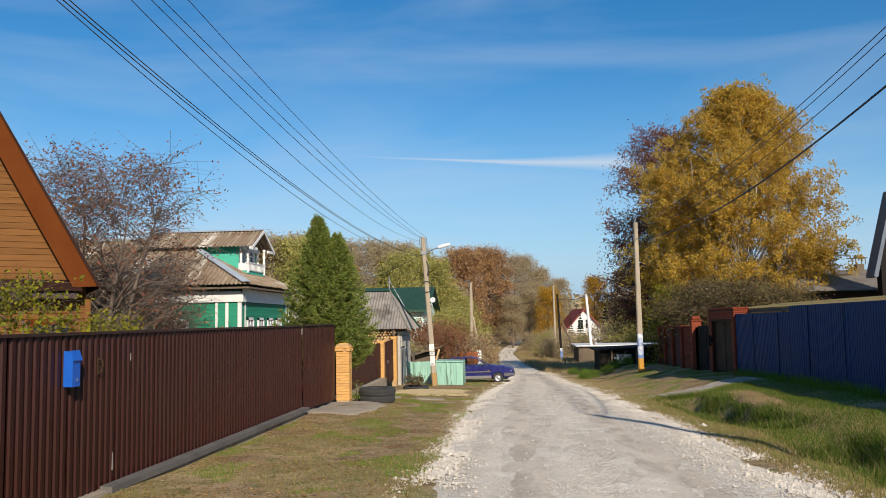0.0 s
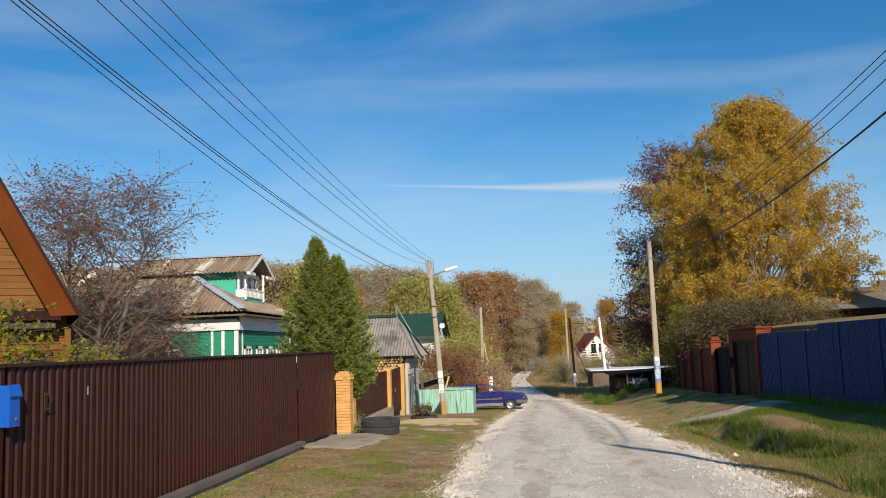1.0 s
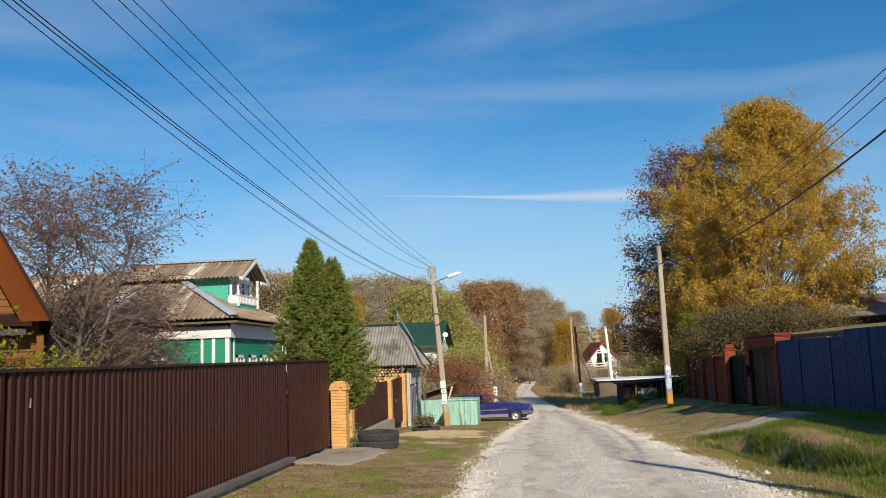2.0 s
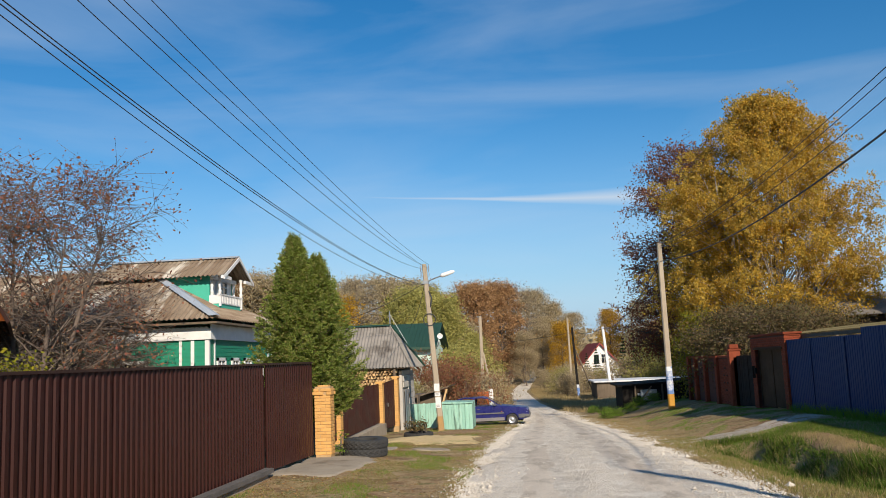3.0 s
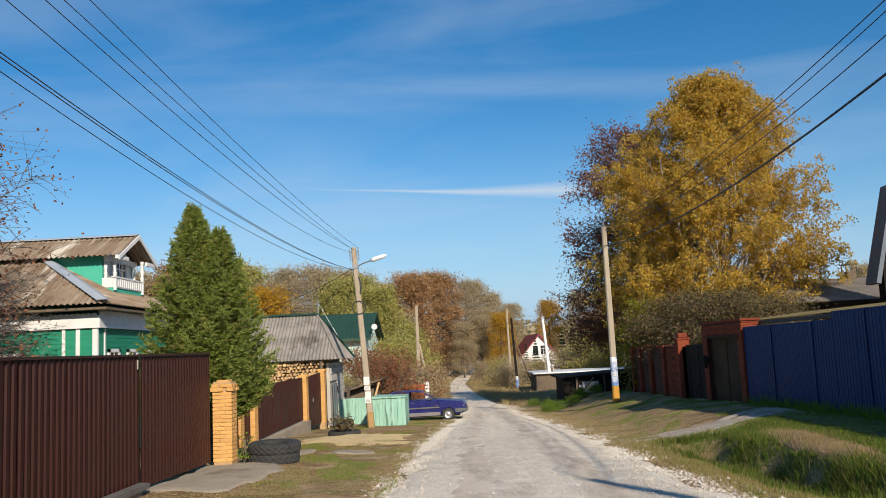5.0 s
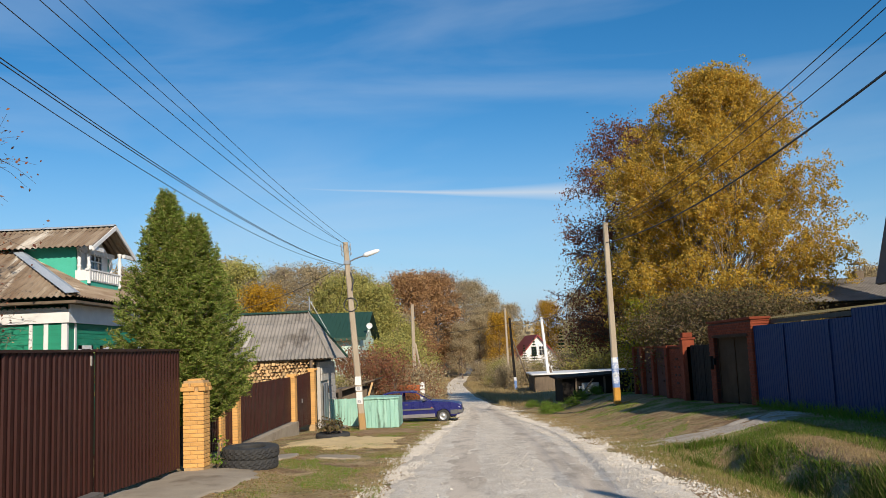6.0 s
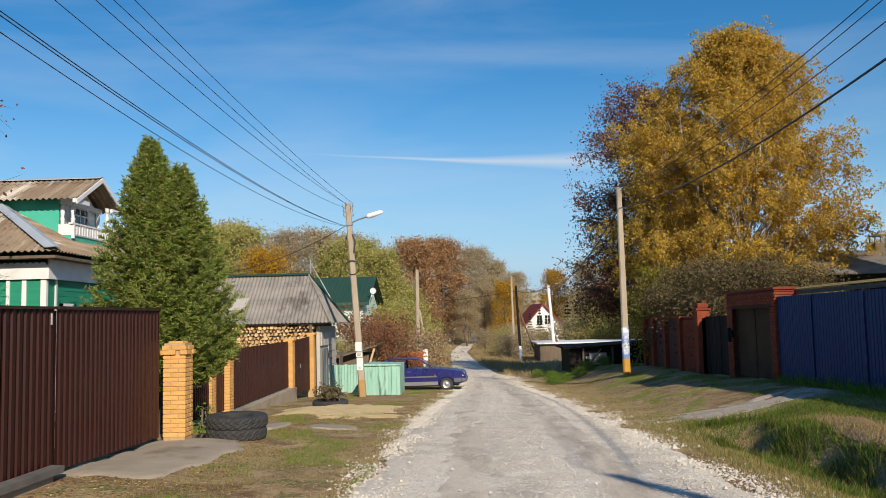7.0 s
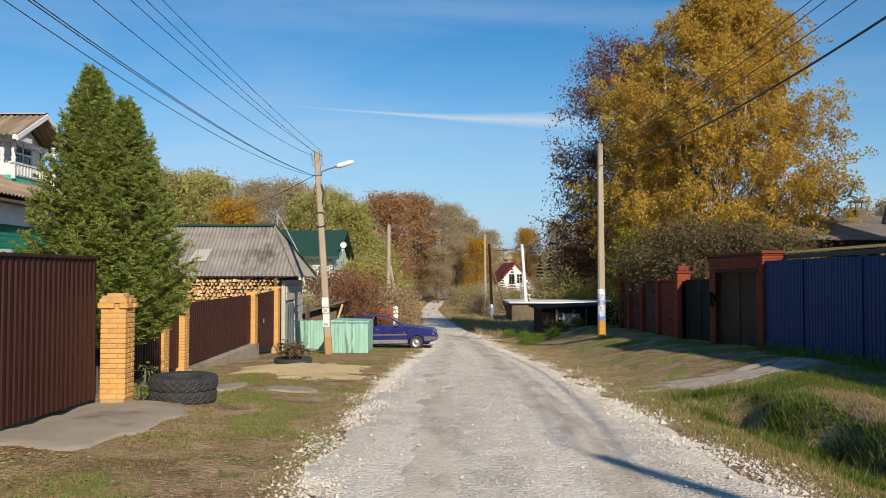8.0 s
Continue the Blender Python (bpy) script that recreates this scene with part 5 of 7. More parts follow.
part("strut", Geo().tube([(0.85, -0.2, 0.0), (0.1, 0, 4.2)], 0.08, 6), M_POLE, fp)


def wire(a, b, sag, r=0.012, label="thin black overhead power line wire"):
    a, b = Vector(a), Vector(b)
    pts = [a.lerp(b, t) - Vector((0, 0, 4 * sag * t * (1 - t))) for t in np.linspace(0, 1, 33)]
    return tagged(part("overhead_wire", Geo().tube(pts, r, 5), M_WIRE), label, "wire", "overhead wires")


for za, sag, dx, dz in ((7.39, 1.15, -0.14, 0.0), (7.27, 0.75, 0.10, 0.02), (7.21, 0.405, -0.10, 0.12), (7.79, 0.53, 0.14, 0.16)):
    wire((-4.6, 1.5, za), (-4.39 + dx, 42.3, 6.11 + dz), sag + dz / 2, 0.006)
for za, sag, r_ in ((6.574, 1.221, 0.006), (6.448, 0.971, 0.007), (6.514, 0.962, 0.007)):
    wire((-4.6, 1.5, za), (-4.47, 42.3, 5.41), sag, r_)
wire((-4.45, 42.3, 5.5), (-12.0, 46.0, 3.9), 0.5, 0.012)
wire((-4.45, 42.3, 5.5), (-9.5, 69, 5.0), 0.9, 0.012)
wire((7.3, 7.75, 7.51), (6.22, 45.9, 6.28), 1.205, 0.022, "thick black twisted overhead power cable")
wire((7.3, 7.75, 8.31), (6.2, 46.0, 7.1), 0.874, 0.010)
wire((7.4, 7.75, 8.23), (6.3, 46.0, 6.95), 1.259, 0.010)
wire((7.3, 7.75, 8.25), (6.25, 46.0, 7.0), 0.97, 0.009)
wire((6.22, 46.0, 6.28), (6.6, 86.5, 4.6), 0.9, 0.024, "thick black twisted overhead power cable")
wire((6.6, 86.5, 4.6), (4.0, 92, 4.5), 0.25, 0.024, "thick black twisted overhead power cable")
wire((4.0, 92, 4.5), (-20, 140, 6), 1.0, 0.02)


# ---- parked car ----
def car(at):
    c = thing("parked_car", "dark blue hatchback car with dusty sills, parked nose to the road", "car", at=at)
    W = 0.80

    def arch(cx, r, n=9):
        return [(cx + r * math.cos(math.pi - math.pi * i / n), 0.27 + r * math.sin(math.pi - math.pi * i / n)) for i in range(n + 1)]
    low = [(0.03, 0.32), (0.30, 0.27)] + arch(0.72, 0.33) + [(1.3, 0.24), (2.5, 0.24)] + arch(3.18, 0.33) + [(3.70, 0.27), (3.94, 0.36), (3.97, 0.52), (3.95, 0.70), (3.84, 0.79), (3.3, 0.87), (2.72, 0.93), (0.12, 0.95), (0.0, 0.80), (0.0, 0.5)]
    g = Geo()
    n = len(low)
    rows = ((-W, 0.0), (-W + 0.02, 0.03), (-W + 0.08, 0.05), (W - 0.08, 0.05), (W - 0.02, 0.03), (W, 0.0))
    for y, lift in rows:
        g.v += [(x if y in (-W, W) or 0.1 < x < 3.8 else x + (0.04 if x > 2 else -0.03), y * (0.95 if z < 0.4 else 1.0), z + (lift * 0.5 if z > 0.66 else 0)) for x, z in low]
    for r in range(len(rows) - 1):
        for i in range(n):
            j = (i + 1) % n
            g.f.append((r * n + i, r * n + j, (r + 1) * n + j, (r + 1) * n + i))
    me = g.mesh("body", M_CARBLUE)
    bm = bmesh.new()
    bm.from_mesh(me)
    bm.verts.ensure_lookup_table()
    for r in (0, len(rows) - 1):
        f = bm.faces.new([bm.verts[r * n + i] for i in range(n)])
        bmesh.ops.triangulate(bm, faces=[f])
    bmesh.ops.recalc_face_normals(bm, faces=bm.faces[:])
    bm.to_mesh(me)
    bm.free()
    body = part("body", me, M_CARBLUE, c)
    cab = [(0.10, 0.95), (0.62, 1.36), (0.85, 1.395), (1.75, 1.40), (1.98, 1.36), (2.72, 0.94)]
    lo, hi = W - 0.02, W - 0.17
    yy = lambda z: lo + (hi - lo) * (z - 0.95) / 0.45
    part("roof", Geo().slab([(0.62, -yy(1.35), 1.36), (0.85, -yy(1.39), 1.395), (1.75, -yy(1.4), 1.40), (2.0, -yy(1.35), 1.355), (2.0, yy(1.35), 1.355), (1.75, yy(1.4), 1.40), (0.85, yy(1.39), 1.395), (0.62, yy(1.35), 1.36)], (0, 0, -0.045)), M_CARBLUE, c)
    for s in (-1, 1):
        for x0, z0, x1, z1, w in ((0.12, 0.95, 0.68, 1.37, 0.16), (1.35, 0.94, 1.36, 1.37, 0.09), (2.66, 0.94, 1.98, 1.37, 0.07)):
            part("roof_pillar", Geo().slab([(x0 - w / 2, s * yy(z0), z0), (x0 + w / 2, s * yy(z0), z0), (x1 + w / 2, s * yy(z1), z1), (x1 - w / 2, s * yy(z1), z1)], (0, -s * 0.05, 0)), M_CARBLUE, c)
    part("rear_window", Geo().slab([(0.14, -0.70, 0.96), (0.14, 0.70, 0.96), (0.66, 0.60, 1.35), (0.66, -0.60, 1.35)], (-0.012, 0, 0.012)), M_CLEAR, c)
    part("seat", Geo().box(1.3, 1.75, -0.62, -0.14, 0.5, 0.7, 0.04).box(1.18, 1.38, -0.60, -0.16, 0.65, 1.18, 0.05), M_BUMPER, c)
    part("seat", Geo().box(1.3, 1.75, 0.14, 0.62, 0.5, 0.7, 0.04).box(1.18, 1.38, 0.16, 0.60, 0.65, 1.18, 0.05), M_BUMPER, c)
    for s in (-1, 1):
        def pane(nm, pts):
            q = [(x, s * (yy(z) + 0.006), z) for x, z in pts]
            part(nm, Geo().slab(q, (0, s * 0.006, 0)), M_CLEAR, c, "clear side window glass").visible_shadow = False
        pane("side_window", [(1.42, 0.97), (1.42, 1.31), (1.92, 1.30), (2.50, 0.97)])
        pane("side_window", [(0.62, 0.97), (0.80, 1.30), (1.34, 1.31), (1.34, 0.97)])
        part("sill", Geo().box(1.08, 2.82, s * 0.775 - 0.02, s * 0.775 + 0.025, 0.24, 0.40, 0.015), M_DUST, c, "dusty grey sill")
        part("door_seam", Geo().box(1.375, 1.39, s * 0.803 - 0.002, s * 0.803 + 0.002, 0.42, 0.94).box(2.52, 2.535, s * 0.803 - 0.002, s * 0.803 + 0.002, 0.42, 0.90), M_WIRE, c)
        part("side_strip", Geo().box(1.05, 2.80, s * 0.805 - 0.008, s * 0.805 + 0.008, 0.58, 0.64), M_BUMPER, c)
        part("door_handle", Geo().box(1.5, 1.64, s * 0.81 - 0.012, s * 0.81 + 0.012, 0.82, 0.85), M_BUMPER, c)
        part("mirror", Geo().box(2.34, 2.42, s * 0.80, s * 0.94, 0.99, 1.11, 0.02), M_BUMPER, c)
        part("indicator", Geo().box(2.66, 2.72, s * 0.80 - 0.004, s * 0.80 + 0.008, 0.66, 0.69), M_AMBER, c)
        part("headlight", Geo().box(3.86, 3.99, s * 0.66 - 0.13, s * 0.66 + 0.13, 0.60, 0.74, 0.02), M_LENS, c)
    part("windscreen", Geo().slab([(2.01, -0.60, 1.345), (2.01, 0.60, 1.345), (2.68, 0.72, 0.975), (2.68, -0.72, 0.975)], (0.012, 0, 0.016)), M_CLEAR, c).visible_shadow = False
    part("bumper", Geo().box(3.80, 4.06, -0.80, 0.80, 0.36, 0.54, 0.04).box(3.5, 3.82, -0.815, -0.77, 0.34, 0.53, 0.01).box(3.5, 3.82, 0.77, 0.815, 0.34, 0.53, 0.01), M_BUMPER, c, "grey plastic front bumper")
    part("rear_bumper", Geo().box(-0.08, 0.12, -0.79, 0.79, 0.36, 0.54, 0.04), M_BUMPER, c)
    for x in (0.72, 3.18):
        for s in (-1, 1):
            w = new("wheel")
            w.parent, w.location = c, (x, s * 0.71, 0.28)
            g = Geo().lathe([(0.17, -0.07), (0.24, -0.085), (0.275, -0.075), (0.285, -0.04), (0.285, 0.04), (0.275, 0.075), (0.24, 0.085), (0.17, 0.07)], 28, (0, 0, 0), "y")
            part("tyre", g, M_RUBBER, w, smooth=True)
            part("rim", Geo().lathe([(0.0, s * 0.05), (0.05, s * 0.055), (0.09, s * 0.02), (0.15, s * 0.045), (0.178, s * 0.07), (0.178, -s * 0.06)], 20, (0, 0, 0), "y"), M_CHROME, w, smooth=True)
    part("underside", Geo().box(0.3, 3.7, -0.62, 0.62, 0.20, 0.35), M_WIRE, c)
    return c


cc = car((-4.28, 48.45, H(-1.1, 47.7) - 0.07))
cc.rotation_euler = (0, radians(-0.7), radians(-1))

# ---- right side: blue fence ----
bt = lambda y: (2.44 if y < 28.0 else 2.28) + 0.0
bb = lambda y: H(8.25, y) + 0.02
bf = thing("blue_fence", "deep blue corrugated sheet metal fence in shade", "fence")
fence_panels(bf, 8.26, -8, 22.0, bb, lambda y: 2.43, M_BLUE, -1, 1.15, depth=0.011)
fence_panels(bf, 8.26, 22.0, 27.4, bb, lambda y: 2.43, M_BLUE, -1, 1.08, dx=-0.12, depth=0.011)
fence_panels(bf, 8.14, 27.4, 33.05, bb, lambda y: 2.25, M_BLUE, -1, 1.13, dx=-0.19, depth=0.011)
for y in np.arange(-7, 33, 2.55):
    part("post", Geo().box(8.34, 8.40, y - 0.03, y + 0.03, H(8.3, y) - 0.2, 2.2), M_STEEL, bf)
for y in (20.8, 23.4, 25.9, 28.5, 31.0):
    xs_ = 8.26 - (0 if y < 22 else 0.12 * (y - 22) / 5.4 if y < 27.4 else 0.12 + 0.19 * (y - 27.4) / 5.65)
    part("joint_strip", Geo().box(xs_ - 0.034, xs_ - 0.024, y - 0.035, y + 0.035, bb(y), bt(y) - 0.04), M_BLUE, bf)
lt = thing("lean_to_roof", "mossy low sheeted roof behind the blue fence", "roof")
part("sheeting", wavy_face((8.45, 17.0, 2.42), (0, 1, 0), (1, 0, 0.10), 20.5, lambda s: 0, lambda s: 2.6, amp=0.010), M_MOSSROOF, lt)
part("fascia", Geo().box(8.42, 8.47, 17.0, 37.5, 2.30, 2.40), M_OLDWOOD, lt)
for y in np.arange(17.1, 37.5, 4.06):
    part("post", Geo().box(10.9, 11.0, y, y + 0.1, H(10.9, y) - 0.1, 2.6), M_OLDWOOD, lt)
    part("post", Geo().box(8.5, 8.6, y, y + 0.1, H(8.5, y) - 0.1, 2.4), M_OLDWOOD, lt)
# ---- brick gate portal, dark gate and red brick wall ----
RB = brick_mesh("brick", 0.25, 0.12, 0.066, M_REDBRICK)
pg = thing("brick_portal", "red brick gateway with a flat lintel in shade", "gateway")
PXF, PY0, PY1 = 7.88, 33.05, 37.3
zb = H(7.9, 35) - 0.3
part("jamb", Geo().box(PXF + 0.015, 8.35, PY0 + 0.015, PY0 + 0.42, zb, 2.42), M_REDMORTAR, pg)
part("jamb", Geo().box(PXF + 0.015, 8.35, PY1 - 0.55, PY1 - 0.015, zb, 2.42), M_REDMORTAR, pg)
part("lintel", Geo().box(PXF + 0.015, 8.35, PY0 + 0.42, PY1 - 0.55, 2.02, 2.42), M_REDMORTAR, pg)


def brick_face(parent, xf, y0, y1, z0, z1, mesh, gap=None):
    """Bricks on a face that looks along -x, cut at the ends; gap is an opening (y0, y1, top)."""
    j, z = 0, z0
    while z + 0.07 <= z1 + 0.01:
        runs = [(y0, y1)] if gap is None or z > gap[2] else [(y0, gap[0]), (gap[1], y1)]
        for a, b in runs:
            y = a - (0.13 if j % 2 else 0)
            while y < b - 0.03:
                p, q = max(y, a), min(y + 0.25, b)
                if q - p > 0.04:
                    o = lay(parent, mesh, xf + 0.05, (p + q) / 2, z + 0.036, math.pi / 2)
                    o.scale = ((q - p) / 0.25, 1, 1)
                y += 0.26
        z += 0.0755
        j += 1


brick_face(pg, PXF, PY0, PY1, zb + 0.25, 2.42, RB, (PY0 + 0.42, PY1 - 0.55, 2.0))
for j in range(33):
    for k, x in enumerate((PXF + 0.13, PXF + 0.38)):
        lay(pg, RB, x + (0.03 if j % 2 else 0), PY0 + 0.05, zb + 0.25 + j * 0.0755 + 0.036)
part("cap", Geo().box(PXF - 0.04, 8.42, PY0 - 0.05, PY1 + 0.03, 2.43, 2.50, 0.01), M_REDBRICK, pg, "brick coping")
dg = thing("steel_gate", "dark olive steel double gate in the brick gateway", "gate")
for a, b in ((PY0 + 0.43, (PY0 + PY1) / 2 - 0.07), ((PY0 + PY1) / 2 - 0.06, PY1 - 0.56)):
    lf = part("leaf", Geo().box(8.02, 8.06, a, b, H(8, a) + 0.02, 2.0, 0.01), M_DARKGATE, dg)
    part("frame", Geo().box(8.0, 8.02, a, a + 0.06, 0.1, 2.0).box(8.0, 8.02, b - 0.06, b, 0.1, 2.0).box(8.0, 8.02, a, b, 1.94, 2.0), M_DARKGATE, lf)
part("track_rail", Geo().box(7.84, 7.9, PY0 + 0.3, PY1 - 0.5, 1.98, 2.04), M_DARKGATE, dg)
lb = thing("wall_lamp", "small dark box lamp on the brick jamb", "lamp")
part("box", Geo().box(PXF - 0.10, PXF, PY1 - 0.42, PY1 - 0.20, 1.0, 1.42, 0.01), M_BLACKWOOD, lb)
part("hinge_box", Geo().box(PXF - 0.06, PXF, PY1 - 0.62, PY1 - 0.50, 1.15, 1.35), M_BLACKWOOD, lb)
bg = thing("board_gate", "blackened board gate next to the brick gateway", "gate")
for i in range(20):
    y = PY1 + 0.06 + i * 0.165
    part("board", Geo().box(8.10 + random.uniform(-0.01, 0.01), 8.14, y, y + 0.15, H(8.1, y) + 0.03, 1.78 + random.uniform(-0.02, 0.02)), M_BLACKWOOD, bg)
part("rail", Geo().box(8.14, 8.20, PY1, 40.7, 1.3, 1.4).box(8.14, 8.20, PY1, 40.7, 0.3, 0.4), M_BLACKWOOD, bg)
rw = thing("brick_wall", "red brick street wall with piers and patterned bays in shade", "wall")
for a, b in ((40.75, 50.4),):
    part("wall", Geo().box(8.02, 8.24, a, b, -1.2, 1.72), M_REDMORTAR, rw)
for y in (40.75, 43.4, 46.0, 48.4, 50.2):
    top = 1.98 if y < 41 else 1.80
    part("pier", Geo().box(7.86, 8.30, y, y + 0.40, -1.2, top, 0.015), M_REDBRICK, rw)
    if top < 1.9:
        continue
    part("pier_cap", Geo().box(7.82, 8.34, y - 0.04, y + 0.44, 1.98, 2.06, 0.01).box(7.90, 8.26, y + 0.04, y + 0.36, 2.06, 2.24, 0.02), M_REDBRICK, rw, "stepped brick pier cap")
brick_face(rw, 7.985, 41.15, 43.4, -0.6, 1.70, RB)
part("coping", Geo().box(7.94, 8.30, 41.15, 50.2, 1.72, 1.79), M_REDBRICK, rw)
g = Geo()
for y in (42.2, 44.7, 47.2, 49.3):
    for k in range(3):
        for s in (-1, 1):
            for z in (0.35 + k * 0.3, 1.25 - k * 0.3):
                g.box(7.955, 7.99, y + s * (0.1 + 0.12 * k) - 0.06, y + s * (0.1 + 0.12 * k) + 0.06, z, z + 0.07)
part("pattern", g, M_REDMORTAR, rw, "raised brick pattern")

# ---- far right: slate roofed house, gable, sheds and villas ----
sl = thing("slate_house", "dark house with a grey slate roof and brick chimney", "house")
part("wall", Geo().box(16.0, 30.0, 50.2, 58.0, -0.3, 3.4), M_BLACKWOOD, sl)
sr = math.hypot(4.6, 1.35)
for k in range(4):
    for y0, d in ((49.6, 1), (58.8, -1)):
        part("slope", wavy_face((15.5, y0, 3.5 + 0.003 * k), (1, 0, 0), (0, d * 4.6, 1.35), 15, lambda s: k * 1.2, lambda s: min(sr, k * 1.2 + 1.28), row=9.0), M_ASBESTOS, sl)
part("gable_wall", Geo().slab([(15.95, 50.2, 3.3), (15.95, 58.2, 3.3), (15.95, 54.2, 4.7)], (0.1, 0, 0)), M_BLACKWOOD, sl)
ch = part("chimney", Geo().box(20.15, 20.6, 53.9, 54.35, 4.4, 5.2, 0.02), M_OLDWOOD, sl, "plastered chimney with a metal hood")
part("hood", Geo().slab([(20.0, 53.75, 5.55), (20.75, 53.75, 5.55), (20.75, 54.5, 5.55), (20.0, 54.5, 5.55)], (0, 0, 0.03)).slab([(20.1, 53.8, 5.58), (20.65, 53.8, 5.58), (20.375, 54.1, 5.72)], (0, 0.3, 0)), M_OLDWOOD, ch)
for x, y in ((20.1, 53.85), (20.65, 53.85), (20.1, 54.4), (20.65, 54.4)):
    part("hood_leg", Geo().tube([(x, y, 5.15), (x, y, 5.56)], 0.025, 5), M_OLDWOOD, ch)
rg = thing("grey_barn", "grey sheeted barn with a very steep roof", "barn")
part("roof", Geo().slab([(18.3, 46.8, 4.12), (19.45, 46.8, 8.6), (19.6, 46.8, 8.6), (18.5, 46.8, 4.07)], (0, 1.1, 0)), mat("blue_grey_sheet", (0.12, 0.15, 0.19), (0.10, 0.125, 0.16), 1, 0.6), rg)
part("wall", Geo().slab([(18.8, 47.1, 0.0), (20.6, 47.1, 0.0), (20.6, 47.1, 8.4), (19.6, 47.1, 8.4), (18.8, 47.1, 4.9)], (0, 0.6, 0)), M_BLACKWOOD, rg)
ws = thing("garage_row", "low brown garage with a flat white roof", "garage")
part("wall", Geo().box(5.6, 14.5, 84.5, 92, -2.2, -0.35), M_OLDWOOD, ws)
part("roof", Geo().box(5.3, 15.0, 84.2, 92.4, -0.35, -0.22, 0.03), M_WHITE, ws, "flat white roof slab")
g = Geo()
for i in range(40):
    g.box(5.55, 5.6, 84.6 + i * 0.18, 84.76 + i * 0.18, -2.1, -0.4)
part("board", g, M_OLDWOOD, ws)
dk = thing("dark_shed", "dark low shed with a felt roof behind the pole", "shed")
part("wall", Geo().box(5.3, 12.5, 58.5, 63, -1.4, 0.2), M_BLACKWOOD, dk)
part("roof", Geo().slab([(5.0, 58.2, 0.12), (12.8, 58.2, 0.42), (12.8, 58.2, 0.52), (5.0, 58.2, 0.22)], (0, 5.2, 0)), M_BLACKWOOD, dk)
part("window", Geo().box(6.2, 6.7, 58.46, 58.49, -0.45, -0.3), M_WHITE, dk, "small pale window")
part("pale_panel", Geo().box(6.35, 7.3, 58.2, 58.24, -0.75, -0.1), M_STEEL, dk, "pale weathered sheet")
for x in (6.0, 7.6, 9.6):
    part("post", Geo().box(x, x + 0.1, 58.3, 58.4, -1.4, 0.25), M_OLDWOOD, dk)
part("lean_pole", Geo().tube([(5.9, 57.3, -1.1), (7.0, 58.2, 0.1)], 0.04, 6), M_OLDWOOD, dk)
part("lean_board", Geo().slab([(8.6, 57.8, -0.9), (8.72, 57.8, -0.9), (9.3, 58.3, 0.0), (9.18, 58.3, 0.0)], (0, 0.03, 0)), M_OLDWOOD, dk)


def villa(x, y, z, w, d, h, rise, label, roof, turn=0.0):
    v = thing("villa", label, "house", at=(x, y, z))
    v.rotation_euler = (0, 0, turn)
    part("wall", Geo().box(-w / 2, w / 2, 0, d, -1, h).slab([(-w / 2, 0, h), (w / 2, 0, h), (0, 0, h + rise)], (0, d, 0)), M_WHITE, v)
    for s in (-1, 1):
        part("roof", Geo().slab([(s * (w / 2 + 0.5), -0.4, h - 0.5 * rise / (w / 2)), (0, -0.4, h + rise + 0.02), (0, -0.4, h + rise + 0.25), (s * (w / 2 + 0.5), -0.4, h - 0.5 * rise / (w / 2) + 0.22)], (0, d + 0.8, 0)), roof, v)
    gable_window(v, -0.55, -0.03, h + rise * 0.35, 0.9, 1.4, "y", -1)
    gable_window(v, 0.55, -0.03, h + rise * 0.35, 0.9, 1.4, "y", -1)
    gable_window(v, 0.0, -0.03, h * 0.45, 1.4, 1.5, "y", -1)
    return v


villa(9.3, 128, -1.6, 5.6, 8, 2.2, 3.1, "white villa with a steep red roof far down the street", M_REDROOF, 0.14)
villa(20.5, 112, -1.4, 6.5, 9, 3.0, 3.6, "white villa with a dark red roof behind the trees", M_REDROOF)
rf_ = thing("red_fence", "red sheet fence in front of the far villas", "fence")
for i in range(14):
    part("panel", Geo().box(12 + i * 0.62, 12.58 + i * 0.62, 104, 104.06, -1.6, 0.25), M_REDROOF, rf_)
for x in (11.6, 15.9, 20.6):
    part("post", Geo().box(x - 0.25, x + 0.25, 103.9, 104.3, -1.8, 0.7), M_ORANGEWALL, rf_)
ow = thing("orange_gate", "orange painted gate past the parked car", "gate")
part("leaf", Geo().box(-3.95, -2.75, 58.0, 58.1, -1.6, 0.15, 0.02), M_ORANGEWALL, ow)
part("post", Geo().box(-2.75, -2.5, 57.95, 58.15, -1.6, 0.3), M_WHITE, ow)
ob_ = thing("tan_outbuilding", "tan board outbuilding behind the container", "shed")
part("wall", Geo().box(-6.0, -3.6, 60.5, 62.0, -1.7, 0.25), mat("tan_boards", (0.36, 0.21, 0.10), (0.29, 0.17, 0.08), 2, 0.8), ob_)
part("roof", Geo().box(-6.2, -3.4, 60.3, 62.2, 0.25, 0.33), M_OLDWOOD, ob_)
sign = thing("road_sign", "small square red and white road sign on a post", "sign", at=(3.3, 112, H(3.3, 112)))
part("post", Geo().tube([(0, 0, -0.2), (0, 0, 1.45)], 0.03, 8), M_STEEL, sign)
part("plate", Geo().box(-0.38, 0.38, -0.05, -0.03, 0.95, 1.72, 0.01), M_WHITE, sign)
part("mark", Geo().box(-0.32, 0.32, -0.06, -0.052, 1.0, 1.66), M_SIGNRED, sign)
part("bar", Geo().slab([(-0.26, -0.065, 1.18), (-0.16, -0.065, 1.1), (0.24, -0.065, 1.48), (0.14, -0.065, 1.56)], (0, 0.004, 0)), M_WHITE, sign)


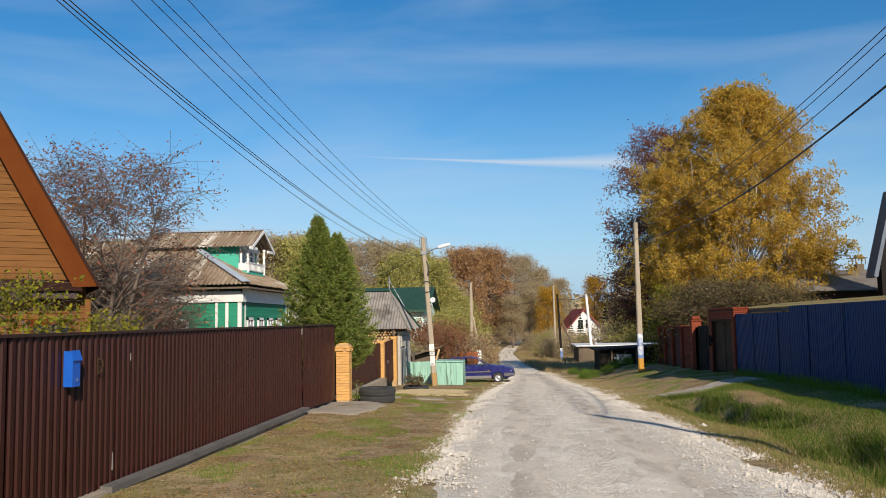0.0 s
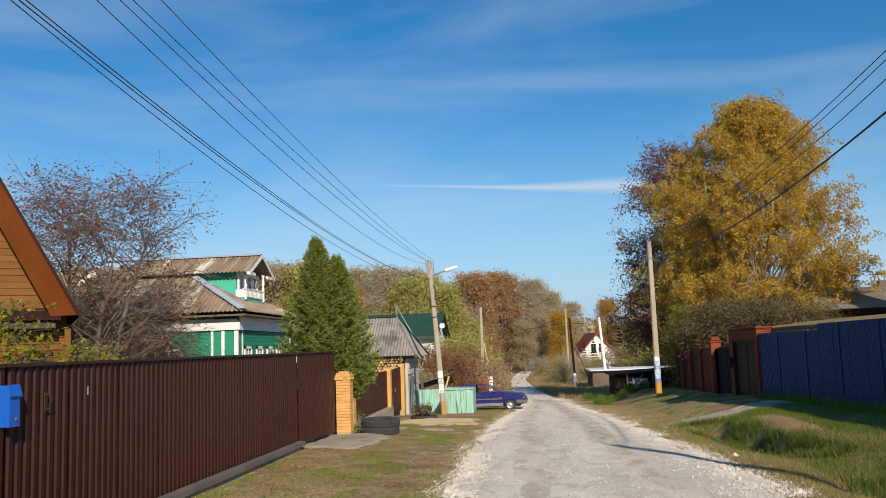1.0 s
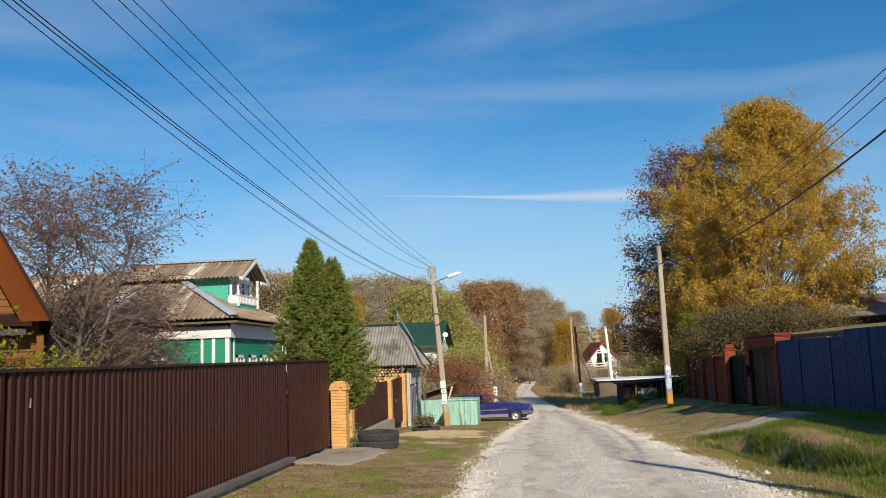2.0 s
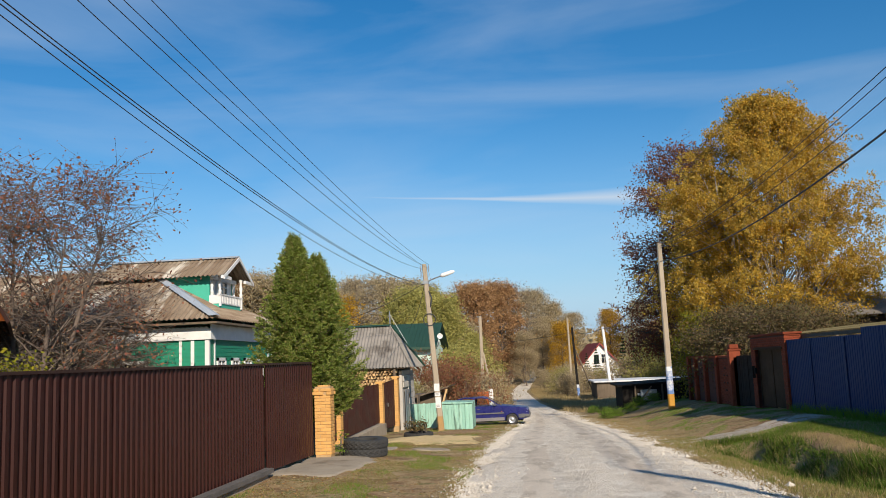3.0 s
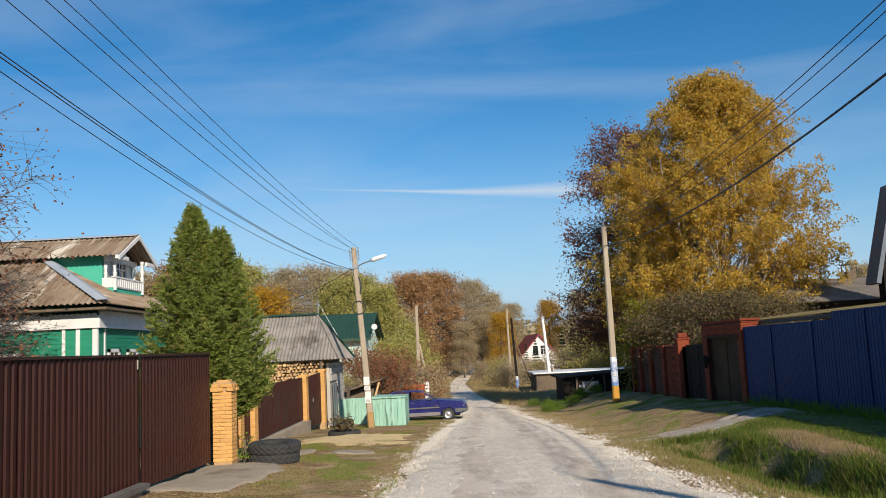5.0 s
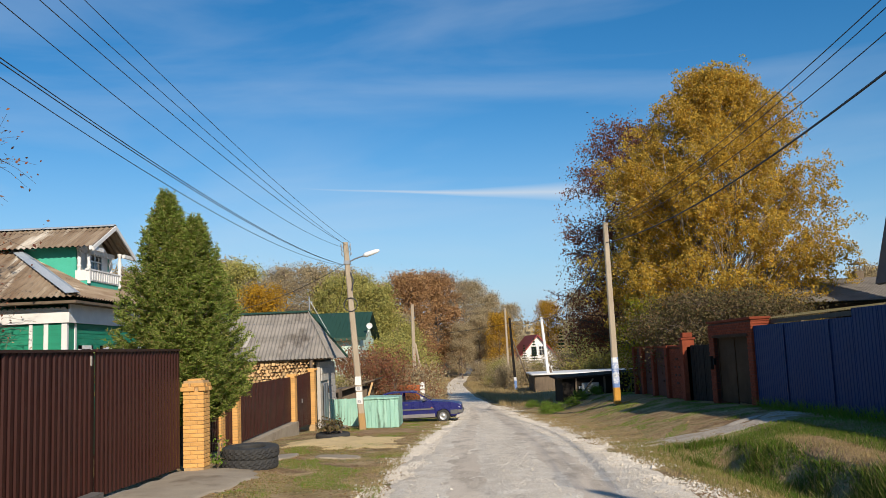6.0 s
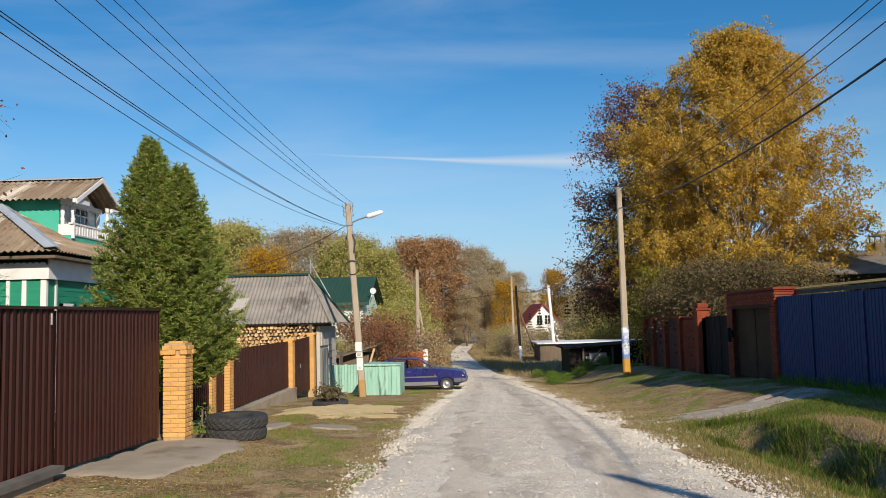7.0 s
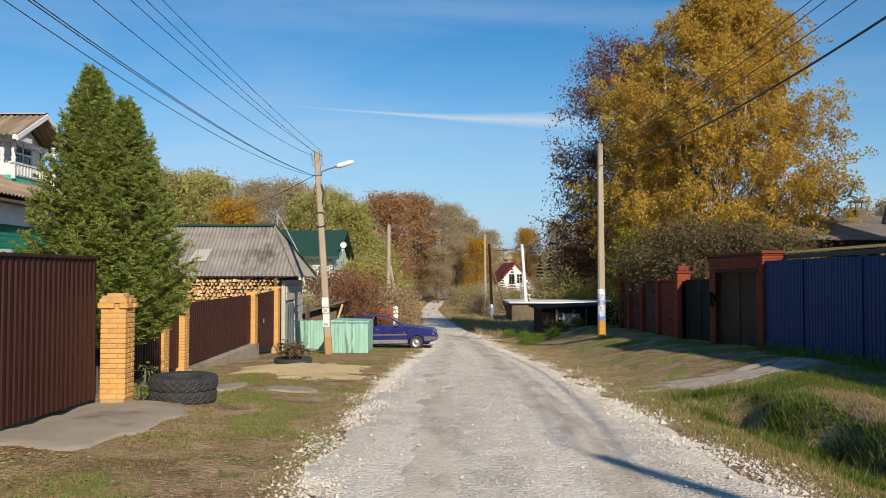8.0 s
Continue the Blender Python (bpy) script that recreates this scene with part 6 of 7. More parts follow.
# ---- trees ----
def tree_parts(seed, hgt, trunk_r, rx, ry, z0, z1, limbs, subs, leaves, size, sigma, leaf, bark, droop=0.3, lean=(0, 0), stems=1, twig_len=0.9, shape=0.75, spread_stems=0.3, rise=0.55, limb=0.36, far=False):
    """Trunk with limbs and branches, and a crown of single leaves gathered round the branch ends."""
    r = np.random.default_rng(seed)
    g, tips = Geo(), []
    for s in range(stems):
        ang = r.uniform(0, 6.28)
        foot = Vector((0.35 * spread_stems * math.cos(ang), 0.35 * spread_stems * math.sin(ang), -0.2)) if stems > 1 else Vector((0, 0, -0.2))
        tx = lean[0] + (spread_stems * rx * 0.55 * math.cos(ang) if stems > 1 else 0)
        ty = lean[1] + (spread_stems * ry * 0.55 * math.sin(ang) if stems > 1 else 0)
        hh = hgt * r.uniform(0.82, 1.0) if stems > 1 else hgt
        axis = [foot.lerp(Vector((tx, ty, hh)), t) + Vector((math.sin(t * 5 + seed) * 0.02 * hgt * t, math.cos(t * 4 + seed) * 0.02 * hgt * t, 0)) for t in np.linspace(0, 1, 10)]
        g.tube(axis, [trunk_r / stems ** 0.4 * (1 - 0.92 * t) + 0.01 for t in np.linspace(0, 1, 10)], 7)
        for k in range(limbs // stems):
            f = r.uniform(0, 1) ** 0.8
            zt = z0 + (z1 - z0) * (0.03 + 0.94 * f)
            a = r.uniform(0, 6.28)
            c = (zt - z0) / (z1 - z0)
            wide = math.sqrt(max(0.03, 1 - (abs(c - 0.36) / 0.66) ** 1.8)) if shape > 0 else (1 - c) ** 0.9 + 0.05
            d = r.uniform(0.3, 1.0) ** 0.45 * 1.03
            end = Vector((tx * c * 0.7 + rx * wide * d * math.cos(a), ty * c * 0.7 + ry * wide * d * math.sin(a), zt))
            st = max(0.12, min(0.93, (zt - rise * math.hypot(rx, ry) * 0.5 * wide * d) / hgt))
            i = st * 9
            b0 = axis[int(i)].lerp(axis[min(9, int(i) + 1)], i - int(i))
            mid = b0.lerp(end, 0.5) + Vector((r.normal(0, 0.04) * hgt, r.normal(0, 0.04) * hgt, 0.06 * (end - b0).length))
            pts = [b0, b0.lerp(mid, 0.5) + Vector((0, 0, 0.02 * hgt)), mid, mid.lerp(end, 0.55), end]
            br = trunk_r * limb * (1 - st * 0.75) / stems ** 0.3
            g.tube(pts, [br, br * 0.75, br * 0.5, br * 0.3, br * 0.1 + 0.004], 5, False)
            tips.append(end)
            for q in range(subs):
                t = r.uniform(0.3, 1)
                p = pts[2].lerp(pts[4], (t - 0.3) / 0.7)
                v = Vector(np.clip(r.normal(0, 1, 3), -1.4, 1.4)) * twig_len * r.uniform(0.5, 1.1)
                v.z = v.z * 0.6 - droop * 0.25 * twig_len
                e = p + v
                g.tube([p, p.lerp(e, 0.5) + Vector((0, 0, 0.06 * twig_len)), e], [br * 0.24 + 0.004, br * 0.14 + 0.003, 0.003], 3, False)
                tips += [e, p.lerp(e, 0.6)]
    tips = np.array([t[:] for t in tips])
    pick = r.integers(0, len(tips), leaves)
    cen = tips[pick] + r.normal(0, 1, (leaves, 3)) * sigma * np.array([1, 1, 0.85])
    cen[:, 2] -= np.abs(r.normal(0, 1, leaves)) * sigma * droop
    cen[:, 2] = np.maximum(cen[:, 2], 0.15)
    tm = g.mesh("trunk", bark, True)
    return tm, quads("crown", (leaf_tris if far else leaf_quads)(r, cen, size, droop), leaf)


def tree(name, label, category, x, y, parts, group="", turn=0.0, scale=1.0, dz=0.0):
    t = thing(name, label, category, group, (x, y, H(x, y) + dz))
    t.rotation_euler, t.scale = (0, 0, turn), (scale, scale, scale)
    part("trunk", parts[0], None, t)
    for c in parts[1:]:
        part("crown", c, None, t)
    return t


def birch_parts():
    """Several pale stems, arching limbs and a dome of leaves hung on thin drooping strands."""
    r = np.random.default_rng(111)
    g, strands = Geo(), []
    RX, RY, Z0, Z1 = 7.35, 6.4, 3.2, 16.7
    wide = lambda c: float(np.interp(c, (0, 0.12, 0.28, 0.45, 0.62, 0.78, 0.9, 1.0), (0.80, 0.97, 1.0, 0.93, 0.82, 0.64, 0.44, 0.14)))
    stems = []
    for k, (tx, ty, hh) in enumerate(((0.6, 0.0, 15.0), (-2.8, -1.0, 12.4), (2.8, -1.4, 11.6), (0.6, -2.4, 11.8), (-0.6, 2.4, 12.5), (4.2, 0.6, 9.5))):
        f = Vector((0.25 * math.cos(k * 1.1), 0.25 * math.sin(k * 1.1), -0.3))
        ax = [f.lerp(Vector((tx, ty, hh)), t) + Vector((0.35 * math.sin(t * 6 + k), 0.35 * math.cos(t * 5 + k * 2), 0)) * t for t in np.linspace(0, 1, 12)]
        g.tube(ax, [0.16 * (1 - 0.93 * t) + 0.012 for t in np.linspace(0, 1, 12)], 8)
        stems.append((ax, hh))
    n = 0
    while n < 400:
        c = r.uniform(0, 1) ** 1.2
        a, d = r.uniform(0, 6.283), r.uniform(0.12, 1.0) ** 0.42
        lump = 0.90 + 0.20 * noise.noise(Vector((math.cos(a) * 1.6, math.sin(a) * 1.6, c * 4.0)))
        q = wide(c) * d * lump
        end = Vector((0.55 * c + RX * q * math.cos(a), RY * q * math.sin(a), Z0 + (Z1 - Z0) * c * (0.95 + 0.05 * lump)))
        if noise.noise(end * 0.42 + Vector((3, 1, 7))) < -0.33:
            continue
        n += 1
        ax, hh = min(stems, key=lambda m: (m[0][7] - end).length + r.uniform(0, 2.0))
        i = min(10, max(2, int((end.z - 1.6 - 0.35 * RX * q) / hh * 11)))
        b0 = ax[i]
        mid = b0.lerp(end, 0.55) + Vector((r.normal(0, 0.25), r.normal(0, 0.25), 0.16 * (end - b0).length))
        br = 0.052 * (1 - 0.6 * i / 11)
        pts = [b0, b0.lerp(mid, 0.5) + Vector((0, 0, 0.12)), mid, mid.lerp(end, 0.6) + Vector((0, 0, 0.1)), end]
        g.tube(pts, [br, br * 0.8, br * 0.5, br * 0.32, 0.006], 5, False)
        for k in range(17):
            p = mid.lerp(end, r.uniform(-0.1, 1.12)) + Vector(r.normal(0, 0.30, 3))
            out = Vector((math.cos(a), math.sin(a), 0)) * r.uniform(0.0, 0.35) + Vector((r.normal(0, 0.32), r.normal(0, 0.32), -r.uniform(0.05, 0.75)))
            strands.append((p, p + out))
    A, B = np.array([p[0][:] for p in strands]), np.array([p[1][:] for p in strands])
    for p, e in strands[::3]:
        g.tube([p, p.lerp(e, 0.5) + Vector((0.03, 0, 0)), e], [0.008, 0.006, 0.003], 3, False)
    m = 36
    t = r.uniform(0, 1, (len(A), m, 1)) ** 0.9
    cen = (A[:, None] * (1 - t) + B[:, None] * t + r.normal(0, 1, (len(A), m, 3)) * np.array([0.11, 0.11, 0.10])).reshape(-1, 3)
    return g.mesh("trunk", M_BIRCHBARK, True), quads("crown", leaf_tris(r, cen, 0.125, 0.8, 0.85), L_BIRCH)


tree("birch_tree", "tall golden birch tree with pale trunks and hanging yellow leaves", "tree", 13.1, 53.5, birch_parts())
purp = tree_parts(12, 15.0, 0.22, 4.6, 4.2, 1.6, 15.6, 170, 14, 46000, 0.13, 0.22, L_PURPLE, M_BARK, 0.4, (0.6, 0), 2, 0.8, 0.75, 0.4, far=True)
tree("maple_tree", "half-bare purple-brown tree beside the birch", "tree", 10.3, 60.5, purp, "", 0, 1.06)
hedge = tree_parts(13, 3.6, 0.07, 2.9, 2.2, 0.5, 4.3, 70, 12, 17000, 0.11, 0.24, L_BUSH, M_TWIG, 0.2, (0, 0), 5, 0.7, 0.75, 0.9, far=True)
for i, (x, y, s, r) in enumerate(((10.6, 45.0, 0.98, 0), (12.6, 46.0, 0.95, 2), (9.8, 48.5, 1.05, 1), (12.3, 49.5, 1.1, 3))):
    tree("hedge_bush", "dense brown-green autumn bush over the brick wall", "bush", x, y, hedge, "bushes behind the wall", r, s)
ybush = tree_parts(14, 4.2, 0.06, 1.5, 1.5, 0.5, 4.8, 34, 9, 5600, 0.12, 0.18, L_SHRUB, M_TWIG, 0.4, (0, 0), 3, 0.6, 0.75, 0.6, far=True)
tree("bush", "yellow-green bush leaning over the brick wall", "bush", 8.6, 50.6, ybush, "", 0, 1.0)
tree("bush", "yellow-green bush leaning over the brick wall", "bush", 9.6, 52.6, ybush, "", 2, 1.05)

# apple tree behind the brown fence, nearly bare
apple = tree_parts(15, 6.0, 0.16, 3.2, 3.1, 1.6, 7.6, 110, 22, 8500, 0.085, 0.10, L_APPLE, M_TWIG, 0.0, (0.3, 0), 3, 0.95, 0.75, 0.7, 0.9)
tree("apple_tree", "nearly bare apple tree with a few rusty leaves", "tree", -12.2, 25.6, apple)
low = tree_parts(16, 3.2, 0.10, 3.0, 2.2, 1.0, 4.0, 110, 28, 2600, 0.055, 0.12, L_TAN, M_TWIG, 0.2, (0.2, 0), 3, 0.9, 0.75, 0.8, 0.5)
tree("apple_tree", "low tangled bare apple tree in front of the green house", "tree", -11.9, 26.9, low)
tree("apple_tree", "low tangled bare apple tree in front of the green house", "tree", -14.2, 25.2, low, "", 2.2, 1.1)
shr = tree_parts(17, 2.6, 0.035, 1.25, 1.0, 0.5, 3.45, 40, 9, 2600, 0.10, 0.11, L_SHRUB, M_TWIG, 0.2, (0, 0), 4, 0.45, 0.75, 0.9, 0.8)
tree("lilac_bush", "yellow-green shrub in front of the timber house", "bush", -9.75, 17.6, shr)
tree("lilac_bush", "yellow-green shrub in front of the timber house", "bush", -8.75, 18.8, shr, "", 2.0, 0.75)


# thuja: two leaders clothed in upswept plumes of flat sprays
def thuja():
    r = np.random.default_rng(21)
    g, base, tip, wide = Geo(), [], [], []
    for bx, by, hh, rad, n in ((-0.20, 0.0, 5.50, 1.46, 330), (0.42, -0.12, 4.95, 1.28, 280), (0.02, 0.12, 3.7, 1.50, 150)):
        g.tube([(bx * 0.3, by * 0.3, -0.2), (bx, by, hh * 0.5), (bx, by, hh * 0.98)], [0.09, 0.05, 0.008], 6)
        for k in range(n):
            c = (k + r.uniform(0, 1)) / n
            c = c ** 1.15
            a = k * 2.399 + r.normal(0, 0.3)
            z = 1.15 + (hh - 1.2) * c
            q = rad * (1 - c) ** 0.84 * r.uniform(0.72, 1.14) * (1 if c > 0.14 else 0.72 + c * 2)
            out = Vector((math.cos(a), math.sin(a), 0))
            s0 = Vector((bx, by, z - 0.30 - 0.15 * q)) + out * 0.12 * q
            e = Vector((bx, by, z + 0.10)) + out * (q + 0.03)
            m = s0.lerp(e, 0.6) + Vector((0, 0, -0.07))
            g.tube([s0, m, e], [0.014, 0.009, 0.003], 3, False)
            side = Vector((-out.y, out.x, 0))
            for j in range(15):
                t = 0.25 + 0.75 * (j + 0.5) / 15
                p = s0.lerp(m, t / 0.6) if t < 0.6 else m.lerp(e, (t - 0.6) / 0.4)
                w = (1 if j % 2 else -1) * r.uniform(0.3, 1.0)
                v = out * r.uniform(0.35, 0.8) + side * w + Vector((0, 0, r.uniform(-0.25, 0.75)))
                ln = r.uniform(0.12, 0.26) * (0.55 + 0.45 * (1 - c))
                base.append(p[:])
                tip.append((p + v.normalized() * ln)[:])
                wide.append((out * -0.4 + Vector((0, 0, 1)))[:])
            base.append(m.lerp(e, 0.5)[:])
            tip.append((e + (out * 0.5 + Vector((0, 0, 0.8))) * 0.13)[:])
            wide.append(side[:])
    A, B, W = np.array(base), np.array(tip), np.array(wide)
    m = 20
    t = r.uniform(0, 1, (len(A), m, 1))
    D = (B - A)[:, None]
    L = np.linalg.norm(D, axis=2, keepdims=True)
    D = D / L
    S = np.cross(D, W[:, None] + r.normal(0, 0.35, (len(A), m, 3)))
    S /= np.linalg.norm(S, axis=2, keepdims=True) + 1e-6
    sgn = r.choice((-1.0, 1.0), (len(A), m, 1))
    p = A[:, None] + D * L * t + r.normal(0, 0.012, (len(A), m, 3))
    d = D * 0.8 + S * sgn * 0.75
    ln = 0.078 * r.uniform(0.6, 1.35, (len(A), m, 1)) * (1.15 - 0.5 * t)
    e = np.cross(d, r.normal(0, 1, (len(A), m, 3)))
    e /= np.linalg.norm(e, axis=2, keepdims=True) + 1e-6
    tri = np.stack([p - e * 0.013, p + e * 0.013 + d * ln * 0.15, p + d * ln], axis=2).reshape(-1, 3, 3)
    return g.mesh("trunk", M_BARK), quads("crown", tri, L_THUJA)


tree("thuja", "tall dense green thuja with two tops beside the gate pillar", "tree", -5.70, 26.75, thuja())

# planter weeds, ivy by the pillar
weed = tree_parts(22, 0.35, 0.008, 0.45, 0.4, 0.05, 0.48, 18, 4, 420, 0.09, 0.08, L_BUSH, M_TWIG, 0.3, (0, 0), 5, 0.2, 0.75, 0.9)
tree("planter_plants", "fading green and brown plants in the tyre planter", "plant", -4.15, 36.3, weed, "", 0, 1.15, 0.1)
tree("weeds", "small green weeds at the foot of the pillar", "plant", -4.5, 25.62, tree_parts(23, 0.5, 0.006, 0.16, 0.2, 0.02, 0.6, 12, 3, 200, 0.06, 0.06, L_GRASSGREEN, M_TWIG, 0.3, (0, 0), 3, 0.15), "", 0, 1.0)

nettle = tree_parts(24, 0.7, 0.008, 0.7, 0.7, 0.05, 0.85, 26, 6, 1500, 0.10, 0.14, L_GRASSGREEN, M_TWIG, 0.3, (0, 0), 6, 0.3, 0.75, 0.9, far=True)
for i, (x, y, k) in enumerate(((3.7, 50.5, 0.45), (4.4, 52.2, 0.5), (5.2, 53.6, 0.5), (5.9, 55.6, 0.6), (4.2, 56.5, 0.5), (6.9, 56.6, 0.55), (3.5, 59.0, 0.5))):
    tree("weeds", "tall green weeds beside the road by the dark shed", "plant", x, y, nettle, "roadside weeds", i * 1.7, k)

# roadside shrubs down the street
redb = tree_parts(31, 2.6, 0.05, 1.9, 1.7, 0.2, 3.3, 44, 8, 7500, 0.12, 0.26, L_REDBUSH, M_TWIG, 0.2, (0, 0), 5, 0.6, 0.75, 0.9, far=True)
oliv = tree_parts(32, 3.0, 0.05, 2.0, 1.8, 0.2, 3.7, 44, 8, 7500, 0.13, 0.28, L_OLIVE, M_TWIG, 0.2, (0, 0), 5, 0.7, 0.75, 0.9, far=True)
tanb = tree_parts(33, 1.9, 0.04, 1.8, 1.6, 0.1, 2.3, 44, 8, 6000, 0.11, 0.26, L_TAN, M_TWIG, 0.1, (0, 0), 6, 0.6, 0.75, 0.9, far=True)
for i, (p, x, y, s, lab) in enumerate((
        (redb, -4.6, 56.0, 1.0, "russet"), (redb, -6.2, 58.5, 1.2, "russet"), (oliv, -6.6, 56.2, 0.6, "olive"), (tanb, -3.6, 60, 1.1, "tan"), (redb, -3.2, 64.0, 0.85, "russet"), (tanb, -6.0, 55.4, 0.9, "tan"),
        (oliv, -5.5, 74, 1.3, "olive"), (tanb, -4.4, 80, 1.1, "tan"), (oliv, -6.5, 86, 1.5, "olive"), (redb, -6.3, 94, 1.5, "russet"), (oliv, -5.6, 102, 1.1, "olive"), (tanb, -6.6, 110, 1.6, "tan"),
        (tanb, 3.2, 96, 1.0, "tan"), (tanb, 5.2, 101, 1.2, "tan"), (oliv, 2.8, 104, 0.75, "olive"), (tanb, 1.6, 118, 1.0, "tan"), (tanb, 4.5, 120, 1.3, "tan"), (oliv, 7.6, 106, 0.6, "olive"),
        (tanb, 9.8, 100, 1.5, "tan"), (oliv, 12.5, 97, 1.6, "olive"), (tanb, 15.5, 98, 1.8, "tan"), (oliv, 17.5, 92, 1.7, "olive"))):
    tree("bush", lab + " autumn bush beside the far road", "bush", x, y, p, "roadside bushes", i * 1.3, s)

# woods at the end of the street
W_OAK = tree_parts(41, 13.5, 0.25, 3.7, 3.6, 1.6, 14.2, 90, 7, 17000, 0.27, 0.42, L_OAK, M_BARK, 0.2, twig_len=0.8, far=True)
W_OLIVE = tree_parts(42, 12.5, 0.22, 4.0, 3.8, 1.4, 13.2, 90, 7, 18000, 0.25, 0.45, L_OLIVE, M_BARK, 0.5, twig_len=0.8, far=True)
W_TAN = tree_parts(43, 13.5, 0.22, 3.6, 3.6, 1.6, 14.2, 90, 9, 14000, 0.23, 0.42, L_TAN, M_TWIG, 0.2, twig_len=0.9, far=True)
W_BARE = tree_parts(44, 13.0, 0.20, 3.2, 3.2, 2.0, 13.8, 80, 15, 6000, 0.16, 0.4, L_TAN, M_TWIG, 0.0, far=True)
W_GOLD = tree_parts(45, 10.5, 0.18, 2.4, 2.4, 1.5, 11.0, 56, 9, 11000, 0.2, 0.32, L_GOLD, M_BARK, 0.5, far=True)
W_RUST = tree_parts(46, 13.0, 0.22, 3.8, 3.6, 2.0, 13.8, 90, 7, 16000, 0.25, 0.42, L_RUST, M_BARK, 0.3, twig_len=0.8, far=True)


def spruce():
    r = np.random.default_rng(51)
    n = 7000
    c = r.uniform(0, 1, n) ** 1.4
    a = r.uniform(0, 6.28, n)
    tier = (np.floor(c * 14) + 0.5) / 14
    q = 2.1 * (1 - c) * r.uniform(0.2, 1.0, n) ** 0.5 + 0.05
    z = 0.8 + 11 * (0.75 * tier + 0.25 * c) - 0.22 * q
    cen = np.stack([q * np.cos(a), q * np.sin(a), z], 1)
    return Geo().tube([(0, 0, -0.2), (0, 0, 11.6)], [0.16, 0.02], 7).mesh("trunk", M_BARK), quads("crown", leaf_quads(r, cen, 0.34, 0.9, 0.4), L_SPRUCE)


W_SPRUCE = spruce()
WOODS = [(W_OAK, -8.4, 128, 1.04), (W_OAK, -4.6, 132, 1.05), (W_RUST, -13.0, 130, 1.0), (W_BARE, -1.8, 136, 1.02), (W_BARE, -1.0, 146, 1.08), (W_TAN, 0.4, 150, 1.05), (W_TAN, 3.2, 152, 0.90), (W_TAN, 1.4, 133, 0.62), (W_GOLD, 4.1, 128, 0.84), (W_BARE, -6, 150, 1.2),
         (W_OLIVE, -10.4, 104, 0.88), (W_OLIVE, -13.8, 98, 0.92), (W_SPRUCE, -16.3, 102, 0.98), (W_OLIVE, -27.5, 104, 1.12), (W_OLIVE, -13.6, 112, 1.02), (W_BARE, -20.5, 106, 1.05), (W_TAN, -18.6, 112, 1.05), (W_OLIVE, -24.5, 100, 1.08), (W_GOLD, -19.4, 90, 1.02),
         (W_TAN, -31.5, 104, 1.08), (W_RUST, -35, 108, 1.15), (W_TAN, -30, 112, 1.12), (W_TAN, -39, 106, 1.05), (W_RUST, -44, 110, 1.05), (W_TAN, -25, 122, 1.1), (W_RUST, -31, 118, 1.18),
         (W_BARE, -16, 138, 1.15), (W_TAN, -48, 112, 1.0), (W_OLIVE, -54, 108, 0.95), (W_TAN, -62, 112, 0.95), (W_RUST, -70, 116, 0.95),
         (W_SPRUCE, 8.0, 117, 0.42), (W_SPRUCE, 6.4, 111, 0.36), (W_SPRUCE, 10.9, 112, 0.50), (W_TAN, 16, 134, 0.80), (W_GOLD, 12.0, 140, 0.98), (W_RUST, 20, 132, 0.85), (W_OAK, 14.2, 104, 0.52), (W_SPRUCE, 12.6, 116, 0.55), (W_OAK, 19, 98, 0.75), (W_RUST, 16.5, 84, 0.62),
         (W_TAN, 24, 108, 0.85), (W_OLIVE, 28, 100, 0.8), (W_OAK, 36, 110, 0.9), (W_TAN, 44, 104, 0.8), (W_OLIVE, 34, 84, 0.6), (W_TAN, 52, 112, 0.9), (W_TAN, 7, 156, 0.75), (W_BARE, 5.5, 144, 0.72),
         (W_BARE, -11, 146, 1.15), (W_TAN, -20, 146, 1.2), (W_BARE, -36, 138, 1.2), (W_TAN, -46, 134, 1.15),
         (W_TAN, -8.6, 118, 0.62), (W_OLIVE, -7.2, 112, 0.55), (W_TAN, -1.2, 128, 0.55), (W_TAN, 2.2, 140, 0.70), (W_OLIVE, -16.6, 94, 0.62), (W_BARE, -20.5, 92, 0.85), (W_RUST, -17, 112, 0.9)]
NAMES = {id(W_OAK): ("oak_tree", "russet-brown oak at the edge of the woods"), id(W_OLIVE): ("willow_tree", "olive-green willow at the edge of the woods"), id(W_TAN): ("lime_tree", "thinning tan autumn tree at the edge of the woods"),
         id(W_BARE): ("bare_tree", "almost bare grey-brown tree in the woods"), id(W_GOLD): ("aspen_tree", "bright golden aspen in the woods"), id(W_RUST): ("rowan_tree", "rust-red autumn tree in the woods"), id(W_SPRUCE): ("spruce_tree", "dark green spruce in the distance")}
for i, (p, x, y, s) in enumerate(WOODS):
    nm, lab = NAMES[id(p)]
    tree(nm, lab, "tree", x, y, p, "woods at the end of the street", i * 2.1, s)
# far treeline
r = np.random.default_rng(61)
cen = []
for k in range(420):
    a = r.uniform(-1.25, 1.25)
    d = r.uniform(210, 320)
    x, y, hh = d * math.sin(a), d * math.cos(a), r.uniform(4.5, 8.5)
    n = 70
    p = r.normal(0, 1, (n, 3)) * np.array([2.4, 2.4, hh * 0.24]) + np.array([x, y, float(height(x, y)) + hh * 0.45])
    cen.append(p)
far = new("far_woods", quads("far_woods", leaf_quads(r, np.concatenate(cen), 1.3, 0.2, 0.7), L_TAN))
tagged(far, "autumn woods along the horizon, leaf colour lightened for haze", "woods", kind="stuff")


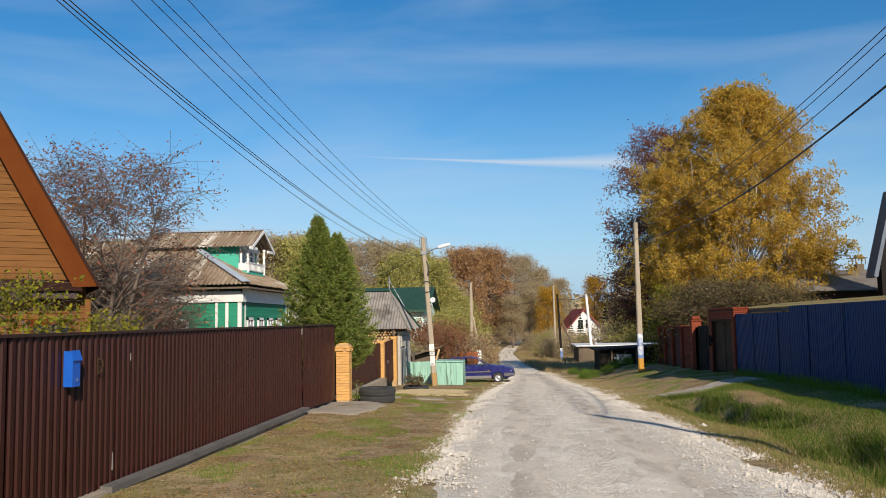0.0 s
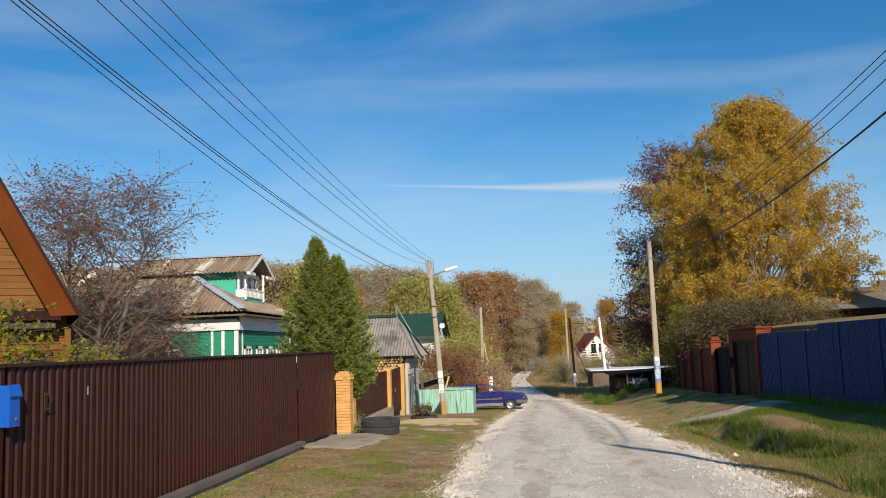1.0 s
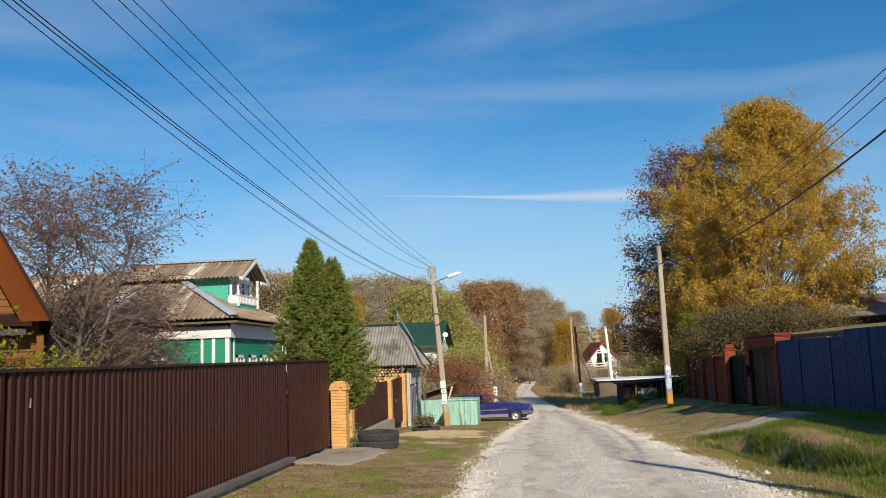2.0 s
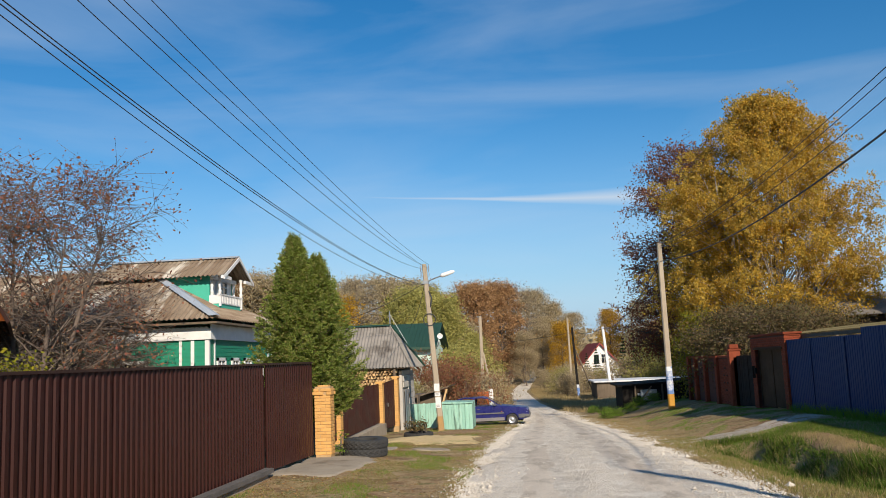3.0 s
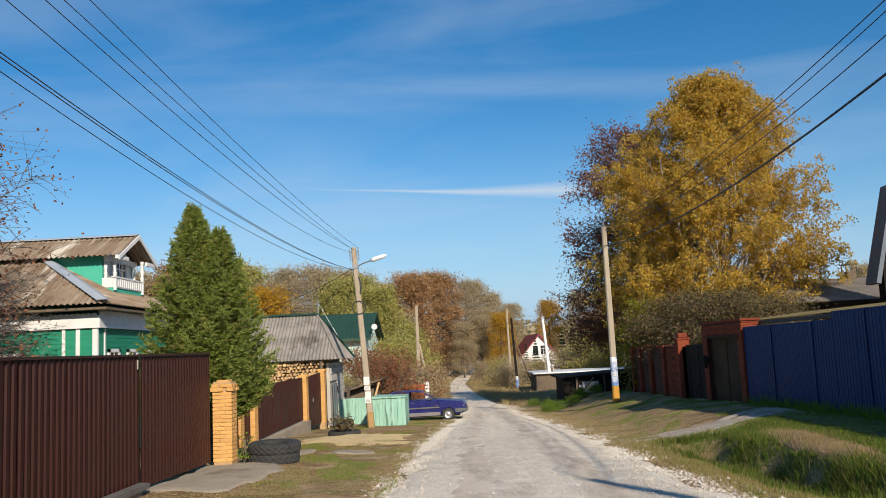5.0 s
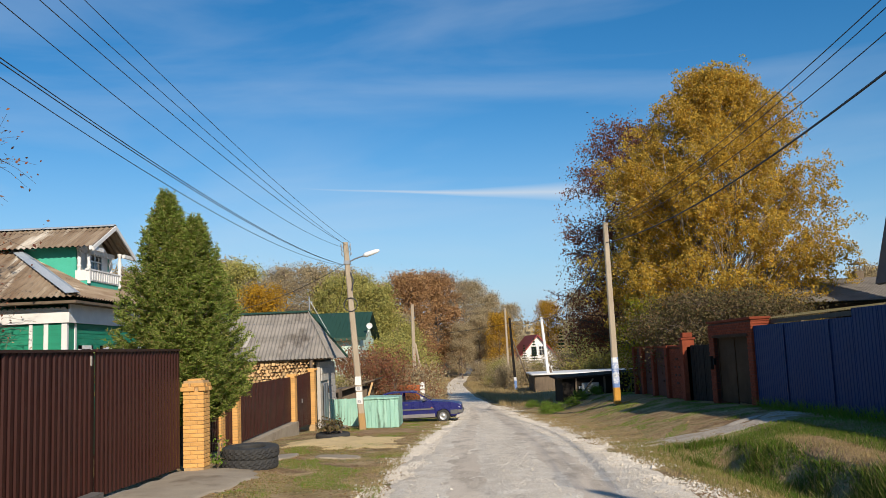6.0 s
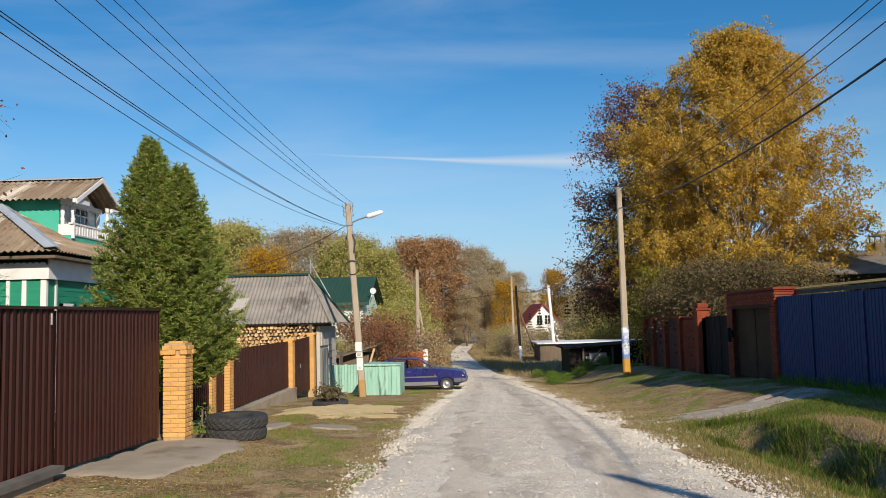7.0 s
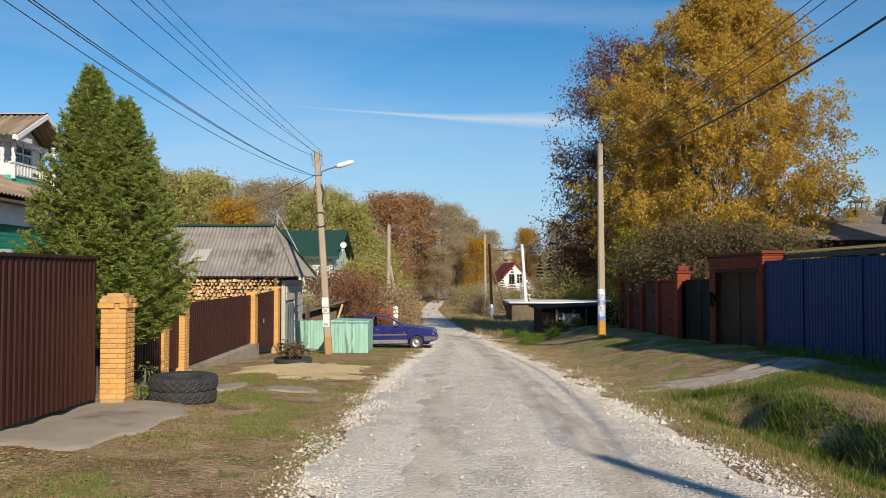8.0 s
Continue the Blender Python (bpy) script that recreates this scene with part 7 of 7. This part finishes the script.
# ---- grass, litter ----
def blades(name, n, place, tall, material, label, seed, wide=0.005):
    r = np.random.default_rng(seed)
    x, y = place(r, n)
    n = len(x)
    z = height(x, y)
    h = tall * r.uniform(0.4, 1.3, n)
    a = r.uniform(0, 6.28, n)
    b = r.normal(0, 0.45, (n, 2)) * h[:, None]
    w = wide * r.uniform(0.6, 1.4, n)
    p0 = np.stack([x - w * np.cos(a), y - w * np.sin(a), z - 0.01], 1)
    p1 = np.stack([x + w * np.cos(a), y + w * np.sin(a), z - 0.01], 1)
    p2 = np.stack([x + b[:, 0], y + b[:, 1], z + h], 1)
    return tagged(new(name, quads(name, np.stack([p0, p1, p2], 1), material)), label, "grass", kind="stuff")


def patchy(x, y, s, th):
    return np.array([noise.noise(Vector((float(a) * s, float(b) * s, 2.0))) > th for a, b in zip(x, y)])


def left_verge(r, n):
    y = 5 + 50 * r.uniform(0, 1, n * 2) ** 1.5
    x = along(y, ROAD_L) - 0.1 - r.uniform(0, 1, n * 2) * 3.8
    k = patchy(x, y, 0.8, -0.10) & ~((x < -3.55) & (y > 21.3) & (y < 26.2)) & (x > -4.8) & ~((np.hypot((x + 3.4) / 1.4, (y - 34) / 1.3)) < 1)
    return x[k][:n], y[k][:n]


def right_verge(r, n):
    y = 5 + 50 * r.uniform(0, 1, n * 2) ** 1.4
    x = 3.6 + r.uniform(0, 1, n * 2) * 4.6
    k = patchy(x, y, 0.5, -0.2) & ((x > 5.2 + 0.5 * np.sin(y)) | patchy(x, y, 1.3, 0.25)) & ((y < 28) | patchy(x, y, 0.9, 0.05)) & ~((np.abs(y - 29.2) < 0.9) & (x < 7.9)) & ~(np.hypot((x - 6.0) / 0.36, (y - 23.4) / 2.5) < 0.9)
    return x[k][:n], y[k][:n]


def right_dry(r, n):
    y = 5 + 50 * r.uniform(0, 1, n * 2) ** 1.4
    x = along(y, ROAD_R) + 0.15 + np.abs(r.normal(0, 1.3, n * 2))
    k = (x < 8.0) & ~((np.abs(y - 29.2) < 0.8) & (x > 3.8))
    return x[k][:n], y[k][:n]


def hay_rows(r, n):
    y = r.uniform(15.2, 26.2, n)
    near = y < 19.5
    return np.where(near, 5.9 + r.normal(0, 0.42, n), 6.0 + 0.12 * np.sin(y * 1.1) + r.normal(0, 0.17, n)), y


def ditch(r, n):
    y = 7 + 20.5 * r.uniform(0, 1, n * 2)
    x = 5.22 - 0.055 * (y - 20) * step(16, 22, y) + r.normal(0, 0.27, n * 2)
    k = patchy(x, y, 1.1, -0.25) & ((y > 18.3) | (y < 15.8))
    return x[k][:n], y[k][:n]


def road_edge(r, n):
    y = 5 + 50 * r.uniform(0, 1, n) ** 1.4
    s = r.uniform(0, 1, n) < 0.5
    return np.where(s, along(y, ROAD_L) - 0.15 - np.abs(r.normal(0, 0.3, n)), along(y, ROAD_R) + 0.2 + np.abs(r.normal(0, 0.4, n))), y


def wild(r, n):
    y = 62 + 60 * r.uniform(0, 1, n)
    s = r.uniform(0, 1, n) < 0.45
    return np.where(s, along(y, ROAD_L) - 0.3 - np.abs(r.normal(0, 1.6, n)), along(y, ROAD_R) + 0.4 + np.abs(r.normal(0, 2.4, n))), y


def fence_foot(r, n):
    y = 12 + 21 * r.uniform(0, 1, n)
    return 8.1 - np.abs(r.normal(0, 0.18, n)), y


blades("verge_grass", 80000, left_verge, 0.034, L_GRASS, "short drying verge grass", 71)


def left_green(r, n):
    x, y = left_verge(r, n * 3)
    k = np.array([noise.noise(Vector((float(a) * 1.1, float(b) * 0.55, 5.0))) > 0.10 for a, b in zip(x, y)])
    return x[k][:n], y[k][:n]


blades("green_tuft_grass", 36000, left_green, 0.038, L_GRASSGREEN, "patches of fresh green grass in the dry verge", 83)
blades("bank_grass", 110000, right_verge, 0.045, L_GRASSGREEN, "green grass on the bank below the blue fence", 72)


def near_bank(r, n):
    y = 8 + 22 * r.uniform(0, 1, n) ** 1.2
    return along(y, ROAD_R) + 0.35 + 1.15 * r.uniform(0, 1, n), y


blades("roadside_grass", 30000, near_bank, 0.06, L_GRASS, "mixed dry and green grass between road and ditch", 82)
blades("mown_hay", 14000, hay_rows, 0.06, L_STRAW, "mown brown hay lying along the ditch bank", 81)
blades("dry_grass", 42000, right_dry, 0.05, L_STRAW, "dry straw among the grass", 73)
blades("ditch_grass", 46000, ditch, 0.17, L_DITCH, "long green grass in the ditch, darkened for shade", 74, 0.007)


def hollow(r, n):
    y = 7 + 20.5 * r.uniform(0, 1, n * 2)
    x = 4.5 + 2.3 * r.uniform(0, 1, n * 2)
    k = ~(np.hypot((x - 6.0) / 0.36, (y - 23.4) / 2.5) < 0.9)
    return x[k][:n], y[k][:n]


blades("hollow_grass", 75000, hollow, 0.065, L_DITCH, "dense green grass lining the ditch, darkened for shade", 80)
blades("ditch_straw", 3000, ditch, 0.22, L_STRAW, "dry stalks in the ditch", 75)
blades("edge_grass", 12000, road_edge, 0.06, L_STRAW, "dry grass along the gravel", 76)
blades("wild_grass", 16000, wild, 0.30, L_STRAW, "tall dry weeds beside the far road", 77, 0.02)
blades("fence_weeds", 3000, fence_foot, 0.26, L_GRASSGREEN, "weeds at the foot of the blue fence", 78, 0.01)
r = np.random.default_rng(79)
n = 34000
y = 8 + 42 * r.uniform(0, 1, n) ** 1.5
x = np.where(r.uniform(0, 1, n) < 0.68, along(y, ROAD_L) - 0.15 - 3.7 * r.uniform(0, 1, n) ** 0.7, along(y, ROAD_R) + 0.3 + 4.4 * r.uniform(0, 1, n))
k = (x > -4.8) & (patchy(x, y, 0.6, -0.15) | (r.uniform(0, 1, n) < 0.3)) & ~((x < -3.5) & (y > 21.4) & (y < 25.8) & (r.uniform(0, 1, n) < 0.85))
c = np.stack([x[k], y[k], height(x[k], y[k]) + 0.016], 1)
lq = leaf_quads(r, c, 0.042, 0.0, 0.75)
lq[..., 2] = c[:, None, 2] + (lq[..., 2] - c[:, None, 2]) * 0.35
tagged(new("leaf_litter", quads("leaf_litter", lq, L_LITTER)), "fallen brown and yellow leaves on the verges", "leaves", kind="stuff")
